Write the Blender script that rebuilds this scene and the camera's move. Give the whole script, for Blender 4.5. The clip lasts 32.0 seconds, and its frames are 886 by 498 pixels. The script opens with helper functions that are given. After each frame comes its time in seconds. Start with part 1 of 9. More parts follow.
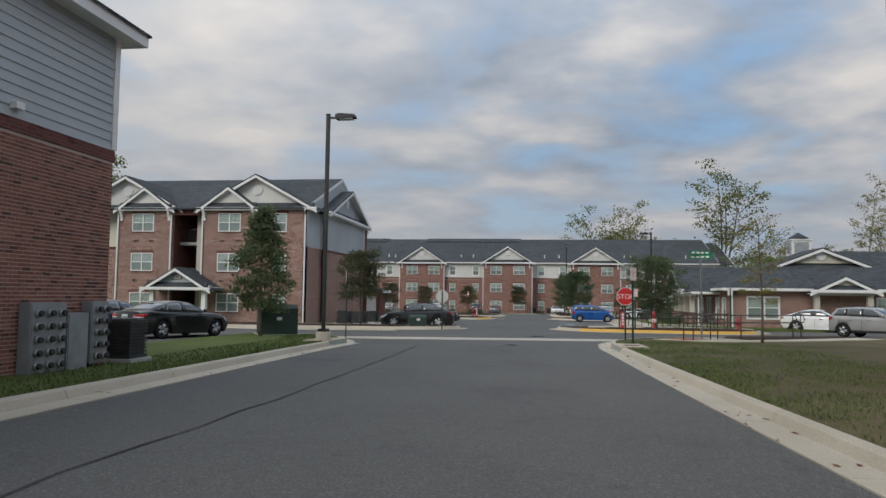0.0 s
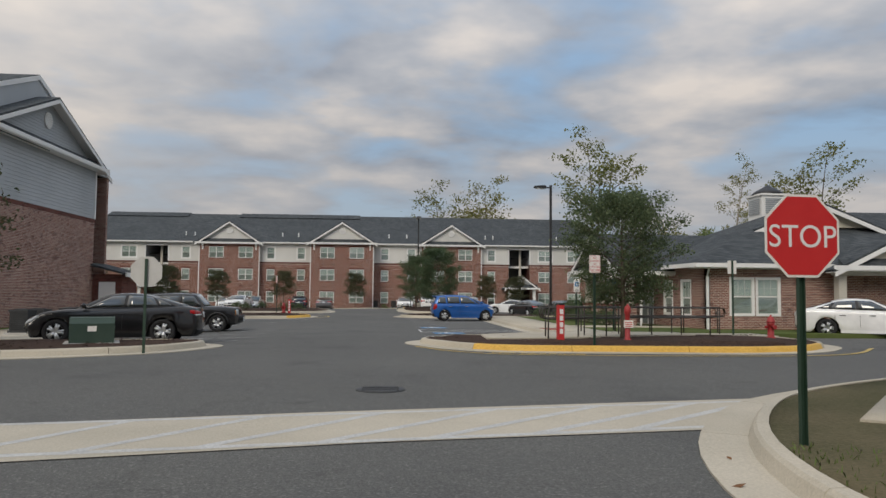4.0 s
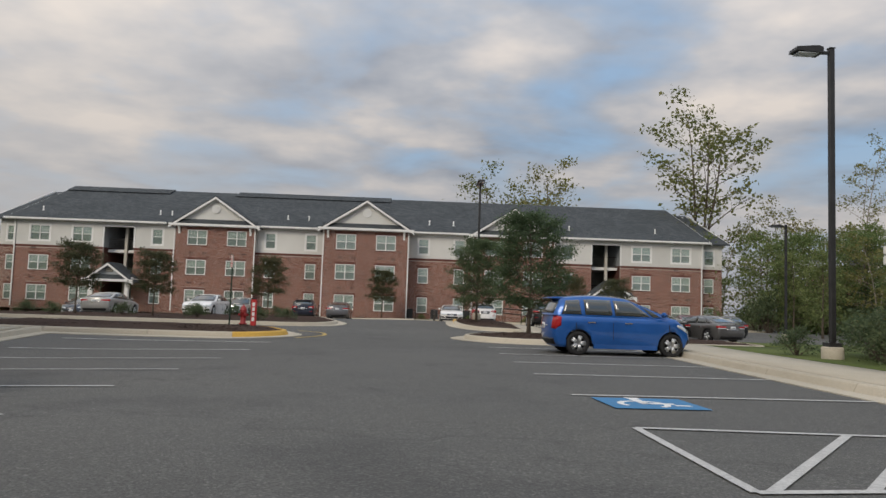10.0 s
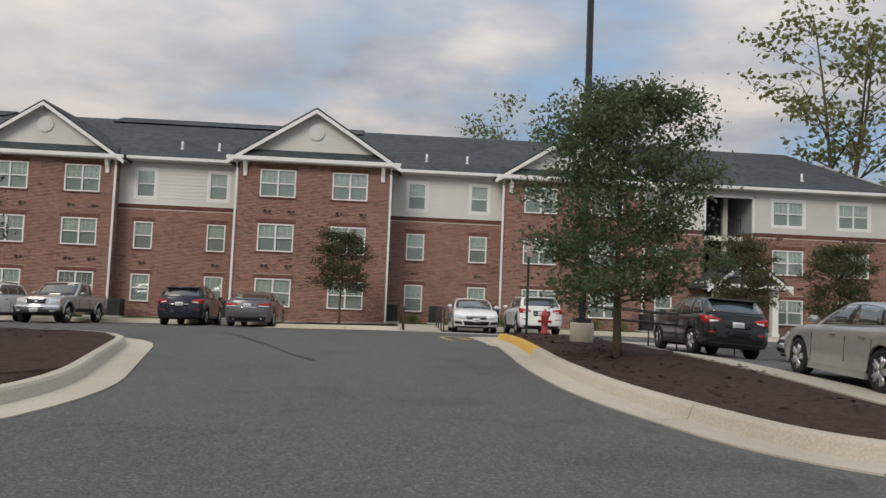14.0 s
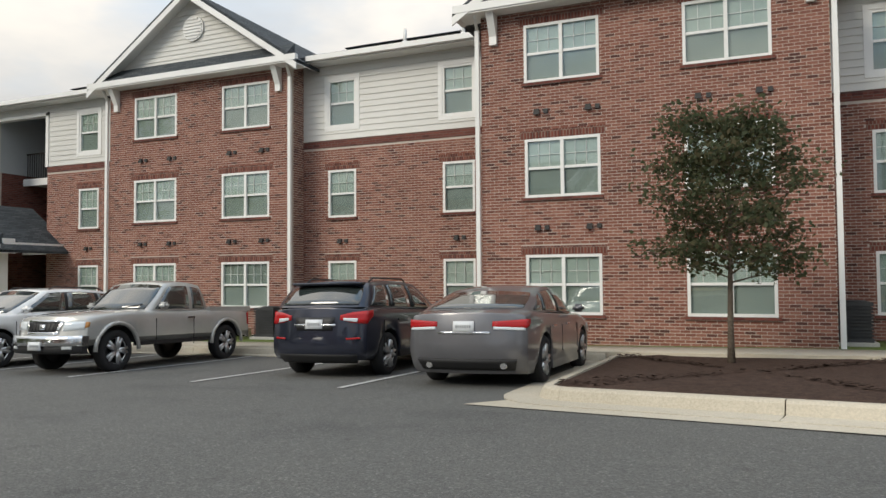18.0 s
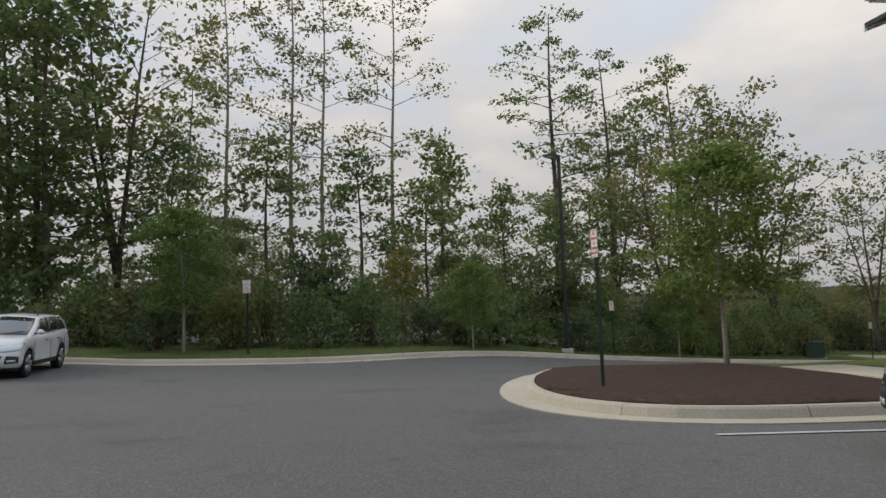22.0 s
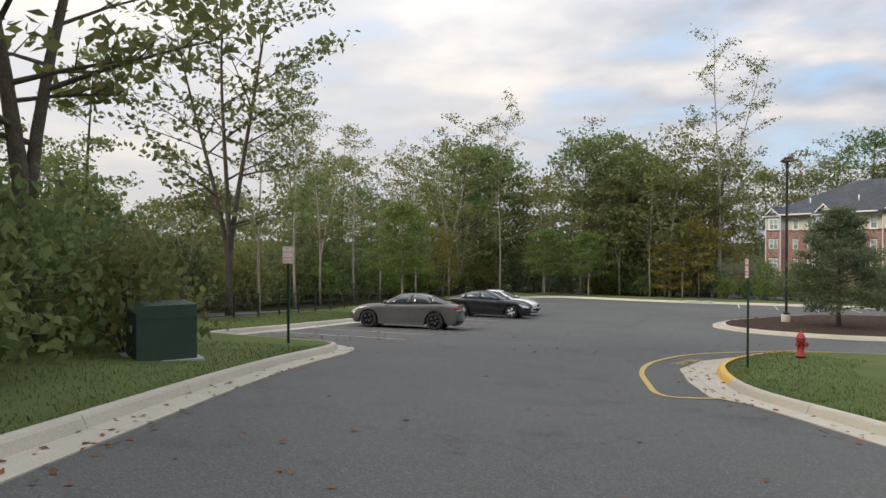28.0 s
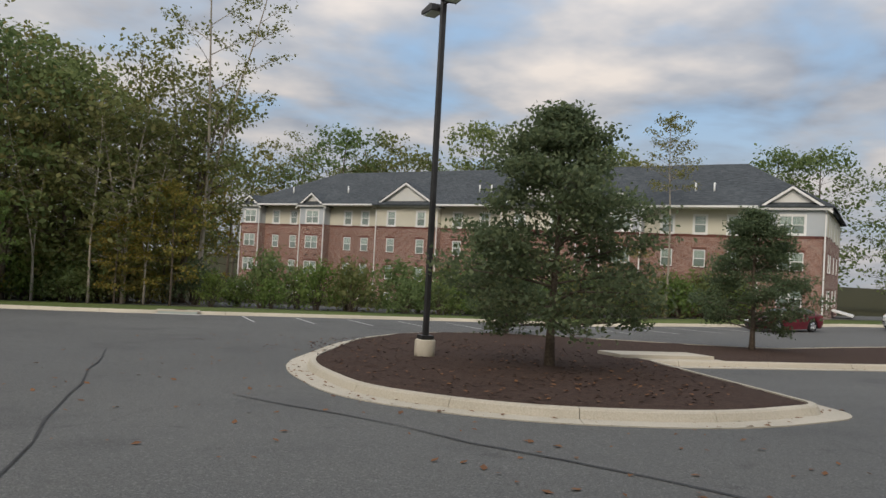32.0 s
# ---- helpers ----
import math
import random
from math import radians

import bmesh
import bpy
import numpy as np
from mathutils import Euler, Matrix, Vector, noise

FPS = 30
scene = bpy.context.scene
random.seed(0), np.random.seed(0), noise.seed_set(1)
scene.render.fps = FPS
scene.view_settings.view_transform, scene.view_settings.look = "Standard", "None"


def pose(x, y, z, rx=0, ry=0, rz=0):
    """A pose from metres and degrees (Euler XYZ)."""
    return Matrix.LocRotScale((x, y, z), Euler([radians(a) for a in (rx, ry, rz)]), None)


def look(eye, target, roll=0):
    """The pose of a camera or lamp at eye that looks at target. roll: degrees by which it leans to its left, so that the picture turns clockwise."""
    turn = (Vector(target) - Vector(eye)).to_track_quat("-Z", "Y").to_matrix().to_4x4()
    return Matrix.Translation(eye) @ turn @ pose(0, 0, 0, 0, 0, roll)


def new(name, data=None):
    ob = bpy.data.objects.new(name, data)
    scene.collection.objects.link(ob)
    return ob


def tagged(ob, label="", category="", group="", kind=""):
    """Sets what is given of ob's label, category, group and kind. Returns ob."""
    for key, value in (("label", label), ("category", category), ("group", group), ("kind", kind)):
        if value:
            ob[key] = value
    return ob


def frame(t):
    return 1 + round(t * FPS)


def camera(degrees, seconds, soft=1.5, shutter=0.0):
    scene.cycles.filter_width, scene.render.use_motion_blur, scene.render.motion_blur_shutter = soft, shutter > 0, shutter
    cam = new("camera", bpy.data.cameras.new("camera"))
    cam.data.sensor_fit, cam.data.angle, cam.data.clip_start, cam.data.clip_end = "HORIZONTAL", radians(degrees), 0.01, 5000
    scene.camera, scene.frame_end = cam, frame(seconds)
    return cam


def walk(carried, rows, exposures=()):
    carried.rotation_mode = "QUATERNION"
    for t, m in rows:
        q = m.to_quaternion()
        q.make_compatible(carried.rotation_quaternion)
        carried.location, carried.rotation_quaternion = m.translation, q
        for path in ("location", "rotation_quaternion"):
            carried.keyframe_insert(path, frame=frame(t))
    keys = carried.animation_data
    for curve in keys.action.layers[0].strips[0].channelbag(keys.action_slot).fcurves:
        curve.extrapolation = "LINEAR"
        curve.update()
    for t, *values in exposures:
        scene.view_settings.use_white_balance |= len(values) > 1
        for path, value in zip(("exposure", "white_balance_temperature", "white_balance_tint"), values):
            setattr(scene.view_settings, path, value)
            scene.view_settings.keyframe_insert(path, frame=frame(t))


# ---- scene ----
cam = camera(63.2, 32.0)
METRES, EYE, TILT, LEAN, TURN = 188.0, 1.4, 0.0, 0.0, 8.0
ROWS = [
    (0.0, 0.0, 0.0, 0.0, -0.05, 3.77, -0.75),
    (0.5, 0.0021, 0.0176, -0.0003, -4.35, 3.75, -0.47),
    (1.0, 0.0039, 0.0351, -0.0006, -7.34, 3.7, -0.3),
    (1.5, 0.0061, 0.0533, -0.001, -9.35, 3.67, -0.15),
    (2.0, 0.0085, 0.0708, -0.0013, -10.64, 3.61, -0.09),
    (2.5, 0.0107, 0.0875, -0.0014, -11.47, 3.54, -0.1),
    (3.0, 0.0131, 0.103, -0.0016, -12.02, 3.4, -0.18),
    (3.5, 0.015, 0.1163, -0.0019, -12.37, 3.28, -0.3),
    (5.5, 0.0191, 0.1446, -0.0023, -12.58, 4.28, -1.04),
    (6.0, 0.0198, 0.1499, -0.0023, -12.39, 4.54, -1.18),
    (6.5, 0.0208, 0.1573, -0.0024, -12.12, 4.3, -1.28),
    (7.0, 0.0221, 0.167, -0.0028, -11.74, 4.16, -1.32),
    (7.5, 0.0233, 0.1778, -0.0029, -11.29, 3.9, -1.52),
    (8.0, 0.0246, 0.1903, -0.0033, -10.83, 3.61, -1.77),
    (8.5, 0.0258, 0.204, -0.0037, -10.53, 3.52, -2.05),
    (9.0, 0.0273, 0.2192, -0.0041, -10.31, 3.47, -2.04),
    (9.5, 0.0287, 0.236, -0.0046, -10.18, 3.75, -1.91),
    (10.0, 0.0305, 0.2536, -0.0048, -10.17, 4.22, -1.97),
    (10.5, 0.0325, 0.2717, -0.0047, -10.21, 4.46, -2.26),
    (11.0, 0.0347, 0.2907, -0.0048, -10.36, 4.55, -2.68),
    (11.5, 0.037, 0.3102, -0.0049, -10.55, 4.56, -2.91),
    (12.0, 0.0393, 0.3298, -0.0052, -10.8, 4.47, -2.97),
    (12.5, 0.0417, 0.3493, -0.0054, -11.11, 4.37, -2.89),
    (13.0, 0.0444, 0.3682, -0.0055, -11.4, 4.23, -2.71),
    (13.5, 0.0467, 0.3866, -0.0057, -11.78, 4.05, -2.44),
    (15.5, 0.0593, 0.4524, -0.0036, -10.5, 2.46, -1.02),
    (16.0, 0.0602, 0.4659, -0.0039, -8.97, 2.63, -0.86),
    (16.5, 0.0603, 0.4787, -0.0042, -6.17, 2.63, -0.86),
    (17.0, 0.0592, 0.4901, -0.0045, -1.43, 2.47, -0.72),
    (17.5, 0.0569, 0.5004, -0.0049, 5.94, 2.26, -0.31),
    (18.0, 0.0528, 0.5101, -0.0055, 14.88, 2.21, 0.44),
    (18.5, 0.0466, 0.5189, -0.006, 25.06, 2.36, 1.2),
    (19.0, 0.0387, 0.5265, -0.0063, 35.55, 2.77, 1.81),
    (19.5, 0.0289, 0.5332, -0.0066, 45.78, 2.96, 2.07),
    (20.0, 0.0172, 0.5386, -0.0069, 54.81, 3.21, 2.26),
    (20.5, 0.0037, 0.5427, -0.0073, 62.28, 3.5, 2.43),
    (21.0, -0.0111, 0.5458, -0.0076, 67.95, 3.79, 2.45),
    (21.5, -0.0278, 0.5487, -0.0078, 72.16, 3.96, 2.38),
    (22.0, -0.0442, 0.5511, -0.0081, 74.79, 3.78, 2.14),
    (22.5, -0.062, 0.554, -0.0089, 75.95, 3.62, 1.88),
    (23.0, -0.0799, 0.5569, -0.0094, 75.35, 3.54, 1.68),
    (23.5, -0.0978, 0.5609, -0.0097, 72.9, 3.28, 1.53),
    (24.0, -0.1146, 0.5665, -0.0106, 68.39, 2.9, 1.49),
    (24.5, -0.1306, 0.5742, -0.0113, 61.73, 2.26, 1.38),
    (25.0, -0.1448, 0.5838, -0.0122, 53.59, 1.43, 1.27),
    (25.5, -0.1583, 0.5971, -0.0134, 45.33, 0.67, 1.11),
    (26.0, -0.1695, 0.612, -0.015, 38.0, 0.2, 0.88),
    (26.5, -0.1793, 0.6287, -0.0167, 32.15, -0.16, 0.65),
    (28.5, -0.2127, 0.7061, -0.0244, 17.47, -0.81, -0.09),
    (29.0, -0.219, 0.7265, -0.0264, 14.78, -0.79, -0.12),
    (29.5, -0.2239, 0.7451, -0.0281, 11.63, -0.72, -0.38),
    (30.0, -0.2274, 0.7637, -0.0297, 7.67, -0.48, -0.91),
    (30.5, -0.2291, 0.7817, -0.0312, 2.16, 0.02, -1.68),
    (31.0, -0.2283, 0.799, -0.0323, -4.94, 0.6, -2.38),
    (31.5, -0.2251, 0.8143, -0.0333, -13.16, 0.98, -2.79),
    (32.0, -0.2194, 0.8283, -0.0341, -22.6, 1.16, -3.15),
]
walk(cam, [(t, pose(0, 0, EYE, TILT, LEAN, TURN) @ pose(METRES * x, METRES * y, METRES * z, 90 + pitch, roll, yaw)) for t, x, y, z, yaw, pitch, roll in ROWS],
     [(0, -0.05, 6250, 7), (3, -0.05, 6600, 8), (13, 0.03, 6700, 9), (16, 0.04, 6400, 8), (17.1, 0.1, 6400, 7), (17.6, 0.28, 6500, 6), (18.2, 0.48, 6600, 5), (19.2, 0.30, 6550, 5), (20.2, 0.12, 6550, 6), (21, 0.1, 6500, 7), (23, 0.2, 6480, 8), (24, 0.38, 6480, 8), (25, 0.7, 6500, 9), (26, 0.68, 6550, 9), (28, 0.64, 6600, 9), (29.5, 0.58, 6620, 9), (31, 0.3, 6650, 9), (32, 0.2, 6700, 9)])

# ---- sky and sun ----
world = bpy.data.worlds.new("sky")
scene.world = world
world.use_nodes = True
SUN_EL, SUN_AZ = radians(34), radians(209)


def build_sky():
    nt = world.node_tree
    nt.nodes.clear()
    N, L = nt.nodes.new, nt.links.new
    out, bg = N("ShaderNodeOutputWorld"), N("ShaderNodeBackground")
    sky = N("ShaderNodeTexSky")
    sky.sky_type, sky.sun_disc = "NISHITA", False
    sky.sun_elevation, sky.sun_rotation = SUN_EL, SUN_AZ
    sky.altitude, sky.dust_density = 60, 1.2
    tc = N("ShaderNodeTexCoord")
    sep, comb = N("ShaderNodeSeparateXYZ"), N("ShaderNodeCombineXYZ")
    L(tc.outputs["Generated"], sep.inputs[0])
    # clouds lie on a flat layer: divide the direction by its height
    zz = N("ShaderNodeMath"); zz.operation = "MAXIMUM"; zz.inputs[1].default_value = 0.0
    L(sep.outputs[2], zz.inputs[0])
    za = N("ShaderNodeMath"); za.operation = "ADD"; za.inputs[1].default_value = 0.16
    L(zz.outputs[0], za.inputs[0])
    for i in (0, 1):
        d = N("ShaderNodeMath"); d.operation = "DIVIDE"
        L(sep.outputs[i], d.inputs[0]); L(za.outputs[0], d.inputs[1]); L(d.outputs[0], comb.inputs[i])
    n1, n2, n3 = N("ShaderNodeTexNoise"), N("ShaderNodeTexNoise"), N("ShaderNodeTexNoise")
    for n, s, det in ((n1, 1.5, 5), (n2, 1.5, 5), (n3, 3.1, 4)):
        n.inputs["Scale"].default_value, n.inputs["Detail"].default_value, n.inputs["Roughness"].default_value = s, det, 0.5
        L(comb.outputs[0], n.inputs["Vector"])
    n2.inputs["Distortion"].default_value = 0.35
    mix = N("ShaderNodeMath"); mix.operation = "MULTIPLY_ADD"; mix.inputs[1].default_value = 0.35
    L(n3.outputs["Fac"], mix.inputs[0]); L(n2.outputs["Fac"], mix.inputs[2])
    cover = N("ShaderNodeValToRGB")
    cover.color_ramp.elements[0].position, cover.color_ramp.elements[1].position = 0.48, 0.70
    L(mix.outputs[0], cover.inputs[0])
    tone = N("ShaderNodeValToRGB")
    e = tone.color_ramp.elements
    e[0].position, e[0].color = 0.36, (0.20, 0.235, 0.30, 1)
    e[1].position, e[1].color = 0.66, (0.58, 0.535, 0.51, 1)
    m = e.new(0.51); m.color = (0.35, 0.365, 0.405, 1)
    L(n1.outputs["Fac"], tone.inputs[0])
    blue = N("ShaderNodeMix"); blue.data_type = "RGBA"; blue.inputs[0].default_value = 0.3
    blue.inputs[6].default_value = (0.24, 0.36, 0.52, 1)
    sc = N("ShaderNodeVectorMath"); sc.operation = "SCALE"; sc.inputs["Scale"].default_value = 0.10
    L(sky.outputs[0], sc.inputs[0]); L(sc.outputs[0], blue.inputs[7])
    both = N("ShaderNodeMix"); both.data_type = "RGBA"
    L(cover.outputs[0], both.inputs[0]); L(blue.outputs[2], both.inputs[6]); L(tone.outputs[0], both.inputs[7])
    # a pale band of haze near the horizon all round
    hz = N("ShaderNodeMapRange"); hz.inputs[1].default_value, hz.inputs[2].default_value = 0.0, 0.22
    hz.inputs[3].default_value, hz.inputs[4].default_value = 0.6, 0.0
    L(sep.outputs[2], hz.inputs[0])
    haze = N("ShaderNodeMix"); haze.data_type = "RGBA"; haze.inputs[7].default_value = (0.52, 0.53, 0.57, 1)
    L(hz.outputs[0], haze.inputs[0]); L(both.outputs[2], haze.inputs[6])
    # west, where the sun stands behind the cloud, is paler
    dot = N("ShaderNodeVectorMath"); dot.operation = "DOT_PRODUCT"
    dot.inputs[1].default_value = (-math.sin(radians(75)), math.cos(radians(75)), 0.12)
    L(tc.outputs["Generated"], dot.inputs[0])
    wr = N("ShaderNodeMapRange"); wr.inputs[1].default_value, wr.inputs[2].default_value = 0.25, 1.0
    wr.inputs[3].default_value, wr.inputs[4].default_value = 0.0, 0.6
    L(dot.outputs["Value"], wr.inputs[0])
    pale = N("ShaderNodeMix"); pale.data_type = "RGBA"; pale.inputs[7].default_value = (0.60, 0.56, 0.53, 1)
    L(wr.outputs[0], pale.inputs[0]); L(haze.outputs[2], pale.inputs[6])
    # an overcast sky grows brighter towards the zenith
    up = N("ShaderNodeMath"); up.operation = "MULTIPLY_ADD"; up.inputs[1].default_value, up.inputs[2].default_value = 1.7, 0.82
    L(zz.outputs[0], up.inputs[0])
    dome = N("ShaderNodeVectorMath"); dome.operation = "SCALE"
    L(pale.outputs[2], dome.inputs[0]); L(up.outputs[0], dome.inputs["Scale"])
    L(dome.outputs[0], bg.inputs[0])
    bg.inputs[1].default_value = 0.98
    L(bg.outputs[0], out.inputs[0])


build_sky()
sun = new("sun", bpy.data.lights.new("sun", "SUN"))
sun.data.energy, sun.data.angle, sun.data.color = 1.5, radians(25), (1.0, 0.90, 0.78)
sun.matrix_world = look((-35, -22, 48), (0, 40, 0))
scene.view_settings.exposure = 0.0


# ---- materials ----
MATS = {}


def ramp(nt, fac, stops):
    r = nt.nodes.new("ShaderNodeValToRGB")
    e = r.color_ramp.elements
    while len(e) < len(stops):
        e.new(0.5)
    for el, (p, c) in zip(e, stops):
        el.position, el.color = p, (*c, 1)
    nt.links.new(fac, r.inputs[0])
    return r.outputs[0]


def base(name, color=(0.5, 0.5, 0.5), rough=0.6, metal=0.0, spec=0.5):
    m = bpy.data.materials.new(name)
    m.use_nodes = True
    b = m.node_tree.nodes["Principled BSDF"]
    b.inputs["Base Color"].default_value = (*color, 1)
    b.inputs["Roughness"].default_value, b.inputs["Metallic"].default_value = rough, metal
    b.inputs["Specular IOR Level"].default_value = spec
    MATS[name] = m
    return m, m.node_tree, b


def noise_tex(nt, scale, detail=4, rough=0.55, coord="Object", stretch=None):
    tc = nt.nodes.new("ShaderNodeTexCoord")
    n = nt.nodes.new("ShaderNodeTexNoise")
    n.inputs["Scale"].default_value, n.inputs["Detail"].default_value, n.inputs["Roughness"].default_value = scale, detail, rough
    src = tc.outputs[coord]
    if stretch:
        mp = nt.nodes.new("ShaderNodeMapping")
        mp.inputs["Scale"].default_value = stretch
        nt.links.new(src, mp.inputs[0])
        src = mp.outputs[0]
    nt.links.new(src, n.inputs["Vector"])
    return n.outputs["Fac"]


def mixc(nt, fac, a, b, mode="MIX"):
    m = nt.nodes.new("ShaderNodeMix")
    m.data_type, m.blend_type = "RGBA", mode
    for i, v in ((0, fac), (6, a), (7, b)):
        if hasattr(v, "is_output"):
            nt.links.new(v, m.inputs[i])
        elif i == 0:
            m.inputs[0].default_value = v
        else:
            m.inputs[i].default_value = (*v, 1)
    return m.outputs[2]


def bump(nt, b, height, strength=0.3, dist=0.02):
    bp = nt.nodes.new("ShaderNodeBump")
    bp.inputs["Strength"].default_value, bp.inputs["Distance"].default_value = strength, dist
    nt.links.new(height, bp.inputs["Height"])
    nt.links.new(bp.outputs[0], b.inputs["Normal"])


def mottled(name, lo, hi, scale, rough=0.7, metal=0.0, fine=0.0, bumpy=0.0, spec=0.5, coord="Object", big=0.0):
    """A surface whose colour wanders between two tones at two sizes."""
    m, nt, b = base(name, lo, rough, metal, spec)
    f = noise_tex(nt, scale, 5, 0.6, coord)
    col = ramp(nt, f, ((0.3, lo), (0.7, hi)))
    if fine:
        g = noise_tex(nt, fine, 3, 0.7, coord)
        col = mixc(nt, 0.35, col, ramp(nt, g, ((0.35, tuple(c * 0.55 for c in lo)), (0.65, tuple(min(1, c * 1.25) for c in hi)))))
    if big:
        k = noise_tex(nt, big, 3, 0.5, coord)
        col = mixc(nt, 0.3, col, ramp(nt, k, ((0.35, tuple(c * 0.7 for c in lo)), (0.65, tuple(min(1, c * 1.15) for c in hi)))))
    nt.links.new(col, b.inputs["Base Color"])
    if bumpy:
        bump(nt, b, noise_tex(nt, fine or scale * 6, 4, 0.7, coord), bumpy, 0.01)
    return m


def brick_material(name, c1, c2, mortar, bw=0.213, bh=0.0705):
    m, nt, b = base(name, c1, 0.85, 0, 0.25)
    tc, sep, add, comb = (nt.nodes.new("ShaderNode" + k) for k in ("TexCoord", "SeparateXYZ", "Math", "CombineXYZ"))
    nt.links.new(tc.outputs["Object"], sep.inputs[0])
    nt.links.new(sep.outputs[0], add.inputs[0]); nt.links.new(sep.outputs[1], add.inputs[1])
    nt.links.new(add.outputs[0], comb.inputs[0]); nt.links.new(sep.outputs[2], comb.inputs[1])
    br = nt.nodes.new("ShaderNodeTexBrick")
    br.inputs["Scale"].default_value, br.inputs["Brick Width"].default_value, br.inputs["Row Height"].default_value = 1, bw, bh
    br.inputs["Mortar Size"].default_value, br.inputs["Mortar Smooth"].default_value, br.inputs["Bias"].default_value = 0.0095, 0.2, -0.1
    br.inputs["Color1"].default_value, br.inputs["Color2"].default_value, br.inputs["Mortar"].default_value = (*c1, 1), (*c2, 1), (*mortar, 1)
    nt.links.new(comb.outputs[0], br.inputs["Vector"])
    col = br.outputs["Color"]
    # darker burnt bricks, chosen brick by brick
    cell = nt.nodes.new("ShaderNodeTexWhiteNoise"); cell.noise_dimensions = "2D"
    sn = nt.nodes.new("ShaderNodeVectorMath"); sn.operation = "SNAP"; sn.inputs[1].default_value = (bw, bh, 1)
    nt.links.new(comb.outputs[0], sn.inputs[0]); nt.links.new(sn.outputs[0], cell.inputs["Vector"])
    dark = ramp(nt, cell.outputs["Value"], ((0.80, (1, 1, 1)), (0.9, (0.5, 0.46, 0.5))))
    col = mixc(nt, 0.8, col, dark, "MULTIPLY")
    wide = ramp(nt, noise_tex(nt, 0.5, 4), ((0.3, (0.82, 0.82, 0.82)), (0.7, (1.1, 1.08, 1.05))))
    col = mixc(nt, 0.7, col, wide, "MULTIPLY")
    col = mixc(nt, 0.25, col, ramp(nt, noise_tex(nt, 60, 3), ((0.3, (0.6, 0.6, 0.6)), (0.7, (1.2, 1.2, 1.2)))), "MULTIPLY")
    nt.links.new(col, b.inputs["Base Color"])
    inv = nt.nodes.new("ShaderNodeMath"); inv.operation = "SUBTRACT"; inv.inputs[0].default_value = 1
    nt.links.new(br.outputs["Fac"], inv.inputs[1])
    bump(nt, b, inv.outputs[0], 0.6, 0.008)
    return m


brick_material("brick", (0.20, 0.084, 0.062), (0.29, 0.136, 0.102), (0.58, 0.51, 0.45))
brick_material("brick_soldier", (0.15, 0.050, 0.038), (0.21, 0.070, 0.050), (0.24, 0.18, 0.15), 0.0725, 0.22)
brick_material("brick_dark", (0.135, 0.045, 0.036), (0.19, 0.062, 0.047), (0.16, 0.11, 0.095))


def brick_piece_material():
    """Fired clay, each brick of its own tone."""
    m, nt, b = base("brick_piece", (0.28, 0.11, 0.075), 0.85, 0, 0.25)
    geo, inf, add, fr = (nt.nodes.new("ShaderNode" + k) for k in ("NewGeometry", "ObjectInfo", "Math", "Math"))
    fr.operation = "FRACT"
    nt.links.new(geo.outputs["Random Per Island"], add.inputs[0]); nt.links.new(inf.outputs["Random"], add.inputs[1])
    nt.links.new(add.outputs[0], fr.inputs[0])
    col = ramp(nt, fr.outputs[0], ((0.0, (0.085, 0.040, 0.034)), (0.10, (0.135, 0.058, 0.044)), (0.16, (0.200, 0.084, 0.062)), (0.6, (0.245, 0.107, 0.079)), (1.0, (0.315, 0.152, 0.113))))
    wide = ramp(nt, noise_tex(nt, 0.5, 4), ((0.3, (0.84, 0.84, 0.84)), (0.7, (1.1, 1.08, 1.06))))
    col = mixc(nt, 0.7, col, wide, "MULTIPLY")
    col = mixc(nt, 0.3, col, ramp(nt, noise_tex(nt, 60, 3), ((0.3, (0.6, 0.6, 0.6)), (0.7, (1.2, 1.2, 1.2)))), "MULTIPLY")
    nt.links.new(col, b.inputs["Base Color"])
    bump(nt, b, noise_tex(nt, 80, 3), 0.3, 0.003)


brick_piece_material()


def shingle_material():
    m, nt, b = base("shingle", (0.05, 0.055, 0.06), 0.9, 0, 0.2)
    tc, sep, add, comb = (nt.nodes.new("ShaderNode" + k) for k in ("TexCoord", "SeparateXYZ", "Math", "CombineXYZ"))
    nt.links.new(tc.outputs["Object"], sep.inputs[0])
    nt.links.new(sep.outputs[0], add.inputs[0]); nt.links.new(sep.outputs[1], add.inputs[1])
    nt.links.new(add.outputs[0], comb.inputs[0]); nt.links.new(sep.outputs[2], comb.inputs[1])
    br = nt.nodes.new("ShaderNodeTexBrick")
    br.inputs["Scale"].default_value, br.inputs["Brick Width"].default_value, br.inputs["Row Height"].default_value = 1, 0.3, 0.07
    br.inputs["Mortar Size"].default_value = 0.005
    br.inputs["Color1"].default_value, br.inputs["Color2"].default_value, br.inputs["Mortar"].default_value = (0.045, 0.052, 0.058, 1), (0.085, 0.095, 0.10, 1), (0.03, 0.03, 0.035, 1)
    nt.links.new(comb.outputs[0], br.inputs["Vector"])
    col = mixc(nt, 0.6, br.outputs["Color"], ramp(nt, noise_tex(nt, 0.35, 4), ((0.3, (0.75, 0.78, 0.8)), (0.7, (1.25, 1.25, 1.25)))), "MULTIPLY")
    nt.links.new(col, b.inputs["Base Color"])
    bump(nt, b, noise_tex(nt, 45, 3), 0.4, 0.01)


shingle_material()


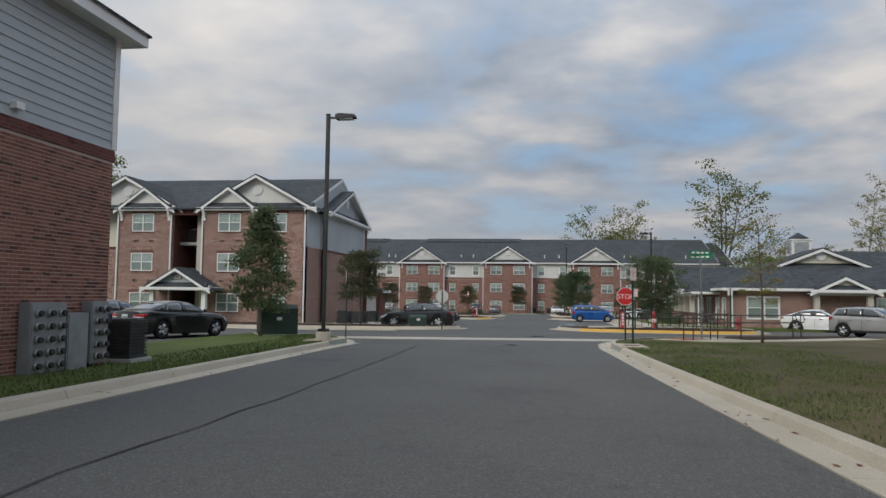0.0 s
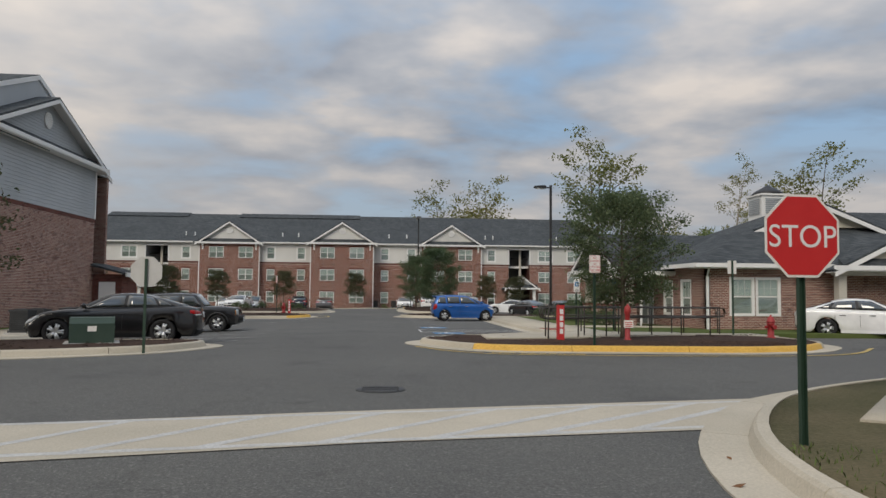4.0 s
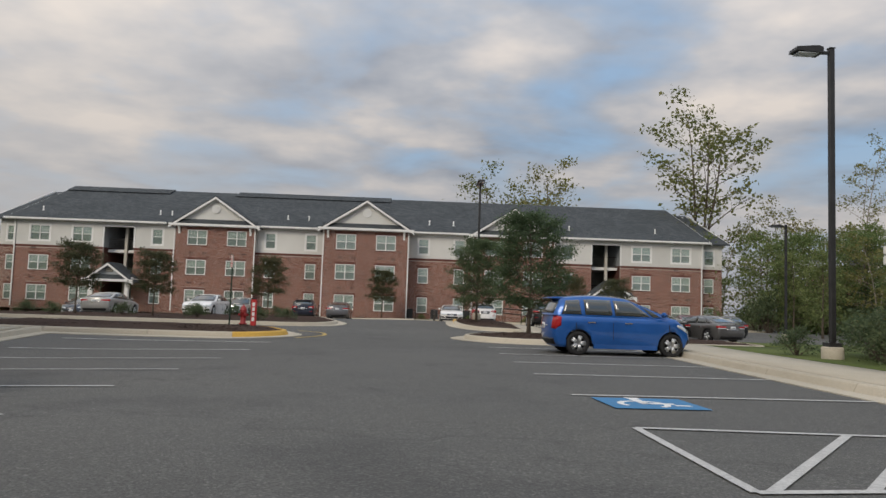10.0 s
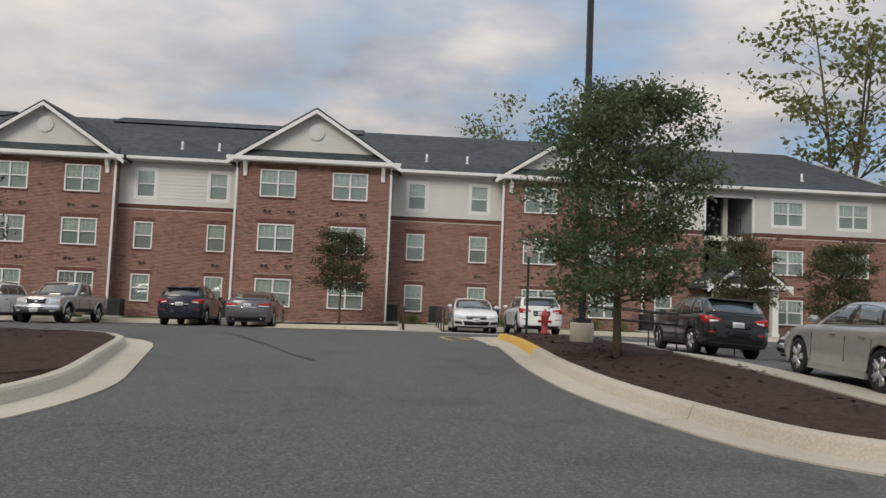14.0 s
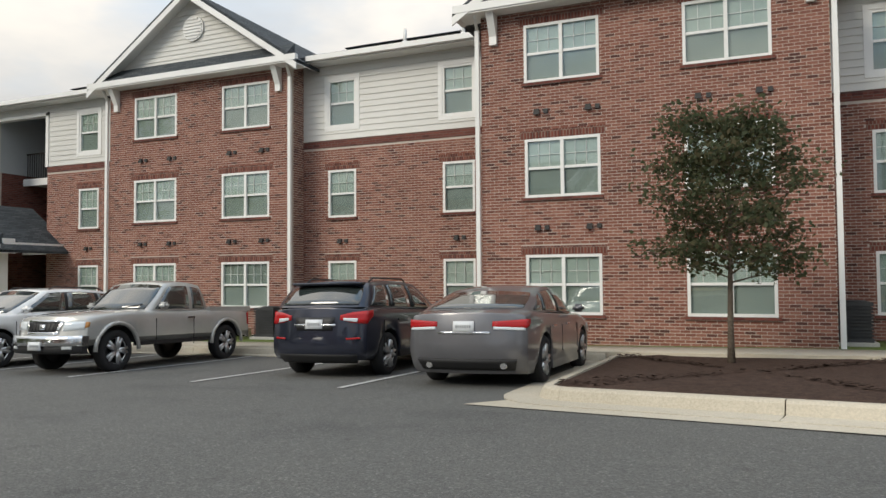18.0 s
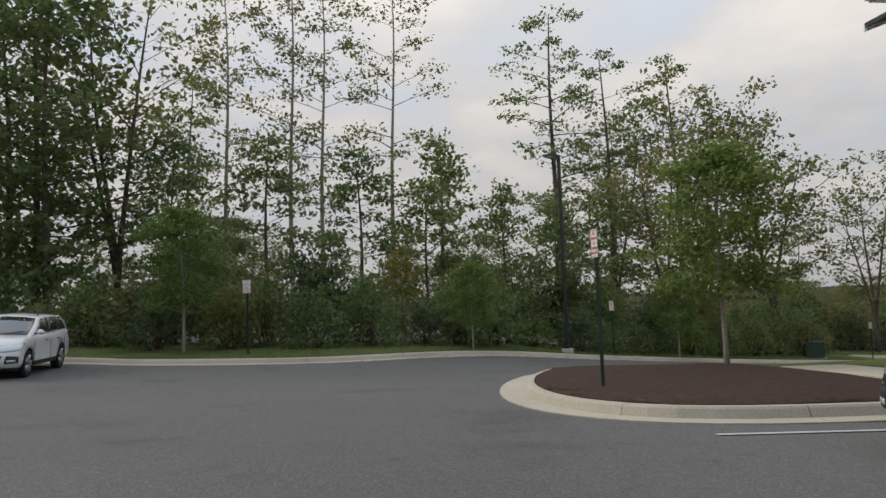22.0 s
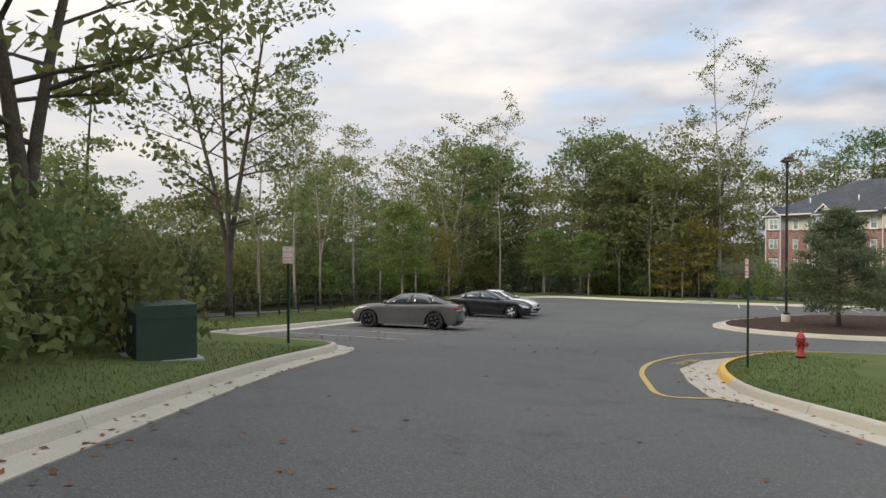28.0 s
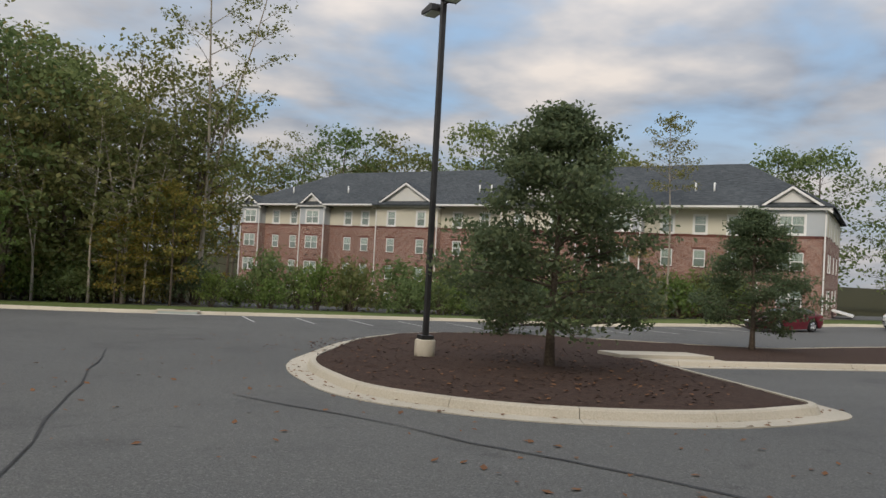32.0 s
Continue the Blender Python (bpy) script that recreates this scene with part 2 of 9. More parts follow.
def asphalt_material():
    m, nt, b = base("asphalt", (0.05, 0.05, 0.05), 0.85, 0, 0.35)
    col = ramp(nt, noise_tex(nt, 0.12, 5, 0.6), ((0.3, (0.071, 0.071, 0.068)), (0.7, (0.113, 0.112, 0.106))))
    col = mixc(nt, 0.5, col, ramp(nt, noise_tex(nt, 55, 3, 0.85), ((0.35, (0.028, 0.028, 0.027)), (0.65, (0.19, 0.19, 0.18)))))
    # pale stones in the worn surface
    cell = nt.nodes.new("ShaderNodeTexVoronoi"); cell.inputs["Scale"].default_value = 55
    tcs = nt.nodes.new("ShaderNodeTexCoord")
    nt.links.new(tcs.outputs["Object"], cell.inputs["Vector"])
    sepc = nt.nodes.new("ShaderNodeSeparateColor")
    nt.links.new(cell.outputs["Color"], sepc.inputs[0])
    col = mixc(nt, 0.42, col, ramp(nt, sepc.outputs[0], ((0.0, (0.62, 0.62, 0.62)), (0.45, (0.92, 0.92, 0.92)), (0.84, (1.05, 1.05, 1.04)), (0.93, (2.0, 2.0, 1.95)))), "MULTIPLY")
    patch = ramp(nt, noise_tex(nt, 0.45, 3, 0.6), ((0.28, (0.62, 0.62, 0.64)), (0.42, (1, 1, 1)), (0.8, (1.12, 1.11, 1.08))))
    col = mixc(nt, 0.55, col, patch, "MULTIPLY")
    # drip stains in the stalls
    st = ramp(nt, noise_tex(nt, 1.9, 2, 0.5), ((0.66, (1, 1, 1)), (0.76, (0.6, 0.6, 0.6))))
    col = mixc(nt, 0.6, col, st, "MULTIPLY")
    # hairline cracks
    vor = nt.nodes.new("ShaderNodeTexVoronoi"); vor.feature = "DISTANCE_TO_EDGE"
    vor.inputs["Scale"].default_value = 0.07
    tc = nt.nodes.new("ShaderNodeTexCoord")
    w = nt.nodes.new("ShaderNodeTexNoise"); w.inputs["Scale"].default_value = 0.8; w.inputs["Detail"].default_value = 5
    nt.links.new(tc.outputs["Object"], w.inputs["Vector"])
    ad = nt.nodes.new("ShaderNodeVectorMath"); ad.operation = "MULTIPLY_ADD"; ad.inputs[1].default_value = (2.2, 2.2, 0)
    nt.links.new(w.outputs["Color"], ad.inputs[0]); nt.links.new(tc.outputs["Object"], ad.inputs[2])
    nt.links.new(ad.outputs[0], vor.inputs["Vector"])
    crack = ramp(nt, vor.outputs["Distance"], ((0.0, (0.55, 0.55, 0.55)), (0.002, (1, 1, 1))))
    col = mixc(nt, 0.35, col, crack, "MULTIPLY")
    nt.links.new(col, b.inputs["Base Color"])
    bump(nt, b, noise_tex(nt, 120, 3, 0.8), 0.35, 0.006)


asphalt_material()
mottled("concrete", (0.40, 0.36, 0.28), (0.52, 0.47, 0.38), 0.9, 0.85, fine=40, bumpy=0.15, big=0.2)
mottled("mortar", (0.46, 0.40, 0.35), (0.58, 0.51, 0.45), 2.0, 0.9, fine=40)
mottled("concrete_grey", (0.33, 0.33, 0.31), (0.45, 0.44, 0.42), 1.2, 0.85, fine=40, bumpy=0.15)
mottled("yellow_paint", (0.58, 0.34, 0.05), (0.68, 0.42, 0.09), 2.0, 0.7, fine=25, bumpy=0.1)
mottled("line_paint", (0.38, 0.38, 0.37), (0.56, 0.56, 0.54), 3.0, 0.7, fine=30)
mottled("line_yellow", (0.42, 0.30, 0.07), (0.55, 0.40, 0.12), 3.0, 0.7, fine=30)
mottled("blue_paint", (0.03, 0.165, 0.34), (0.05, 0.215, 0.43), 3.0, 0.7, fine=30)
mottled("mulch", (0.030, 0.020, 0.016), (0.085, 0.056, 0.044), 9.0, 0.95, fine=35, bumpy=0.9, spec=0.1)
mottled("grass", (0.065, 0.095, 0.028), (0.13, 0.155, 0.055), 0.5, 0.95, fine=30, bumpy=0.8, spec=0.1, big=0.12)
mottled("dry_grass", (0.022, 0.044, 0.012), (0.165, 0.130, 0.082), 0.42, 0.95, fine=25, bumpy=0.8, spec=0.1, big=0.1)
mottled("forest_floor", (0.025, 0.026, 0.012), (0.06, 0.055, 0.028), 0.7, 1.0, fine=12, bumpy=0.8, spec=0.05)
mottled("blade", (0.085, 0.13, 0.035), (0.16, 0.20, 0.07), 0.6, 0.8, fine=3, spec=0.2)
mottled("siding_white", (0.62, 0.615, 0.58), (0.68, 0.675, 0.64), 0.7, 0.6, big=0.15)
mottled("siding_grey", (0.40, 0.43, 0.45), (0.46, 0.49, 0.51), 0.7, 0.6, big=0.15)
mottled("siding_cream", (0.60, 0.57, 0.46), (0.66, 0.63, 0.52), 0.7, 0.6, big=0.15)
mottled("trim_white", (0.74, 0.74, 0.72), (0.82, 0.82, 0.80), 0.8, 0.45)
mottled("stucco", (0.52, 0.49, 0.42), (0.58, 0.55, 0.48), 1.5, 0.8, fine=50, bumpy=0.1)
mottled("black_metal", (0.012, 0.012, 0.013), (0.03, 0.03, 0.032), 2.0, 0.5)
mottled("bronze_metal", (0.022, 0.018, 0.015), (0.045, 0.038, 0.03), 2.0, 0.5)
mottled("grey_metal", (0.22, 0.24, 0.25), (0.34, 0.36, 0.37), 2.5, 0.5, 0.3)
mottled("galvanised", (0.30, 0.31, 0.31), (0.45, 0.46, 0.46), 3.0, 0.45, 0.7)
mottled("dark_unit", (0.018, 0.02, 0.022), (0.04, 0.042, 0.045), 3.0, 0.6)
mottled("green_box", (0.018, 0.042, 0.03), (0.035, 0.062, 0.045), 1.5, 0.6)
mottled("green_post", (0.012, 0.035, 0.02), (0.025, 0.055, 0.035), 3.0, 0.6)
mottled("sign_green", (0.006, 0.16, 0.07), (0.012, 0.20, 0.09), 3.0, 0.4)
mottled("sign_red", (0.50, 0.02, 0.025), (0.58, 0.035, 0.035), 2.0, 0.4)
mottled("sign_white", (0.72, 0.70, 0.66), (0.80, 0.78, 0.74), 2.0, 0.4)
mottled("sign_back", (0.50, 0.49, 0.46), (0.60, 0.59, 0.56), 2.0, 0.5, 0.2)
mottled("hydrant_red", (0.27, 0.018, 0.02), (0.38, 0.035, 0.035), 6.0, 0.5, fine=30)
mottled("post_red", (0.48, 0.02, 0.025), (0.60, 0.04, 0.04), 5.0, 0.5, fine=30)
mottled("red_paver", (0.25, 0.075, 0.05), (0.34, 0.11, 0.08), 4.0, 0.9, fine=25, bumpy=0.5)
mottled("bark", (0.07, 0.055, 0.042), (0.17, 0.14, 0.11), 3.0, 0.95, fine=20, bumpy=0.9, spec=0.1)
mottled("pale_bark", (0.24, 0.21, 0.17), (0.40, 0.36, 0.30), 3.0, 0.9, fine=20, bumpy=0.6, spec=0.1)
mottled("dead_leaf", (0.10, 0.04, 0.015), (0.22, 0.10, 0.035), 2.0, 0.9)
mottled("blind", (0.42, 0.43, 0.42), (0.52, 0.53, 0.52), 1.0, 0.8)
mottled("curtain_green", (0.50, 0.57, 0.53), (0.62, 0.68, 0.63), 1.0, 0.8)
# dimness inside openings put into one colour, for the surfaces that back them
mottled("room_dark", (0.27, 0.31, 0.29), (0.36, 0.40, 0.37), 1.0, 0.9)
base("tyre", (0.012, 0.012, 0.013), 0.85)
base("rim_silver", (0.55, 0.56, 0.57), 0.3, 0.9)
base("rim_dark", (0.03, 0.03, 0.032), 0.35, 0.6)
base("plastic_black", (0.014, 0.014, 0.015), 0.55)
base("chrome", (0.72, 0.73, 0.74), 0.15, 1.0)
base("plate_white", (0.62, 0.64, 0.66), 0.5)
base("lens_clear", (0.62, 0.66, 0.68), 0.12, 0.2)
base("lens_amber", (0.42, 0.20, 0.06), 0.2)
base("ink_red", (0.55, 0.05, 0.05), 0.5)
base("ink_white", (0.75, 0.75, 0.74), 0.5)
base("ink_dark", (0.03, 0.03, 0.03), 0.6)
m_, nt_, b_ = base("lens_red", (0.35, 0.01, 0.012), 0.15)
m_, nt_, b_ = base("car_glass", (0.026, 0.033, 0.032), 0.03, 0, 0.9)
b_.inputs["Coat Weight"].default_value, b_.inputs["Coat IOR"].default_value = 1.0, 1.55
PAINTS = {"paint_black": (0.006, 0.006, 0.007), "paint_navy": (0.016, 0.019, 0.034), "paint_grey": (0.13, 0.13, 0.14), "paint_silver": (0.36, 0.36, 0.35),
          "paint_white": (0.78, 0.78, 0.77), "paint_blue": (0.012, 0.098, 0.36), "paint_tan": (0.46, 0.455, 0.43), "paint_red": (0.13, 0.006, 0.016),
          "paint_gunmetal": (0.10, 0.098, 0.096), "paint_bluegrey": (0.045, 0.06, 0.085)}
for k_, c_ in PAINTS.items():
    m_, nt_, b_ = base(k_, c_, 0.3, spec=0.25, metal=0.35 if c_[0] < 0.5 and k_ != "paint_black" else 0.0)
    b_.inputs["Coat Weight"].default_value, b_.inputs["Coat Roughness"].default_value = 1.0, 0.04
    dirt_ = ramp(nt_, noise_tex(nt_, 1.3, 4), ((0.35, tuple(min(1, c * 0.9) for c in c_)), (0.7, tuple(min(1, c * 1.12 + 0.004) for c in c_))))
    nt_.links.new(dirt_, b_.inputs["Base Color"])


def glass_material(name, tint, clear):
    m = bpy.data.materials.new(name)
    m.use_nodes = True
    nt = m.node_tree
    nt.nodes.clear()
    out, mixs, tr, gl, fr = (nt.nodes.new("ShaderNode" + k) for k in ("OutputMaterial", "MixShader", "BsdfTransparent", "BsdfGlossy", "LayerWeight"))
    tr.inputs[0].default_value, gl.inputs["Roughness"].default_value, fr.inputs[0].default_value = (*tint, 1), 0.02, 0.5
    pw, ma = nt.nodes.new("ShaderNodeMath"), nt.nodes.new("ShaderNodeMath")
    pw.operation, pw.inputs[1].default_value = "POWER", 3.5
    ma.operation, ma.inputs[1].default_value, ma.inputs[2].default_value = "MULTIPLY_ADD", 0.75, clear
    nt.links.new(fr.outputs["Facing"], pw.inputs[0]); nt.links.new(pw.outputs[0], ma.inputs[0])
    gl.inputs[0].default_value = (0.95, 0.97, 1, 1)
    nt.links.new(ma.outputs[0], mixs.inputs[0]); nt.links.new(tr.outputs[0], mixs.inputs[1]); nt.links.new(gl.outputs[0], mixs.inputs[2])
    nt.links.new(mixs.outputs[0], out.inputs[0])
    MATS[name] = m


glass_material("pane", (0.84, 0.88, 0.87), 0.08)


def leaf_material(name, lo, mid, hi):
    m, nt, b = base(name, mid, 0.65, 0, 0.25)
    geo = nt.nodes.new("ShaderNodeNewGeometry")
    col = ramp(nt, geo.outputs["Random Per Island"], ((0.05, lo), (0.5, mid), (0.95, hi)))
    inf = nt.nodes.new("ShaderNodeObjectInfo")
    tint = ramp(nt, inf.outputs["Random"], ((0, (0.82, 0.9, 0.85)), (1, (1.18, 1.08, 1.0))))
    col = mixc(nt, 0.8, col, tint, "MULTIPLY")
    nt.links.new(col, b.inputs["Base Color"])
    tl = nt.nodes.new("ShaderNodeBsdfTranslucent")
    ms = nt.nodes.new("ShaderNodeMixShader"); ms.inputs[0].default_value = 0.55
    nt.links.new(col, tl.inputs[0])
    nt.links.new(b.outputs[0], ms.inputs[1]); nt.links.new(tl.outputs[0], ms.inputs[2])
    nt.links.new(ms.outputs[0], nt.nodes["Material Output"].inputs[0])


leaf_material("leaf_green", (0.125, 0.175, 0.070), (0.175, 0.230, 0.092), (0.235, 0.285, 0.118))
leaf_material("leaf_dark", (0.082, 0.118, 0.068), (0.115, 0.160, 0.088), (0.160, 0.205, 0.110))
leaf_material("leaf_olive", (0.145, 0.165, 0.062), (0.195, 0.210, 0.080), (0.265, 0.250, 0.102))
leaf_material("leaf_autumn", (0.165, 0.175, 0.045), (0.250, 0.225, 0.055), (0.360, 0.260, 0.065))
leaf_material("leaf_dusk", (0.070, 0.084, 0.048), (0.100, 0.118, 0.063), (0.160, 0.130, 0.075))
leaf_material("leaf_bright", (0.120, 0.185, 0.052), (0.170, 0.240, 0.068), (0.230, 0.295, 0.095))


# ---- mesh helpers ----
def box(bm, x0, x1, y0, y1, z0, z1, mi=0):
    v = [bm.verts.new(p) for p in ((x0, y0, z0), (x1, y0, z0), (x1, y1, z0), (x0, y1, z0), (x0, y0, z1), (x1, y0, z1), (x1, y1, z1), (x0, y1, z1))]
    for f in ((0, 3, 2, 1), (4, 5, 6, 7), (0, 1, 5, 4), (1, 2, 6, 5), (2, 3, 7, 6), (3, 0, 4, 7)):
        bm.faces.new([v[i] for i in f]).material_index = mi


def boxes(*specs):
    bm = bmesh.new()
    for s in specs:
        box(bm, *s)
    return bm


def prism(pts, a, b, axis="y", mi=0, bm=None):
    """A polygon in the plane across axis, pulled from a to b along it."""
    bm = bm or bmesh.new()
    put = {"y": lambda p, k: (p[0], k, p[1]), "x": lambda p, k: (k, p[0], p[1]), "z": lambda p, k: (p[0], p[1], k)}[axis]
    lo, hi = [bm.verts.new(put(p, a)) for p in pts], [bm.verts.new(put(p, b)) for p in pts]
    bm.faces.new(lo).material_index = mi
    bm.faces.new(hi[::-1]).material_index = mi
    n = len(pts)
    for i in range(n):
        bm.faces.new((lo[i], hi[i], hi[(i + 1) % n], lo[(i + 1) % n])).material_index = mi
    bmesh.ops.recalc_face_normals(bm, faces=bm.faces)
    return bm


def tube(bm, pts, radii, n=8, mi=0, cap=True):
    """A round rod through points, with a radius at each."""
    rings = []
    for i, p in enumerate(pts):
        p = Vector(p)
        d = (Vector(pts[min(i + 1, len(pts) - 1)]) - Vector(pts[max(i - 1, 0)])).normalized()
        u = d.orthogonal().normalized() if abs(d.z) < 0.99 else Vector((1, 0, 0))
        w = d.cross(u).normalized()
        u = w.cross(d)
        r = radii[i] if hasattr(radii, "__len__") else radii
        rings.append([bm.verts.new(p + r * (math.cos(2 * math.pi * k / n) * u + math.sin(2 * math.pi * k / n) * w)) for k in range(n)])
    for a, b in zip(rings, rings[1:]):
        best = min(range(n), key=lambda s: (a[0].co - b[s].co).length)
        for k in range(n):
            f = bm.faces.new((a[k], a[(k + 1) % n], b[(k + 1 + best) % n], b[(k + best) % n]))
            f.material_index, f.smooth = mi, True
    if cap:
        bm.faces.new(rings[0][::-1]).material_index = mi
        bm.faces.new(rings[-1]).material_index = mi
    return bm


def disc(bm, c, r, axis="y", depth=0.04, n=20, mi=0):
    c = Vector(c)
    d = {"x": Vector((1, 0, 0)), "y": Vector((0, 1, 0)), "z": Vector((0, 0, 1))}[axis] * depth
    return tube(bm, [c - d / 2, c + d / 2], r, n, mi)


def finish(name, bm, mats, smooth=False):
    me = bpy.data.meshes.new(name)
    bmesh.ops.recalc_face_normals(bm, faces=bm.faces)
    bm.to_mesh(me)
    bm.free()
    for m in ([mats] if isinstance(mats, str) else mats):
        me.materials.append(MATS[m])
    if smooth:
        for p in me.polygons:
            p.use_smooth = True
    return me


def part(name, bm, mats, parent=None, label="", at=None, smooth=False):
    """Links a bmesh, or a mesh that is shared, as one object under a thing or a part."""
    me = bm if isinstance(bm, bpy.types.Mesh) else finish(name, bm, mats, smooth)
    ob = new(name, me)
    if parent is not None:
        ob.parent = parent
    if at is not None:
        ob.matrix_local = at
    if label:
        ob["label"] = label
    return ob


def root(name, m, label, category, group="", kind=""):
    ob = new(name)
    ob.matrix_world = m
    ob.empty_display_size = 0.2
    return tagged(ob, label, category, group, kind)


# ---- the lie of the land ----
def step(a, b, v):
    k = min(1.0, max(0.0, (v - a) / (b - a)))
    return k * k * (3 - 2 * k)


def ground_z(x, y):
    """Level by the entry, falling away to the north-west past the long building."""
    z = -0.75 * (1 - math.exp(-max(0.0, y) / 40.0)) - 0.12 * step(36, 66, y) * (1 - step(80, 93, y))
    z -= 0.055 * min(9.0, max(0.0, x - 3.5)) * step(74, 84, y) * (1 - step(96, 108, y))
    z -= 0.032 * min(7.5, max(0.0, -2.2 - x)) * step(43.5, 50, y) * (1 - step(64, 72, y))
    z -= 0.02 * min(19.0, max(0.0, y - 93))
    z -= 0.0125 * min(14.0, max(0.0, y - 95)) * step(-40, -28, x)
    z -= (0.018 * min(40.0, max(0.0, -2 - x)) + 0.03 * min(17.0, max(0.0, -25 - x))) * step(76, 96, y)
    d = y - 106
    fall = math.log1p(math.exp(d / 2.0)) * 2.0 if d < 60 else d
    return z - 7.6 * (1 - math.exp(-fall / 53.0)) * max(step(-38.5, -45, x), step(122, 146, y))


def rounded(pts, r, n=6):
    """A closed outline with its corners rounded."""
    out = []
    for i, p in enumerate(pts):
        p, a, b = Vector(p[:2]), Vector(pts[i - 1][:2]), Vector(pts[(i + 1) % len(pts)][:2])
        rr = pts[i][2] if len(pts[i]) > 2 else r
        da, db = (a - p), (b - p)
        k = min(rr, da.length * 0.45, db.length * 0.45)
        if k < 0.02:
            out.append(p)
            continue
        s, e = p + da.normalized() * k, p + db.normalized() * k
        for j in range(n + 1):
            t = j / n
            out.append((1 - t) ** 2 * s + 2 * t * (1 - t) * p + t * t * e)
    return out


def offset(line, d, closed):
    """The line moved d to its left."""
    out, n = [], len(line)
    for i, p in enumerate(line):
        a = line[i - 1] if closed or i else line[i]
        b = line[(i + 1) % n] if closed or i < n - 1 else line[i]
        t = (b - a).normalized()
        out.append(p + Vector((-t.y, t.x)) * d)
    return out


def sheet(outline, lift, cell=4.0, mound=0.0, skirt=0.0):
    """A patch of ground that follows the land."""
    bm = bmesh.new()
    bm.faces.new([bm.verts.new((p[0], p[1], 0)) for p in outline])
    bm.normal_update()
    bmesh.ops.triangulate(bm, faces=bm.faces[:])
    xs, ys = [p[0] for p in outline], [p[1] for p in outline]
    for ax, lo, hi in ((0, min(xs), max(xs)), (1, min(ys), max(ys))):
        k = math.ceil(lo / cell) * cell
        while k < hi:
            co, no = [0, 0, 0], [0, 0, 0]
            co[ax], no[ax] = k, 1
            bmesh.ops.bisect_plane(bm, geom=bm.verts[:] + bm.edges[:] + bm.faces[:], plane_co=co, plane_no=no, dist=0.0005)
            k += cell
    edge = {v for e in bm.edges if e.is_boundary for v in e.verts}
    for v in bm.verts:
        v.co.z = ground_z(v.co.x, v.co.y) + lift
        if mound and v not in edge:
            v.co.z += mound * (0.6 + 0.4 * noise.noise(Vector((v.co.x * 0.9, v.co.y * 0.9, 0))))
    bm.normal_update()
    for f in bm.faces:
        f.smooth = True
        if f.normal.z < 0:
            f.normal_flip()
    if skirt:
        rim = [e for e in bm.edges if e.is_boundary]
        made = bmesh.ops.extrude_edge_only(bm, edges=rim)["geom"]
        for v in made:
            if isinstance(v, bmesh.types.BMVert):
                v.co.z -= skirt
        for f in made:
            if isinstance(f, bmesh.types.BMFace):
                f.smooth = False
    return bm


def resample(line, stepm, closed):
    pts = list(line) + ([line[0]] if closed else [])
    out = [pts[0]]
    for a, b in zip(pts, pts[1:]):
        n = max(1, round((b - a).length / stepm))
        out += [a.lerp(b, (j + 1) / n) for j in range(n)]
    return out[:-1] if closed else out


def kerb(line, closed=True, label="cream concrete kerb with a gutter pan", mat="concrete", gutter=True, length=3.0, paint=None):
    """A kerb in cast lengths along a line whose right hand is the road."""
    line = resample([Vector(p[:2]) for p in line], 0.6, closed)
    top = root("kerb", Matrix(), label, "kerb", "", "structure")
    prof = [(0.0, -0.02), (-0.02, 0.0), (0.03, 0.12), (0.06, 0.15), (0.17, 0.155), (0.18, -0.03)]
    pan = [(-0.46, -0.03), (-0.46, 0.012), (0.0, 0.008), (0.0, -0.03)]
    n = len(line)
    per = max(2, round(length / 0.6))
    lines = {d: offset(line, d, closed) for d in {p[0] for p in prof + pan}}
    last = n if closed else n - 1
    start = 0
    while start < last:
        stop = min(start + per, last)
        if last - stop < per // 2:
            stop = last
        for name, pr, material in (("kerb_stone", prof, mat), ("gutter_slab", pan, "concrete")):
            if name == "gutter_slab" and not gutter:
                continue
            if paint and name == "kerb_stone":
                mid = line[((start + stop) // 2) % n]
                material = "yellow_paint" if paint(mid) else mat
            bm = bmesh.new()
            rings = []
            for i in range(start, stop + 1):
                ring = []
                for d, zz in pr:
                    p = lines[d][i % n].copy()
                    # a joint a centimetre wide at each end of a length
                    if i == start:
                        p = p.lerp(lines[d][(i + 1) % n], 0.012)
                    if i == stop:
                        p = p.lerp(lines[d][(i - 1) % n], 0.012)
                    ring.append(bm.verts.new((p.x, p.y, ground_z(p.x, p.y) + zz)))
                rings.append(ring)
            for a, b in zip(rings, rings[1:]):
                for k in range(len(pr)):
                    bm.faces.new((a[k], a[(k + 1) % len(pr)], b[(k + 1) % len(pr)], b[k]))
            bm.faces.new(rings[0][::-1]); bm.faces.new(rings[-1])
            part(name, bm, material, top)
        start = stop
    return top


def island(outline, fill, label, name="island", lift=0.13, mound=0.06, r=1.0, kerb_label="cream concrete kerb round a planted island", paint=None, mat="concrete"):
    """A kerbed bed; the outline runs anticlockwise, round the kerb's face."""
    line = rounded(outline, r)
    if sum(a.x * b.y - b.x * a.y for a, b in zip(line, line[1:] + line[:1])) < 0:
        line.reverse()
    kerb(line, True, kerb_label, paint=paint, mat=mat)
    inner = resample(offset(line, 0.17, True), 1.2, True)
    bed = part(name, sheet(inner, lift, 1.0 if mound else 4.0, mound), fill)
    tagged(bed, label, "planting bed", "", "structure")
    return line


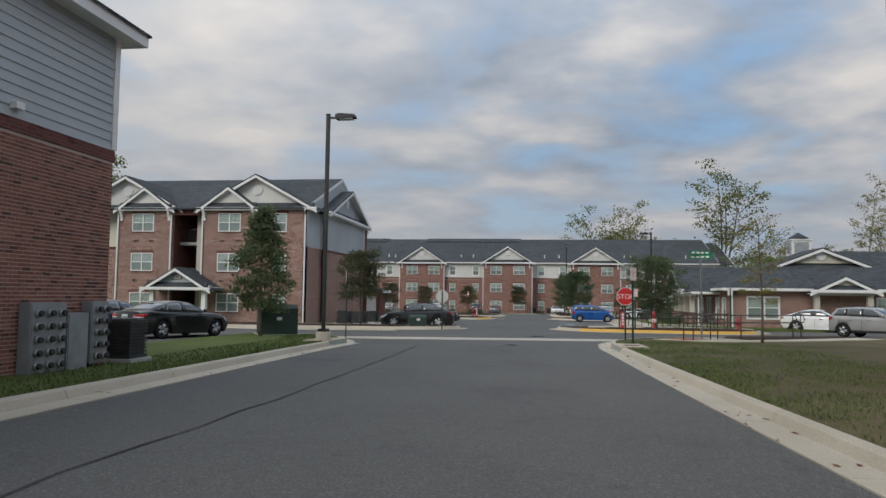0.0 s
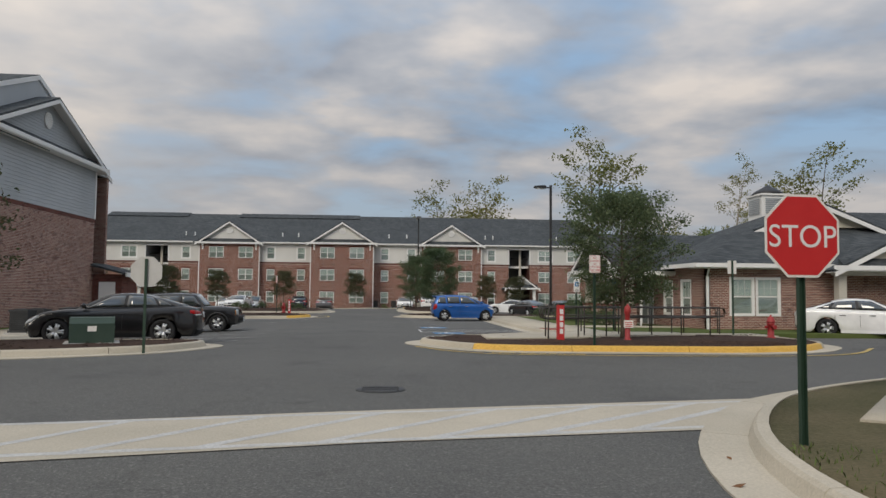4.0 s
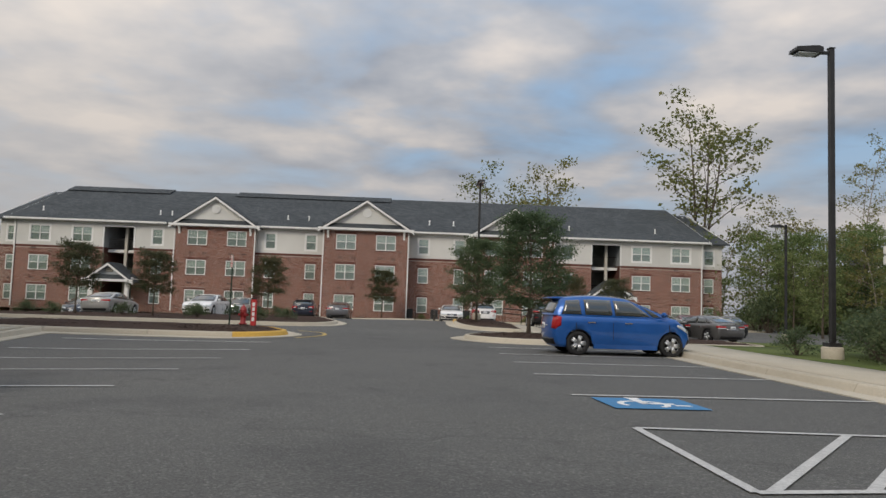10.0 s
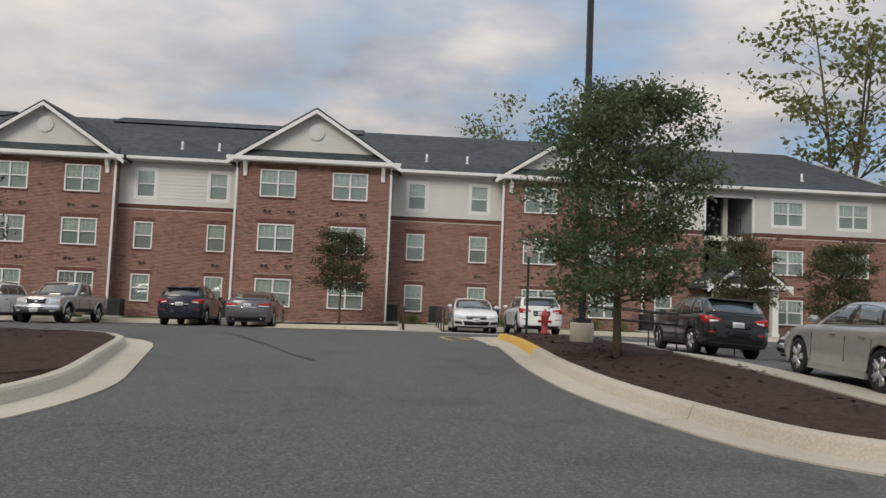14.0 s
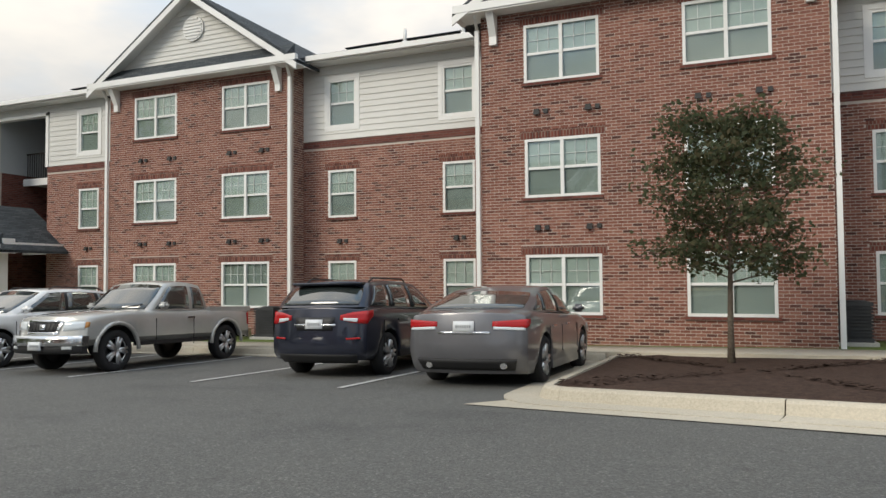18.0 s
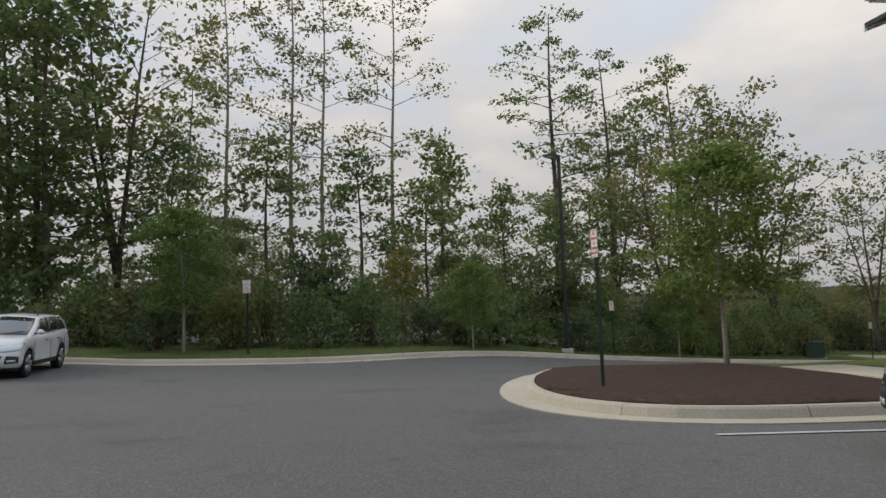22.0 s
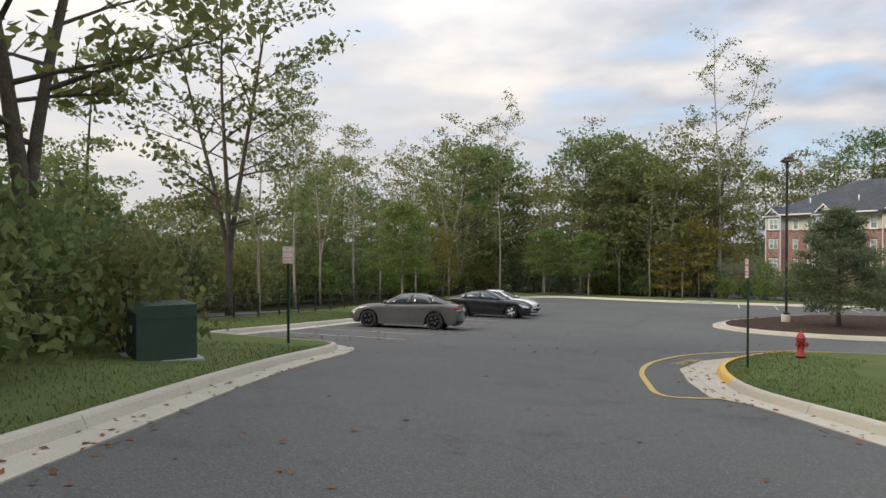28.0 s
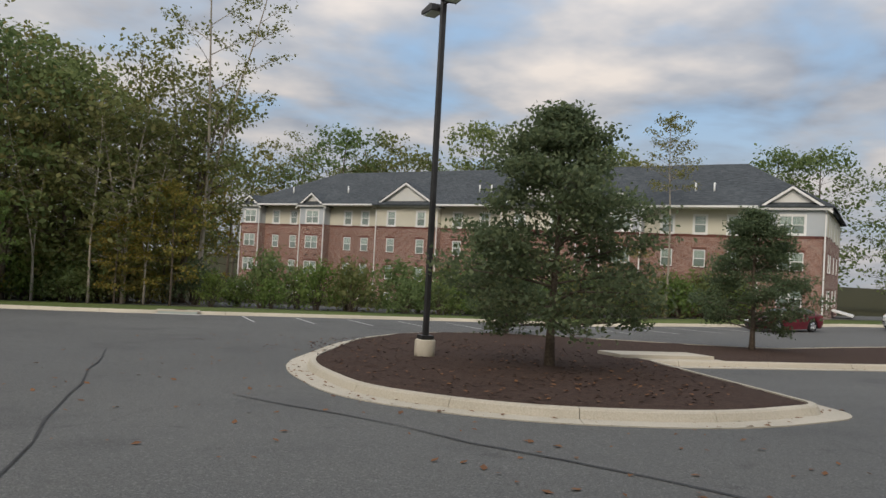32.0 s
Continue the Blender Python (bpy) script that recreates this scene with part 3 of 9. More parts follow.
def on(x, y, lift=0.0, rz=0.0, tilt=True):
    """A pose on the ground."""
    m = pose(x, y, ground_z(x, y) + lift, 0, 0, rz)
    if tilt:
        e = 1.0
        nrm = Vector((ground_z(x - e, y) - ground_z(x + e, y), ground_z(x, y - e) - ground_z(x, y + e), 2 * e)).normalized()
        q = Vector((0, 0, 1)).rotation_difference(nrm).to_matrix().to_4x4()
        m = Matrix.Translation(m.translation) @ q @ Matrix.Rotation(radians(rz), 4, "Z")
    return m


# ---- ground, asphalt, beds ----
def build_land():
    bm = bmesh.new()
    edges = [-1500, -700, -350] + list(range(-180, 121, 3)) + [200, 400, 800, 1500]
    rows = [-1200, -500, -200, -100, -50] + list(range(-20, 261, 3)) + [330, 500, 900, 1600]
    grid = [[bm.verts.new((x, y, ground_z(x, min(y, 260)) - 0.12)) for x in edges] for y in rows]
    for a, b in zip(grid, grid[1:]):
        for i in range(len(edges) - 1):
            bm.faces.new((a[i], a[i + 1], b[i + 1], b[i])).smooth = True
    tagged(part("ground", bm, "forest_floor"), "brown leaf-strewn earth that reaches the horizon", "ground", "", "structure")
    bm = bmesh.new()
    xs, ys = [-84 + 1.5 * k for k in range(97)], [-40 + 1.5 * k for k in range(164)]
    made = {}
    for i in range(96):
        for j in range(163):
            if xs[i] < -60 and ys[j] < 78:
                continue
            q = []
            for a, b in ((i, j), (i + 1, j), (i + 1, j + 1), (i, j + 1)):
                if (a, b) not in made:
                    made[(a, b)] = bm.verts.new((xs[a], ys[b], ground_z(xs[a], ys[b]) - 0.006))
                q.append(made[(a, b)])
            bm.faces.new(q).smooth = True
    tagged(part("asphalt", bm, "asphalt"), "worn dark grey asphalt of the drives and car park", "asphalt", "", "structure")


build_land()


def lawn(outline, label, fill="grass", edge=None, r=1.5, lift=0.14, mound=0.0):
    """Grass raised to kerb height; edge gives the stretches of the outline that carry a kerb."""
    line = [Vector(p) for p in outline]
    part_ = part("lawn", sheet(line, lift, 3.0, mound, 0.3), fill)
    return tagged(part_, label, "grass", "", "structure")


def smooth_line(pts, n=5):
    """A line through points, curved between them."""
    out = []
    P = [Vector(p) for p in pts]
    for i in range(len(P) - 1):
        p0, p1, p2, p3 = P[max(i - 1, 0)], P[i], P[i + 1], P[min(i + 2, len(P) - 1)]
        for j in range(n):
            t = j / n
            out.append(0.5 * ((2 * p1) + (p2 - p0) * t + (2 * p0 - 5 * p1 + 4 * p2 - p3) * t * t + (3 * p1 - p0 - 3 * p2 + p3) * t ** 3))
    return out + [P[-1]]


# lawns beside the entry road, with the kerb's road face as their edge
left_edge = smooth_line([(-6.35, -20), (-6.5, 0), (-6.9, 11), (-7.2, 20), (-7.3, 25), (-7.9, 27.6), (-9.6, 29.2), (-12.4, 29.8)])
kerb(left_edge, False, "cream concrete kerb along the entry road, turning west")
lawn([(p.x, p.y) for p in offset(left_edge, 0.17, False)] + [(-12.4, 15), (-58, 15), (-58, -38), (-6.6, -38)], "patchy green lawn between the entry road and a brick building", "grass")
right_edge = smooth_line([(58, 38.6), (30, 38.4), (14, 37.0), (8.9, 35.4), (5.6, 33.6), (3.9, 31.8), (2.75, 29.4), (2.45, 26.5), (2.6, 20), (2.8, 14), (3.0, 8), (3.2, 0), (3.4, -20)])
kerb(right_edge, False, "cream concrete kerb along the entry road with a storm inlet")
lawn([(p.x, p.y) for p in offset(right_edge, 0.17, False)] + [(3.4, -38), (58, -38)], "thin lawn with worn sandy patches by the stop sign", "dry_grass")


def yellow_side(p):
    return p.y < 43.4 and p.x > 1.7


isl_y = island([(0.55, 45.6, 1.0), (2.2, 42.2, 1.8), (9, 41.7), (11.0, 42.3, 1.0), (12.7, 44.2, 1.0), (12.9, 48.0, 0.3), (8.2, 48.9), (2.2, 47.9, 0.6)], "mulch", "dark shredded mulch in a bed with a yellow fire-lane kerb", paint=yellow_side, kerb_label="kerb painted fire-lane yellow on its street side")
heap = part("mulch_heap", sheet([Vector(p) for p in ((3.0, 43.9), (3.6, 42.7), (6.0, 42.35), (10.6, 42.6), (11.9, 44.2), (11.6, 45.6), (10.0, 45.2), (7.6, 45.0), (5.6, 44.3))], 0.12, 0.6, 0.2), "mulch")
tagged(heap, "shredded dark mulch heaped along the yellow kerb", "mulch", "", "structure")
isl_l = island([(-4.9, 43.9, 0.9), (-5.6, 41.6, 1.2), (-8, 40.0), (-15, 38.4), (-22, 38.2), (-22, 43.2), (-12, 43.9), (-5.8, 44.9, 0.6)], "mulch", "dark mulch bed at the corner of the car park")
isl_l2 = island([(-4.9, 71.8, 1.2), (-6.0, 69.8, 1.2), (-15.5, 70.0), (-15.5, 75.4), (-6.4, 75.3, 1.2)], "mulch", "mulch island with a hydrant and a red post", paint=lambda p: p.x > -6.6)
isl_l3 = island([(-4.6, 84.0, 2.0), (-5.6, 80.6, 1.8), (-12, 80.2), (-30, 80.0), (-30, 90.5), (-12, 92.5), (-6.6, 92.0, 2.5)], "mulch", "long mulch island with low shrubs before the long building")
isl_a = island([(0.55, 73.0, 1.4), (1.9, 71.1, 1.3), (5, 71.2), (11.0, 71.6), (11.0, 77.0), (3.4, 77.2), (1.4, 75.6, 1.2)], "mulch", "mulch island with a tree and a green utility box")
isl_b = island([(1.6, 97.4, 0.9), (1.45, 93.4), (1.2, 88), (1.3, 85.0, 1.5), (2.1, 82.0, 1.5), (4.2, 81.2, 0.8), (4.6, 87.5), (4.4, 97.0), (2.8, 98.5, 1.0)], "mulch", "long mulch island with a lamp post, tree and hydrant", paint=lambda p: p.y > 90 and p.x < 3.5)
isl_front = island([(-5.95, 104.85, 0.5), (-1.0, 104.1, 0.5), (-1.0, 110.2, 0.3), (-5.95, 110.4, 0.3)], "mulch", "mulch bed with one young tree before the brick facade")
# the block of lawn west of the long building, beside the road that runs downhill
west_in = smooth_line([(10, 149.8), (-30, 149.6), (-48, 149.5), (-54.0, 149.0), (-57.2, 147.2), (-58.3, 144.6), (-58.6, 142), (-58.4, 139.6), (-57.5, 136.4), (-55.6, 133.4), (-52.7, 128.4), (-49.6, 121.5), (-46.0, 112.6), (-42.4, 108.0), (-38.2, 105.4), (-34.6, 104.35), (-32.2, 104.7), (-31.2, 106.4), (-31.4, 110.4)])
kerb(west_in, False, "cream kerb round the corner bed and along the downhill road", paint=lambda p: p.y > 137 and p.x < -55)
w_in = offset(west_in, 0.17, False)
lawn([(p.x, p.y) for p in w_in] + [(-31.6, 112.0), (10, 112.0)], "green lawn falling beside the downhill road", "grass")
bed_g = [p for p in offset(west_in, 0.18, False) if -43 < p.x < -30 and p.y < 110.4][::-1] + [Vector((-41.6, 110.6)), Vector((-36, 110.6))]
tagged(part("island", sheet(bed_g, 0.165, 1.0, 0.06), "mulch"), "dark mulch corner bed with a tree and two signs", "planting bed", "", "structure")
west_out = smooth_line([(-47.9, 55), (-47.6, 88), (-46.9, 95), (-46.3, 99.2), (-46.9, 101.8), (-48.8, 104.6), (-50.9, 107.6), (-53.3, 110.9), (-56.6, 115.7), (-60.3, 121.9), (-64.3, 129.4), (-66.4, 134.0), (-67.8, 137.8), (-69.0, 138.7), (-72.4, 138.4), (-73.4, 139.4), (-74.2, 143.2), (-75.4, 149), (-80.6, 176), (-80.8, 184), (-78, 187.6), (-68.6, 187.4), (-50, 190), (-36, 188.6), (-10, 187), (30, 187)], 4)
kerb(west_out, False, "cream kerb with fallen leaves in its gutter, along the woods")
w_out = offset(west_out, 0.17, False)
verge = [(p.x, p.y) for p in w_out]
south_part = [p for p in verge if p[1] < 138.3 and p[0] > -68.4]
west_part = [p for p in verge if p[0] < -73.2 and 139.0 < p[1] < 183]
north_part = [p for p in verge if p[1] >= 183]
lawn(south_part + [(-70.0, 139.2), (-76, 136.5), (-72, 126), (-67, 117), (-60.5, 108.5), (-56, 102), (-55, 55)], "grass verge between the kerb and the woods", "grass")
lawn(west_part + [(-87, 183), (-83, 160), (-80, 146), (-79, 139.3)], "grass verge between the lower lot and the woods", "grass")
lawn(north_part + [(30, 193), (-36, 194.5), (-60, 194), (-87, 191.5), (-87, 183)], "grass verge along the far side of the lower lot", "grass")


# ---- pavements ----
def pavement(outline, label, mat="concrete", lift=0.17, name="pavement", slab=1.5):
    line = [Vector(p) for p in outline]
    ob = part(name, sheet(line, lift, slab, 0.0, 0.2 if lift > 0.05 else 0.0), mat)
    return tagged(ob, label, "pavement", "", "structure")


pavement([(-37.5, 110.7), (-0.9, 110.7), (-0.9, 112.2), (-37.5, 112.2)], "cream concrete walk along the foot of the brick facade")
pavement([(0.55, 110.7), (30, 110.7), (30, 112.2), (0.55, 112.2)], "cream concrete walk along the foot of the brick facade")
ramp_ = pavement([(-0.9, 104.0), (0.55, 104.0), (0.55, 112.2), (-0.9, 112.2)], "concrete ramp from the lot to the facade walk", lift=0.006)
for v in ramp_.data.vertices:
    v.co.z += 0.15 * step(104.3, 109.5, v.co.y)
pavement([(-0.85, 104.2), (0.5, 104.2), (0.5, 104.7), (-0.85, 104.7)], "red tactile pavers at the foot of the ramp", "red_paver", 0.016)
pavement([(-6.6, 104.2), (-1.1, 103.3), (0.9, 103.0), (9.5, 100.9), (9.5, 102.6), (1.2, 104.8), (-1.1, 103.9), (-6.2, 104.7)], "pale concrete gutter and crossing before the ramp", lift=0.005)
pavement([(0.78, 92.2), (1.05, 92.0), (1.2, 97.2), (1.9, 98.6), (1.4, 98.7), (0.8, 97.2)], "pale concrete apron along the island", lift=0.005)
pavement([(-58.05, 135.7), (-57.4, 135.2), (-58.0, 137.6), (-58.3, 139.9), (-58.4, 142), (-58.2, 144.4), (-58.4, 145.9), (-59.3, 143.2), (-59.4, 140.4), (-58.75, 137.8)], "pale concrete apron strewn with leaves", lift=0.005)
front_kerb = [(0.7, 110.55), (30, 110.55)]
kerb([Vector(p) for p in reversed(front_kerb)][::-1], False, "cream kerb before the parked cars at the facade")
kerb([Vector((-31.3, 110.55)), Vector((-6.1, 110.55))], False, "cream kerb before the parked cars at the facade")
lawn([(-38, 112.2), (30, 112.2), (30, 114.9), (-38, 114.9)], "narrow strip of grass at the foot of the facade", lift=0.15)
# walk by the clubhouse with its dropped kerb
club_edge = [(6.1, 70.9), (5.95, 62), (5.85, 55), (5.9, 49.4)]
kerb([Vector(p) for p in club_edge], False, "cream kerb along the accessible stalls")
pavement([(6.1, 49.2), (8.0, 49.2), (8.2, 56), (8.3, 71.0), (6.3, 71.0), (6.05, 56)], "wide cream concrete walk beside the accessible stalls", lift=0.158)
pavement([(6.05, 51.6), (6.75, 51.6), (6.75, 53.3), (6.05, 53.3)], "red tactile pavers at the dropped kerb", "red_paver", 0.166)
pavement([(8.0, 47.4), (13.0, 47.4), (13.0, 49.2), (8.0, 49.2)], "cream concrete walk before the clubhouse", lift=0.162)
pavement([(8.2, 54.6), (13.5, 54.6), (13.5, 56.4), (8.2, 56.4)], "concrete path to the clubhouse porch", lift=0.17)
lawn([(8.2, 49.2), (30, 49.2), (30, 68), (12, 71.5), (8.3, 71.0)], "green lawn by the clubhouse", lift=0.15)
lawn([(11.0, 71.6), (30, 68), (58, 68), (58, 77), (11, 77)], "grass behind the utility boxes", lift=0.14)
pavement([(4.4, 80.0), (6.4, 80.0), (6.4, 96.8), (4.6, 96.8)], "concrete path through the long island", lift=0.02)
pavement([(2.8, 47.0), (2.65, 44.5), (5.6, 45.1), (7.5, 46.5), (10.0, 47.2), (10.0, 49.1), (8.0, 49.3), (6.1, 49.3), (5.2, 48.9)], "cream concrete ramp through the mulch to the accessible stalls", lift=0.205)
# corner ramp by the stop sign and the striped crossing
pavement([(4.5, 30.9), (6.0, 32.6), (8.5, 34.4), (13, 36.0), (13, 34.4), (9.2, 32.8), (7.4, 31.4), (5.6, 30.2)], "concrete corner ramp by the stop sign", lift=0.165)
pavement([(5.6, 30.2), (7.4, 31.4), (8.4, 31.6), (10.5, 33.0), (14.5, 36.2), (15.2, 35.0), (11.0, 31.8), (8.6, 30.3), (6.5, 29.5)], "concrete walk from the corner ramp along the cross street", lift=0.168)
cb_ = part("planting_bed", sheet([Vector(p) for p in ((7.5, 32.7), (8.4, 34.5), (13.5, 36.9), (14.5, 36.25), (10.5, 33.1), (8.5, 31.8))], 0.175, 0.8, 0.05), "mulch")
tagged(cb_, "dark mulch bed between the corner walk and the cross street", "planting bed", "", "structure")
pavement([(5.0, 31.2), (6.0, 32.3), (6.9, 31.8), (5.8, 30.6)], "red tactile pavers at the corner ramp", "red_paver", 0.172)
pavement([(-9.0, 29.15), (-4.3, 29.85), (-0.4, 30.75), (3.2, 31.3), (5.1, 33.6), (-0.9, 32.55), (-5.1, 31.65), (-9.6, 30.9)], "pale concrete band of the crossing", lift=0.004)
pavement([(-22, 36.2), (-12, 36.4), (-7.6, 37.6), (-8.1, 38.6), (-12.4, 37.6), (-22, 37.4)], "concrete walk by the corner bed", lift=0.02)
pavement([(-16.1, 44.4), (-12.4, 44.4), (-12.4, 69.6), (-16.1, 69.6)], "concrete walk behind the parked cars", lift=0.15)
kerb([Vector((-12.0, 44.3)), Vector((-12.0, 70.0))], False, "cream kerb at the heads of the stalls")
lawn([(-60, 44.4), (-16.1, 44.4), (-16.1, 69.8), (-60, 69.8)], "lawn round a brick apartment house", lift=0.14)


# ---- painted lines ----
def stripe(a, b, w=0.1, mat="line_paint", lift=0.006):
    """One painted stripe laid over the asphalt."""
    a, b = Vector(a), Vector(b)
    n = max(1, int((b - a).length / 1.5))
    side = Vector((-(b - a).y, (b - a).x)).normalized() * w / 2
    bm = bmesh.new()
    prev = None
    for i in range(n + 1):
        p = a.lerp(b, i / n)
        cur = [bm.verts.new((q.x, q.y, ground_z(q.x, q.y) + lift)) for q in (p - side, p + side)]
        if prev:
            bm.faces.new((prev[0], cur[0], cur[1], prev[1]))
        prev = cur
    return bm


paint_row = root("parking_lines", Matrix(), "white painted lines between the parking stalls, slightly worn", "road marking", "", "structure")
for y in (47.35, 50.0, 52.6, 55.2, 57.8, 60.4, 63.0, 65.6, 68.2):
    part("line", stripe((-4.9, y), (-10.6, y + 0.05)), "line_paint", paint_row)
for y in (49.95, 57.6, 60.6, 63.3, 65.9, 68.5):
    part("line", stripe((1.15, y), (5.9, y + 0.25)), "line_paint", paint_row)
for i in range(9):
    x = -8.8 - 2.66 * i
    if i < 5:
        part("line", stripe((x - 0.05, 105.2), (x + 0.05, 110.0)), "line_paint", paint_row)
for x in (-24.9, -27.5, -30.1):
    part("line", stripe((x, 105.3), (x + 0.1, 110.0)), "line_paint", paint_row)
for x in (3.1, 5.8, 8.5, 11.2, 13.9):
    part("line", stripe((x, 105.0), (x, 110.0)), "line_paint", paint_row)
for i in range(14):
    k = Vector((-74.2, 143.0)) + Vector((-0.185, 0.983)) * (2.72 * i - 1.3)
    part("line", stripe(k + Vector((0.35, 0.06)), k + Vector((5.4, 1.0))), "line_paint", paint_row)
for i in range(12):
    x = -63 + 2.75 * i
    part("line", stripe((x, 187.4), (x + 0.6, 182.6)), "line_paint", paint_row)
for i in range(6):
    x = -47.5 + 2.75 * i
    part("line", stripe((x, 161.5), (x + 0.3, 157.2)), "line_paint", paint_row)
for i in range(4):
    part("line", stripe((6.6 + 2.7 * i, 80.4), (6.9 + 2.7 * i, 85.2)), "line_paint", paint_row)
for x, y in ((-47, 83), (-47, 86), (-47, 89)):
    part("line", stripe((x, y), (x + 5.2, y)), "line_paint", paint_row)


def hatch(name, quad, n, label, mat="line_paint", w=0.11, slant=None):
    """A striped no-parking aisle in a four-cornered frame."""
    top = root(name, Matrix(), label, "road marking", "", "structure")
    a, b, c, d = [Vector(p) for p in quad]
    for p, q in ((a, b), (d, c)):
        part("line", stripe(p, q, w), mat, top)
    part("line", stripe(a, d, w), mat, top)
    for i in range(n):
        t0 = (i + 0.15) / n
        t1 = min(1.0, t0 + (slant or 1.15 / n))
        part("line", stripe(a.lerp(b, t0), d.lerp(c, t1), w), mat, top)
    return top


hatch("access_aisle", [(1.2, 52.5), (6.1, 53.1), (6.0, 54.75), (1.2, 54.95)], 7, "white striped access aisle between two accessible stalls", w=0.085, slant=0.4)
hatch("striped_crossing", [(-22.2, 99.3), (-21.95, 107.0), (-23.55, 108.4), (-23.75, 99.0)], 8, "white striped crossing over the drive to the porch", w=0.1)
hatch("striped_crossing", [(-5.2, 30.0), (3.2, 31.45), (4.7, 33.3), (-6.0, 31.5)], 8, "white striped crossing over the entry road", w=0.12)
hatch("striped_crossing", [(0.95, 103.3), (9.0, 101.2), (9.0, 102.4), (1.2, 104.5)], 8, "pale striped crossing to the ramp", w=0.14)


def symbol(x, y, rz):
    """A blue square with a white figure in a wheeled seat."""
    top = root("accessible_mark", on(x, y, 0.006, rz), "blue painted accessible stall mark with a white symbol", "road marking", "accessible marks")
    part("field", boxes((-0.58, 0.58, -0.5, 0.5, 0, 0.003)), "blue_paint", top)
    bm = bmesh.new()
    for k in range(16):
        a0, a1 = radians(-60 + 17 * k), radians(-60 + 17 * (k + 1))
        q = [bm.verts.new((math.cos(t) * r * 0.8 - 0.1, math.sin(t) * r * 0.8 - 0.1, 0.005)) for t, r in ((a0, 0.30), (a1, 0.30), (a1, 0.40), (a0, 0.40))]
        bm.faces.new(q)
    part("wheel_mark", bm, "ink_white", top)
    part("figure_mark", boxes((-0.12, 0.0, -0.1, 0.42, 0.004, 0.006), (-0.12, 0.3, -0.1, 0.0, 0.004, 0.006), (0.26, 0.45, -0.24, -0.16, 0.004, 0.006), (-0.14, 0.04, 0.42, 0.52, 0.004, 0.006)), "ink_white", top)


symbol(2.2, 51.75, 3)
symbol(1.95, 56.87, 3)
fl = root("fire_lane_line", Matrix(), "worn yellow fire-lane line round an island", "road marking", "", "structure")
for pts in ([(0.1, 94.0), (-0.05, 95.5), (0.1, 96.9), (0.6, 97.9), (1.6, 98.5), (2.6, 99.2)], [(-4.6, 70.3), (-4.0, 72.2), (-4.3, 74.2), (-5.3, 75.4)], [(-57.6, 135.9), (-58.69, 135.17), (-59.43, 137.03), (-60.08, 139.47), (-60.29, 142.35), (-59.6, 145.8), (-56.9, 149.9)],
            [(0.6, 43.9), (1.6, 42.0), (3.4, 41.0), (9.0, 40.75), (11.6, 41.5), (13.6, 43.6)]):
    ln = smooth_line(pts, 4)
    for a, b in zip(ln, ln[1:]):
        part("line", stripe(a, b, 0.12), "line_yellow", fl)


def ground_text(words, x, y, rz, size, mat="line_yellow", gap=0.62, stretch=1.0):
    """Block letters painted on the asphalt, the words one under another."""
    top = root("road_lettering", Matrix(), "worn yellow fire-lane lettering painted on the asphalt", "road marking", "", "structure")
    for i, w in enumerate(words):
        cu = bpy.data.curves.new("lettering", "FONT")
        cu.body, cu.size, cu.extrude, cu.align_x = w, size, 0.001, "CENTER"
        cu.materials.append(MATS[mat])
        ob = new("lettering", cu)
        ob.parent = top
        k = Matrix.Rotation(radians(rz), 2) @ Vector((0, -gap * i))
        ob.matrix_local = on(x + k.x, y + k.y, 0.008, rz) @ Matrix.Diagonal((1, stretch, 1, 1))


ground_text(["FIRE LANE"], 0.36, 95.15, -87.7, 0.43)
ground_text(["NO PARKING"], 3.45, 41.22, -12, 0.38)
ground_text(["FIRE LANE"], -59.72, 142.6, -97, 0.43)


# ---- apartment houses ----
WIN = {}


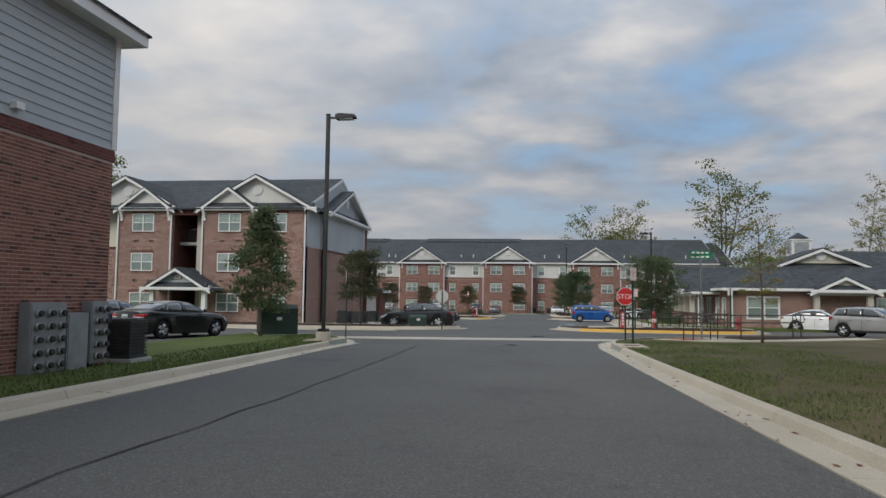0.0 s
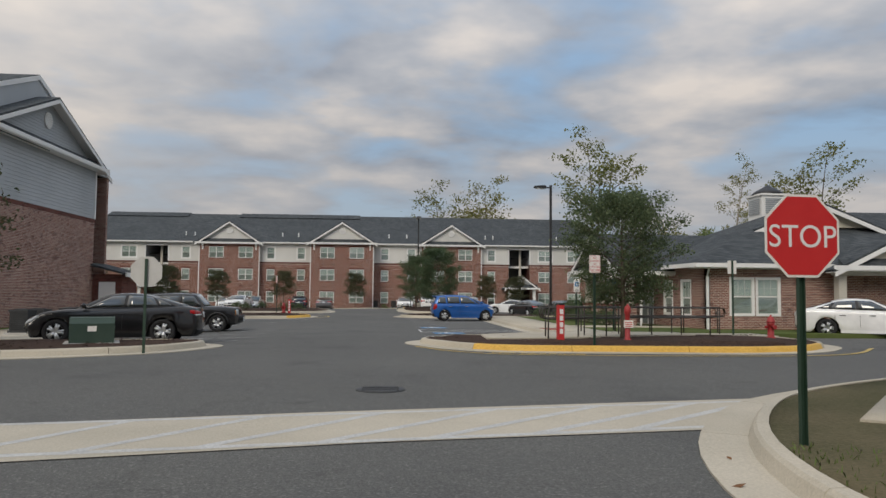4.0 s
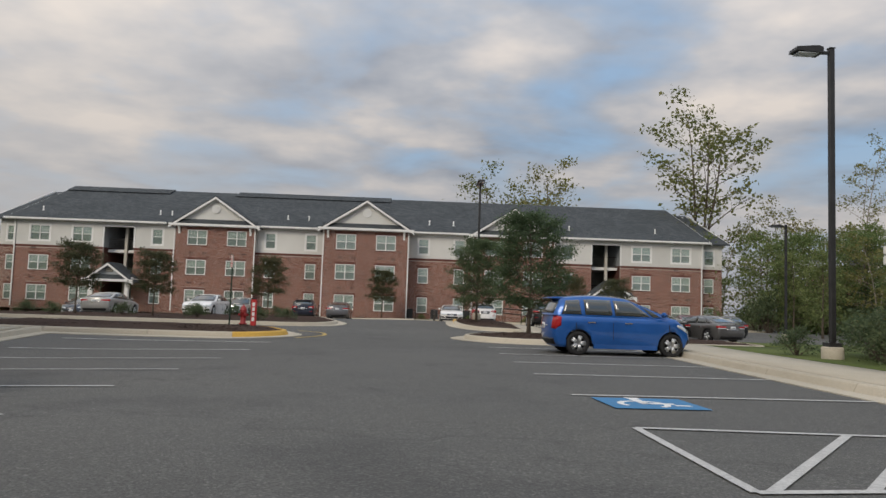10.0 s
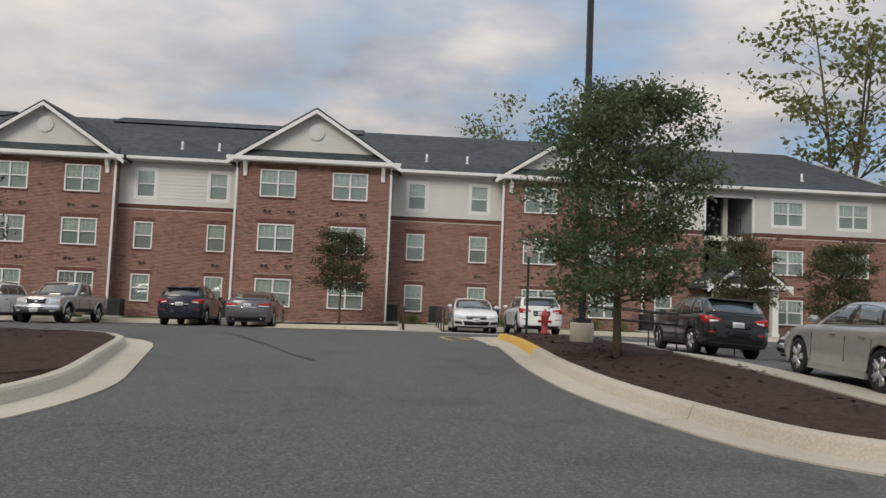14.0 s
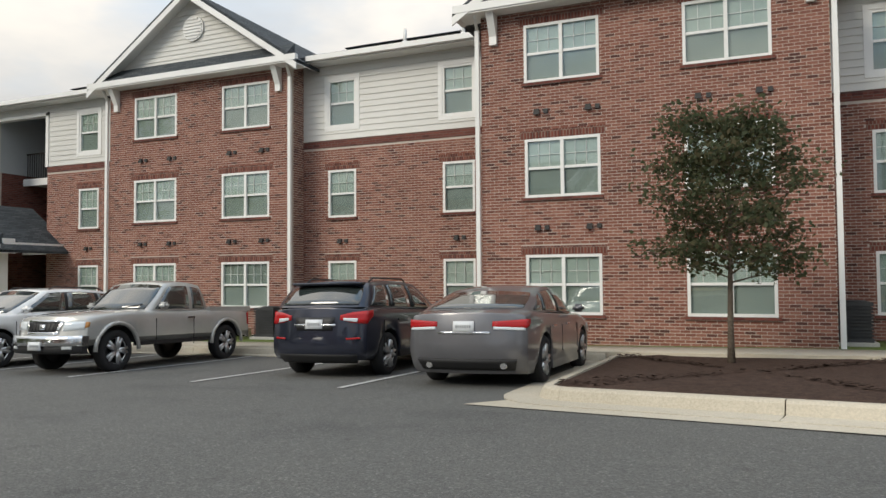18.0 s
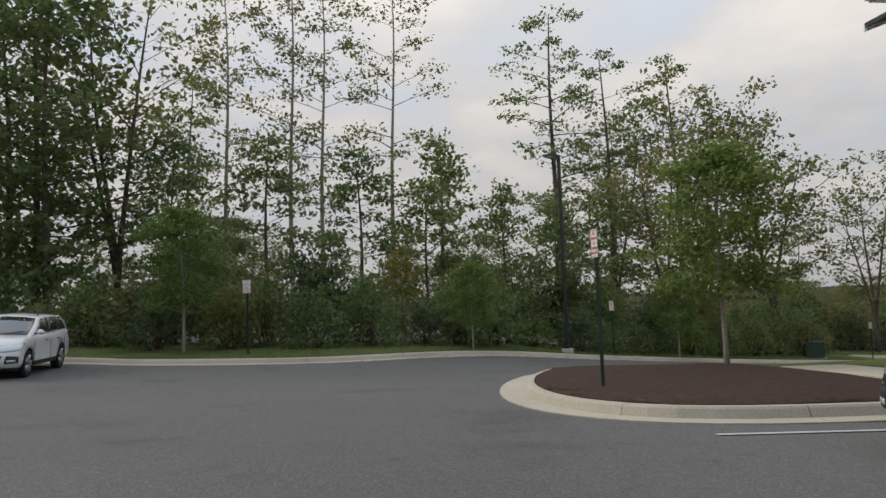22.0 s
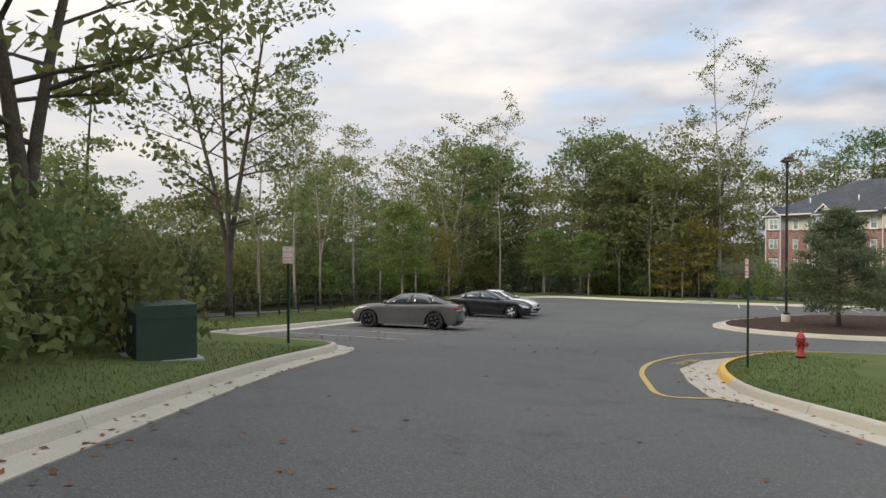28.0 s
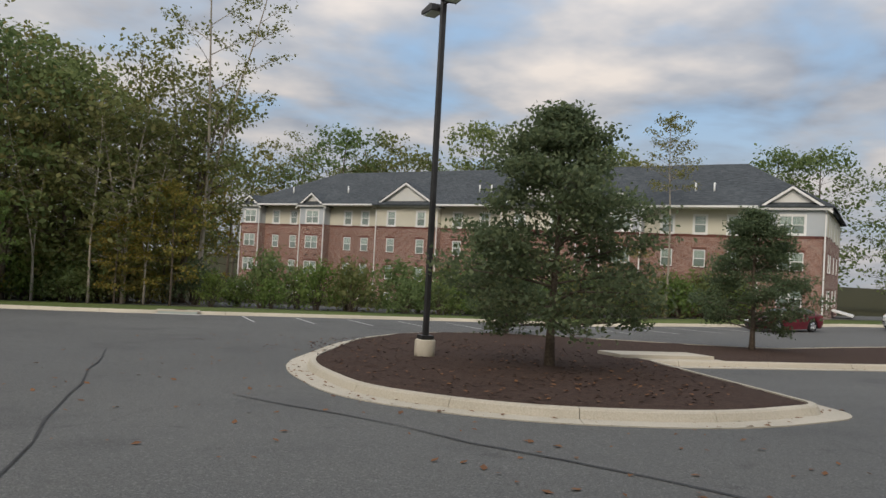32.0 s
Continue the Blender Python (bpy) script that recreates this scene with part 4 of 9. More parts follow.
def window_parts(kind):
    """Meshes of one window: frame, panes, blind, sill and lintel, built once for each kind."""
    if kind in WIN:
        return WIN[kind]
    w, h, two, trim = {"d": (1.76, 1.38, True, 0), "s": (0.95, 1.42, False, 0), "ds": (1.76, 1.38, True, 0.12), "ss": (0.95, 1.42, False, 0.12), "c": (0.99, 1.53, False, 0.05)}[kind]
    f = 0.065
    cells = [(f, w / 2 - 0.04), (w / 2 + 0.04, w - f)] if two else [(f, w - f)]
    out = Matrix.Translation((0, -0.012, 0))
    frame_ = finish("frame", wall_mesh(out, w, 0, h, [(a, b, f, h - f) for a, b in cells], 0.10), "trim_white")
    rails = []
    for a, b in cells:
        rails.append(("meeting_rail", finish("meeting_rail", boxes((a, b, 0.02, 0.07, h / 2 - 0.03, h / 2 + 0.03)), "trim_white")))
        z = (h / 2 + h - f) / 2
        g3 = (b - a) / 3
        holes = [(a + g3 * k + 0.004 * (k > 0), a + g3 * (k + 1) - 0.004 * (k < 2), p, q) for k in range(3) for p, q in ((h / 2 + 0.03, z - 0.004), (z + 0.004, h - f))]
        bars = wall_mesh(Matrix.Translation((a, 0.03, 0)), b - a, h / 2 + 0.03, h - f, [(o[0] - a, o[1] - a, o[2], o[3]) for o in holes], 0.02)
        rails.append(("glazing_grid", finish("glazing_grid", bars, "trim_white")))
    if trim:
        t = trim
        rails.append(("casing", finish("casing", wall_mesh(Matrix.Translation((-t, -0.03, -t)), w + 2 * t, 0, h + 2 * t, [(t, w + t, t, h + t)], 0.08), "trim_white")))
    panes = []
    for a, b in cells:
        for z0, z1 in ((f, h / 2), (h / 2, h - f)):
            panes.append(finish("pane", boxes((a, b, 0.036, 0.042, z0, z1)), "pane"))
    bl = bmesh.new()
    nsl = 16
    for i in range(nsl):
        z = h * 0.47 + (h * 0.5) * i / nsl
        box(bl, 0.05, w - 0.05, 0.056 + 0.003 * (i % 2), 0.061 + 0.003 * (i % 2), z, z + h * 0.5 / nsl - 0.004)
    blind_ = finish("blind", bl, "curtain_green")
    # thin panel close behind the glass; the room's dimness is its colour
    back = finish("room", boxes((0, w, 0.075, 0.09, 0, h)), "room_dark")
    sill = finish("sill", boxes((-0.06, w + 0.06, -0.05, 0.03, -0.075, -0.002)), "brick_dark")
    lintel = finish("lintel", boxes((-0.12, w + 0.12, -0.012, 0.02, h + 0.004, h + 0.205)), "brick_soldier")
    WIN[kind] = (w, h, (frame_, rails), panes, blind_, back, None if trim else sill, None if trim else lintel)
    return WIN[kind]


def add_window(house, F, u, z, kind, blind_seed=0):
    """One window in a wall's frame F, its lower corner at u, z."""
    w, h, frame_, panes, blind_, back, sill, lintel = window_parts(kind)
    ob = part("window", frame_[0], None, house, at=F @ Matrix.Translation((u, 0, z)))
    for nm, me in frame_[1]:
        part(nm, me, None, ob)
    for p in panes:
        part("pane", p, None, ob).visible_shadow = False
    random.seed(int(u * 37 + z * 91 + blind_seed))
    if random.random() < 0.93:
        part("blind", blind_, None, ob)
    part("room", back, None, ob)
    if sill:
        part("sill", sill, None, ob)
        part("lintel", lintel, None, ob)
    return ob


def wall_mesh(F, length, z0, z1, holes, thick=0.25):
    """A wall along u from 0 to length with rectangular openings through it."""
    bm = bmesh.new()
    cuts = sorted({0.0, length, *[k for o in holes for k in (o[0], o[1])]})
    cuts = [c for c in cuts if 0 <= c <= length]
    for a, b in zip(cuts, cuts[1:]):
        if b - a < 1e-4:
            continue
        mid = (a + b) / 2
        zs = sorted((max(z0, o[2]), min(z1, o[3])) for o in holes if o[0] < mid < o[1] and o[3] > z0 and o[2] < z1)
        k = z0
        for lo, hi in zs:
            if lo - k > 1e-3:
                box(bm, a, b, 0, thick, k, lo)
            k = max(k, hi)
        if z1 - k > 1e-3:
            box(bm, a, b, 0, thick, k, z1)
    bmesh.ops.remove_doubles(bm, verts=bm.verts, dist=0.0005)
    bmesh.ops.transform(bm, matrix=F, verts=bm.verts)
    return bm


def lap_boards(F, length, z0, z1, holes, board=0.18, rake=None):
    """Lapped siding boards, cut round the openings; rake(u) gives the height of a sloping top."""
    bm = bmesh.new()
    z = z0
    while z < z1 - 0.02:
        t = min(z + board, z1)
        mid = (z + t) / 2
        spans = [(0.0, length)]
        if rake:
            us = [length * i / 200 for i in range(201) if rake(length * i / 200) > mid + 0.02]
            spans = [(us[0], us[-1])] if len(us) > 1 else []
        for o in holes:
            if o[2] < mid < o[3]:
                nxt = []
                for a, b in spans:
                    if o[1] <= a or o[0] >= b:
                        nxt.append((a, b))
                    else:
                        nxt += [(a, o[0])] * (o[0] > a) + [(o[1], b)] * (o[1] < b)
                spans = nxt
        for a, b in spans:
            if b - a > 0.01:
                v = [bm.verts.new(p) for p in ((a, -0.028, z), (b, -0.028, z), (b, -0.008, t), (a, -0.008, t), (a, 0.01, z), (b, 0.01, z), (b, 0.01, t), (a, 0.01, t))]
                for f in ((0, 1, 2, 3), (0, 4, 5, 1), (3, 2, 6, 7), (0, 3, 7, 4), (1, 5, 6, 2)):
                    bm.faces.new([v[i] for i in f])
        z = t
    bmesh.ops.transform(bm, matrix=F, verts=bm.verts)
    return bm


def slab(a, b, c, d, t=0.12):
    """A roof slope from four corners, with thickness below."""
    bm = bmesh.new()
    top = [bm.verts.new(p) for p in (a, b, c, d) if p is not None]
    low = [bm.verts.new(v.co - Vector((0, 0, t))) for v in top]
    n = len(top)
    bm.faces.new(top); bm.faces.new(low[::-1])
    for i in range(n):
        bm.faces.new((top[i], low[i], low[(i + 1) % n], top[(i + 1) % n]))
    return bm


def gable_roof(house, c, half, yf, yb, ze, za, over=0.45, mat="shingle", vent=True, tymp="siding_white", cornice=True, wall_y=None):
    """A gable that faces -y: two slopes, raking boards, cornice, pent, boarded tympanum and round louvre."""
    s = half + over
    slope = (za - ze) / half
    zlow = ze - slope * over
    y0 = yf - over
    for sg in (-1, 1):
        part("roof_slope", slab((c + sg * s, y0, zlow), (c, y0, za), (c, yb, za), (c + sg * s, yb, zlow), 0.1), mat, house)
        bm = prism([(c, za - 0.1), (c + sg * s, zlow - 0.1), (c + sg * s, zlow - 0.3), (c, za - 0.3)], y0 - 0.02, y0 + 0.03)
        part("raking_board", bm, "trim_white", house)
        part("rake_soffit", slab((c + sg * s, y0 + 0.035, zlow - 0.105), (c, y0 + 0.035, za - 0.105), (c, yf + 0.3, za - 0.105), (c + sg * s, yf + 0.3, zlow - 0.105), 0.02), "trim_white", house)
    wy = yf if wall_y is None else wall_y
    F = Matrix.Translation((c - half, wy, 0))
    tym = part("tympanum", lap_boards(F, 2 * half, ze + 0.25, za - 0.15, [], 0.15, rake=lambda u: za - 0.12 - abs(u - half) * slope), tymp, house)
    tym["kind"] = "stuff"
    bk = prism([(c - half, ze), (c + half, ze), (c, za - 0.12)], wy + 0.005, wy + 0.1)
    part("gable_wall", bk, tymp, house)
    if cornice:
        part("cornice", boxes((c - s + 0.02, c + s - 0.02, y0 - 0.03, y0 + 0.12, zlow - 0.02, zlow + 0.16)), "trim_white", house)
        part("pent_roof", prism([(y0 - 0.02, zlow + 0.165), (wy, ze + 0.32), (wy, zlow + 0.165)], c - s + 0.35, c + s - 0.35, "x"), mat, house)
        part("soffit", boxes((c - s, c + s, y0, wy + 0.3, zlow - 0.06, zlow - 0.025)), "trim_white", house)
    if vent:
        zc = ze + (za - ze) * 0.52
        bm = bmesh.new()
        disc(bm, (c, wy - 0.05, zc), 0.40, "y", 0.06, 28)
        for i in range(7):
            k = -0.30 + 0.1 * i
            wv = math.sqrt(max(0.02, 0.36 ** 2 - k * k))
            box(bm, c - wv, c + wv, wy - 0.11, wy - 0.08, zc + k - 0.03, zc + k + 0.02)
        part("round_louvre", bm, "trim_white", house)


def bracket(house, x, y, z):
    part("bracket", prism([(y, z), (y - 0.42, z), (y - 0.42, z - 0.12), (y - 0.1, z - 0.75), (y - 0.1, z - 0.95), (y, z - 0.95)], x - 0.09, x + 0.09, "x"), "trim_white", house)


def downspout(house, x, y, z0, z1):
    bm = boxes((x - 0.05, x + 0.05, y - 0.12, y - 0.04, z0, z1 - 0.5))
    tube(bm, [(x, y - 0.08, z1 - 0.5), (x, y - 0.25, z1 - 0.2), (x, y - 0.42, z1)], 0.045, 6)
    part("downspout", bm, "trim_white", house)


def vents(house, F, u, z):
    for shape in (((u - 0.06, u + 0.06, -0.07, 0, z, z + 0.11), (u - 0.07, u + 0.07, -0.09, -0.07, z - 0.02, z + 0.04)), ((u + 0.16, u + 0.26, -0.05, 0, z, z + 0.1),)):
        bm = boxes(*shape)
        bmesh.ops.transform(bm, matrix=F, verts=bm.verts)
        part("wall_vent", bm, "ink_dark", house)


BRICKS = []


def brick_field(house, F, length, z0, z1, holes, apart=0):
    """Bricks in running bond, a few millimetres proud of their mortar; the first few courses stand as pieces of their own."""
    if not BRICKS:
        for w in (0.2, 0.094):
            BRICKS.append(finish("brick", boxes((0, w, -0.005, 0.01, 0.001, 0.058)), "brick_piece"))
    verts, faces = [], []
    row, z = 0, z0
    while z + 0.06 < z1:
        x = -0.1065 * (row % 2)
        while x < length:
            spans = [(max(0.0, x), min(length, x + 0.2))]
            for a, b, c, d in holes:
                if c + 0.03 < z + 0.06 and d - 0.03 > z:
                    spans = [q for p_, q_ in spans for q in ((p_, min(q_, a)), (max(p_, b), q_)) if q[1] - q[0] > 0.02] if any(a < q_ and b > p_ for p_, q_ in spans) else spans
            for a, b in spans:
                if b - a < 0.03:
                    continue
                if apart > 0 and (b - a > 0.199 or 0.09 < b - a < 0.1):
                    part("brick", BRICKS[0 if b - a > 0.15 else 1], None, house, at=F @ Matrix.Translation((a, 0, z)))
                    apart -= 1
                    continue
                k = len(verts)
                verts += [(p, q, z + r) for q in (-0.005, 0.01) for p, r in ((a, 0.001), (b, 0.001), (b, 0.058), (a, 0.058))]
                faces += [(k, k + 1, k + 2, k + 3), (k, k + 4, k + 5, k + 1), (k + 3, k + 2, k + 6, k + 7), (k, k + 3, k + 7, k + 4), (k + 1, k + 5, k + 6, k + 2)]
            x += 0.213
        row += 1
        z += 0.0705
    me = bpy.data.meshes.new("brickwork")
    me.from_pydata([F @ Vector(v) for v in verts], [], faces)
    me.materials.append(MATS["brick_piece"])
    ob = part("brickwork", me, None, house)
    ob["kind"] = "stuff"


def plain_bay(house, x0, x1, y, zb, band, top, wins, siding, hole=None, bricks=-1):
    """A wall that faces -y with brick below a band and lapped boards above. wins: (u from x0, sill z, kind)."""
    F = Matrix.Translation((x0, y, 0))
    holes = []
    for u, z, k in wins:
        w, h = window_parts(k)[:2]
        holes.append((u, u + w, z, z + h))
    if hole:
        holes.append(hole)
    n = x1 - x0
    part("brick_wall", wall_mesh(F, n, zb, band, holes), "brick" if bricks < 0 else "mortar", house)
    if bricks >= 0:
        keep = [k for o in holes[:len(wins)] for k in (o, (o[0] - 0.06, o[1] + 0.06, o[2] - 0.075, o[2]), (o[0] - 0.12, o[1] + 0.12, o[3], o[3] + 0.205))] + ([hole] if hole else [])
        brick_field(house, F, n, zb + 0.02, band - (0.22 if top > band else 0), keep, bricks)
    if top > band:
        part("band_course", boxes(*[(x0 + a, x0 + b, y - 0.02, y + 0.02, band - 0.21, band) for a, b in (((0, hole[0]), (hole[1], n)) if hole else ((0, n),))]), "brick_dark", house)
        part("backing_wall", wall_mesh(F, n, band, top, holes, 0.2), siding, house)
        part("lap_siding", lap_boards(F, n, band + 0.01, top, [(o[0] - 0.1, o[1] + 0.1, o[2] - 0.1, o[3] + 0.1) for o in holes]), siding, house)
    for u, z, k in wins:
        add_window(house, F, u, z, k)
    for u, z, k in wins:
        if k in "ds" and z > zb + 1.8:
            vents(house, F, u + (0.4 if k == "s" else 0.3), z - 0.75)
            if k == "d":
                vents(house, F, u + 1.5, z - 0.75)
    return F


def porch(house, c, y0, y1, zb, half=2.2, number=True):
    """A small gabled entrance porch on two square posts."""
    ze, za = zb + 2.75, zb + 4.15
    gable_roof(house, c, half - 0.1, y0, y1, ze, za, 0.35, vent=False, tymp="siding_grey", cornice=True, wall_y=y0 + 0.1)
    for sg in (-1, 1):
        x = c + sg * (half - 0.45)
        part("porch_post", boxes((x - 0.16, x + 0.16, y0 + 0.1, y0 + 0.42, zb, ze - 0.1), (x - 0.2, x + 0.2, y0 + 0.06, y0 + 0.46, zb, zb + 0.2), (x - 0.2, x + 0.2, y0 + 0.06, y0 + 0.46, ze - 0.3, ze - 0.2)), "trim_white", house)
    part("porch_beam", boxes((c - half, c + half, y0 + 0.06, y0 + 0.46, ze - 0.2, ze + 0.12)), "trim_white", house)
    part("porch_ceiling", boxes((c - half, c + half, y0 + 0.46, y1, ze - 0.1, ze)), "trim_white", house)
    part("number_board", boxes((c - 0.32, c + 0.32, y0 + 0.02, y0 + 0.07, ze + 0.52, ze + 0.86)), "ink_dark", house)
    part("number_field", boxes((c - 0.27, c + 0.27, y0 + 0.0, y0 + 0.03, ze + 0.56, ze + 0.82)), "stucco", house)
    part("number_bars", boxes(*[(c - 0.2 + 0.11 * i, c - 0.13 + 0.11 * i, y0 - 0.01, y0 + 0.01, ze + 0.61, ze + 0.77) for i in range(4)]), "ink_dark", house)


def long_building():
    """The long three-storey house that closes the view, facing -y."""
    zb, st = -1.12, 2.71
    heads = [zb + 1.98 + st * i for i in range(3)]
    band, eave = zb + st * 2 + 0.17, zb + st * 3 - 0.26 + 0.05
    H = root("apartment_building", Matrix(), "long three-storey red-brick apartment house with three white gables", "building")
    ya, yl, yr, yn, yb = 112.6, 114.0, 114.2, 114.8, 138.8

    def rows(kinds, us):
        out = []
        for i, k in enumerate(kinds):
            for u in us:
                out.append((u, heads[i] - window_parts(k)[1], k))
        return out

    # projecting brick bays under gables
    for c, y, hw in ((-5.6, ya, 3.73), (-19.41, yl, 3.54), (7.95, yr, 3.73)):
        plain_bay(H, c - hw, c + hw, y, zb - 0.2, eave, eave, rows("ddd", (hw - 2.46, hw + 1.1) if c < -10 else (hw - 2.66, hw + 0.9)), "siding_white", bricks=240 if -10 < c < 0 else 60 if c < 0 else 0)
        for sg in (-1, 1):
            x = c + sg * hw
            part("brick_return", boxes((min(x, x - sg * 0.25), max(x, x - sg * 0.25), y + 0.25, yn + 0.1, zb - 0.2, eave)), "brick", H)
            bracket(H, c + sg * (hw - 0.33), y, eave + 0.05)
            downspout(H, x + sg * 0.08, y + 0.02, zb, eave)
        part("frieze", boxes((c - hw, c + hw, y - 0.03, y + 0.02, eave - 0.14, eave + 0.02)), "trim_white", H)
        gable_roof(H, c, hw + 0.12, y, 124.0, eave + 0.16, eave + 2.62, 0.45)
    # recessed bays
    for x0, x1 in ((-15.87, -9.33), (-1.87, 4.22)):
        n = x1 - x0
        plain_bay(H, x0, x1, yn, zb - 0.2, band, eave, rows(("s", "s", "ss"), (0.87, n - 1.95) if x0 < -10 else (1.0, n - 1.75)), "siding_white", bricks=0)
    # stair bays and end wings on both sides
    sb = 1.45
    for side in (-1, 1):
        if side < 0:
            x0, x1, br0, br1, w1, w2, xe = -37.7, -22.95, -29.7, -26.9, -32.5, -36.3, -39.7
            sg_u = -25.3 - x0
        else:
            x0, x1, br0, br1, w1, w2, xe = 11.68, 25.9, 15.35, 18.1, 19.2, 22.95, 28.3
            sg_u = 12.65 - x0
        wins = rows(("s", "s", "ss"), (sg_u,)) + rows(("d", "d", "ds"), (w1 - x0, w2 - x0))
        plain_bay(H, x0, x1, yn, zb - 0.2, band, eave, wins, "siding_white", hole=(br0 - x0, br1 - x0, zb - 0.2, eave - 0.35), bricks=0)
        # open stair well
        cx = (br0 + br1) / 2
        for bx in (br0, br1):
            o = 0.2 if bx == br0 else -0.2
            # recess sides: its shade is put into the colour, darker brick and greyer boards
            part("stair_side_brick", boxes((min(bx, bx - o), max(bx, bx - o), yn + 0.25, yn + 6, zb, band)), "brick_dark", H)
            part("stair_side_siding", boxes((min(bx, bx - o), max(bx, bx - o), yn + 0.2, yn + 6, band, eave)), "siding_grey", H)
            part("corner_trim", boxes((bx - 0.07, bx + 0.07, yn - 0.045, yn + 0.02, band, eave - 0.3)), "trim_white", H)
        # back of the stairwell, its shade given by the dim interior colour
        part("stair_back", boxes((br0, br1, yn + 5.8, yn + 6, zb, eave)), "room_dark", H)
        part("opening_head", boxes((br0 - 0.07, br1 + 0.07, yn - 0.045, yn + 0.2, eave - 0.45, eave - 0.33)), "trim_white", H)
        for i in (1, 2):
            zf = zb + st * i
            part("landing", boxes((br0, br1, yn + 1.2, yn + 5.8, zf - 0.2, zf)), "concrete_grey", H)
            part("landing_edge", boxes((br0, br1, yn + 1.15, yn + 1.2, zf - 0.25, zf + 0.02)), "trim_white", H)
            rail = bmesh.new()
            box(rail, br0 + 0.05, br1 - 0.05, yn + 1.24, yn + 1.28, zf + 0.98, zf + 1.03)
            for k in range(22):
                x = br0 + 0.1 + (br1 - br0 - 0.2) * k / 21
                box(rail, x - 0.009, x + 0.009, yn + 1.25, yn + 1.27, zf + 0.05, zf + 0.98)
            part("railing", rail, "bronze_metal", H)["kind"] = "stuff"
        part("stair_post", boxes((cx + 0.15, cx + 0.4, yn + 1.0, yn + 1.25, zb, eave)), "stucco", H)
        porch(H, cx + (0.25 if side < 0 else -0.05), yn - 2.3, yn + 0.3, zb, 2.0)
        # set-back end bay
        a, b = sorted((x0 if side < 0 else x1, xe))
        plain_bay(H, a, b, yn + 1.3, zb - 0.2, band, eave, rows(("s", "s", "ss"), (0.65,)), "siding_white")
        # the gable end
        xw = xe
        Fe = Matrix.Translation((xw, yn + 1.554 if side > 0 else yb - 0.254, 0)) @ Matrix.Rotation(radians(90 * side), 4, "Z")
        n = yb - yn - 1.808
        part("brick_wall", wall_mesh(Fe, n, zb - 4.5, band, []), "brick", H)
        part("lap_siding", lap_boards(Fe, n, band, eave, []), "siding_white", H)
        part("backing_wall", wall_mesh(Fe, n, band, eave, [], 0.2), "siding_white", H)
        xs = x0 if side < 0 else x1
        part("brick_return", boxes((min(xs, xs - side * 0.25), max(xs, xs - side * 0.25), yn + 0.2, yn + 1.4, zb - 1, band)), "brick", H)
        part("siding_return", boxes((min(xs, xs - side * 0.25), max(xs, xs - side * 0.25), yn + 0.2, yn + 1.4, band, eave)), "siding_white", H)
        part("corner_board", boxes((xs - 0.06, xs + 0.06, yn - 0.045, yn + 0.03, band, eave)), "trim_white", H)
        downspout(H, xs + side * -0.1, yn, zb, eave)
    part("back_wall", boxes((-40, 28.3, yb - 0.25, yb, zb - 5, eave)), "brick", H)
    # main roof: gabled at both ends, the end bays a step lower, the ridge in steps
    ze, zr, o = eave + 0.12, 11.55, 0.5
    yr_ = (yn + yb) / 2
    xl, xh = -38.3, 26.5
    part("roof_front", slab((xl, yn - o, ze), (xh, yn - o, ze), (xh, yr_, zr), (xl, yr_, zr)), "shingle", H)
    part("roof_back", slab((xl, yb + o, ze), (xl, yr_, zr), (xh, yr_, zr), (xh, yb + o, ze)), "shingle", H)
    for side, xa, xb in ((-1, -40.3, xl), (1, 28.9, xh)):
        z2, y2 = zr - 0.5, yr_ + 0.65
        part("roof_end_front", slab((xa, yn + 1.3 - o, ze), (xb, yn + 1.3 - o, ze), (xb, y2, z2), (xa, y2, z2)), "shingle", H)
        part("roof_end_back", slab((xa, yb + o, ze), (xa, y2, z2), (xb, y2, z2), (xb, yb + o, ze)), "shingle", H)
        for xw_, y0_, zt_ in ((xa - side * 0.5, yn + 1.3, z2), (xb - side * 0.25, yn, zr)):
            part("roof_end_wall", prism([(y0_, eave), (yb, eave), (yr_, zt_ - 0.22)], xw_ - 0.1, xw_ + 0.1, "x"), "siding_white", H)
        for xw_, y0_, zt_ in ((xa, yn + 1.3 - o, z2), (xb, yn - o, zr)):
            for y1_ in (y0_, yb + o):
                part("raking_board", prism([(yr_, zt_ - 0.02), (y1_, ze - 0.02), (y1_, ze - 0.24), (yr_, zt_ - 0.24)], xw_ - 0.03 + side * 0.03, xw_ + 0.03 + side * 0.03, "x"), "trim_white", H)
    for a, b in ((-38.2, -27.5), (-20.5, -4.0)):
        part("ridge_step", prism([(yr_ - 1.8, zr - 0.55), (yr_, zr + 0.14), (yr_ + 1.8, zr - 0.55)], a, b, "x"), "shingle", H)
    for a, b in ((-38.5, -23.9), (-15.4, -9.9), (-1.4, 3.7), (12.2, 26.4)):
        part("gutter", boxes((a, b, yn - o - 0.12, yn - o + 0.01, ze - 0.16, ze - 0.01)), "trim_white", H)
        part("soffit", boxes((a, b, yn - o, yn + 0.1, ze - 0.2, ze - 0.165)), "trim_white", H)
    for x in (-36.3, -25.4, -24.3, -13.4, -11.4, 0.1, 2.4, 12.6, 13.6, 22.0):
        zz = ze + (zr - ze) * 0.2
        bm = bmesh.new()
        y = yn - o + (yr_ - yn + o) * 0.2
        tube(bm, [(x, y, zz - 0.1), (x, y, zz + 0.42)], 0.06, 8)
        tube(bm, [(x, y, zz - 0.05), (x, y, zz + 0.03)], [0.14, 0.09], 8)
        part("vent_pipe", bm, "trim_white", H)
    return H


long_building()


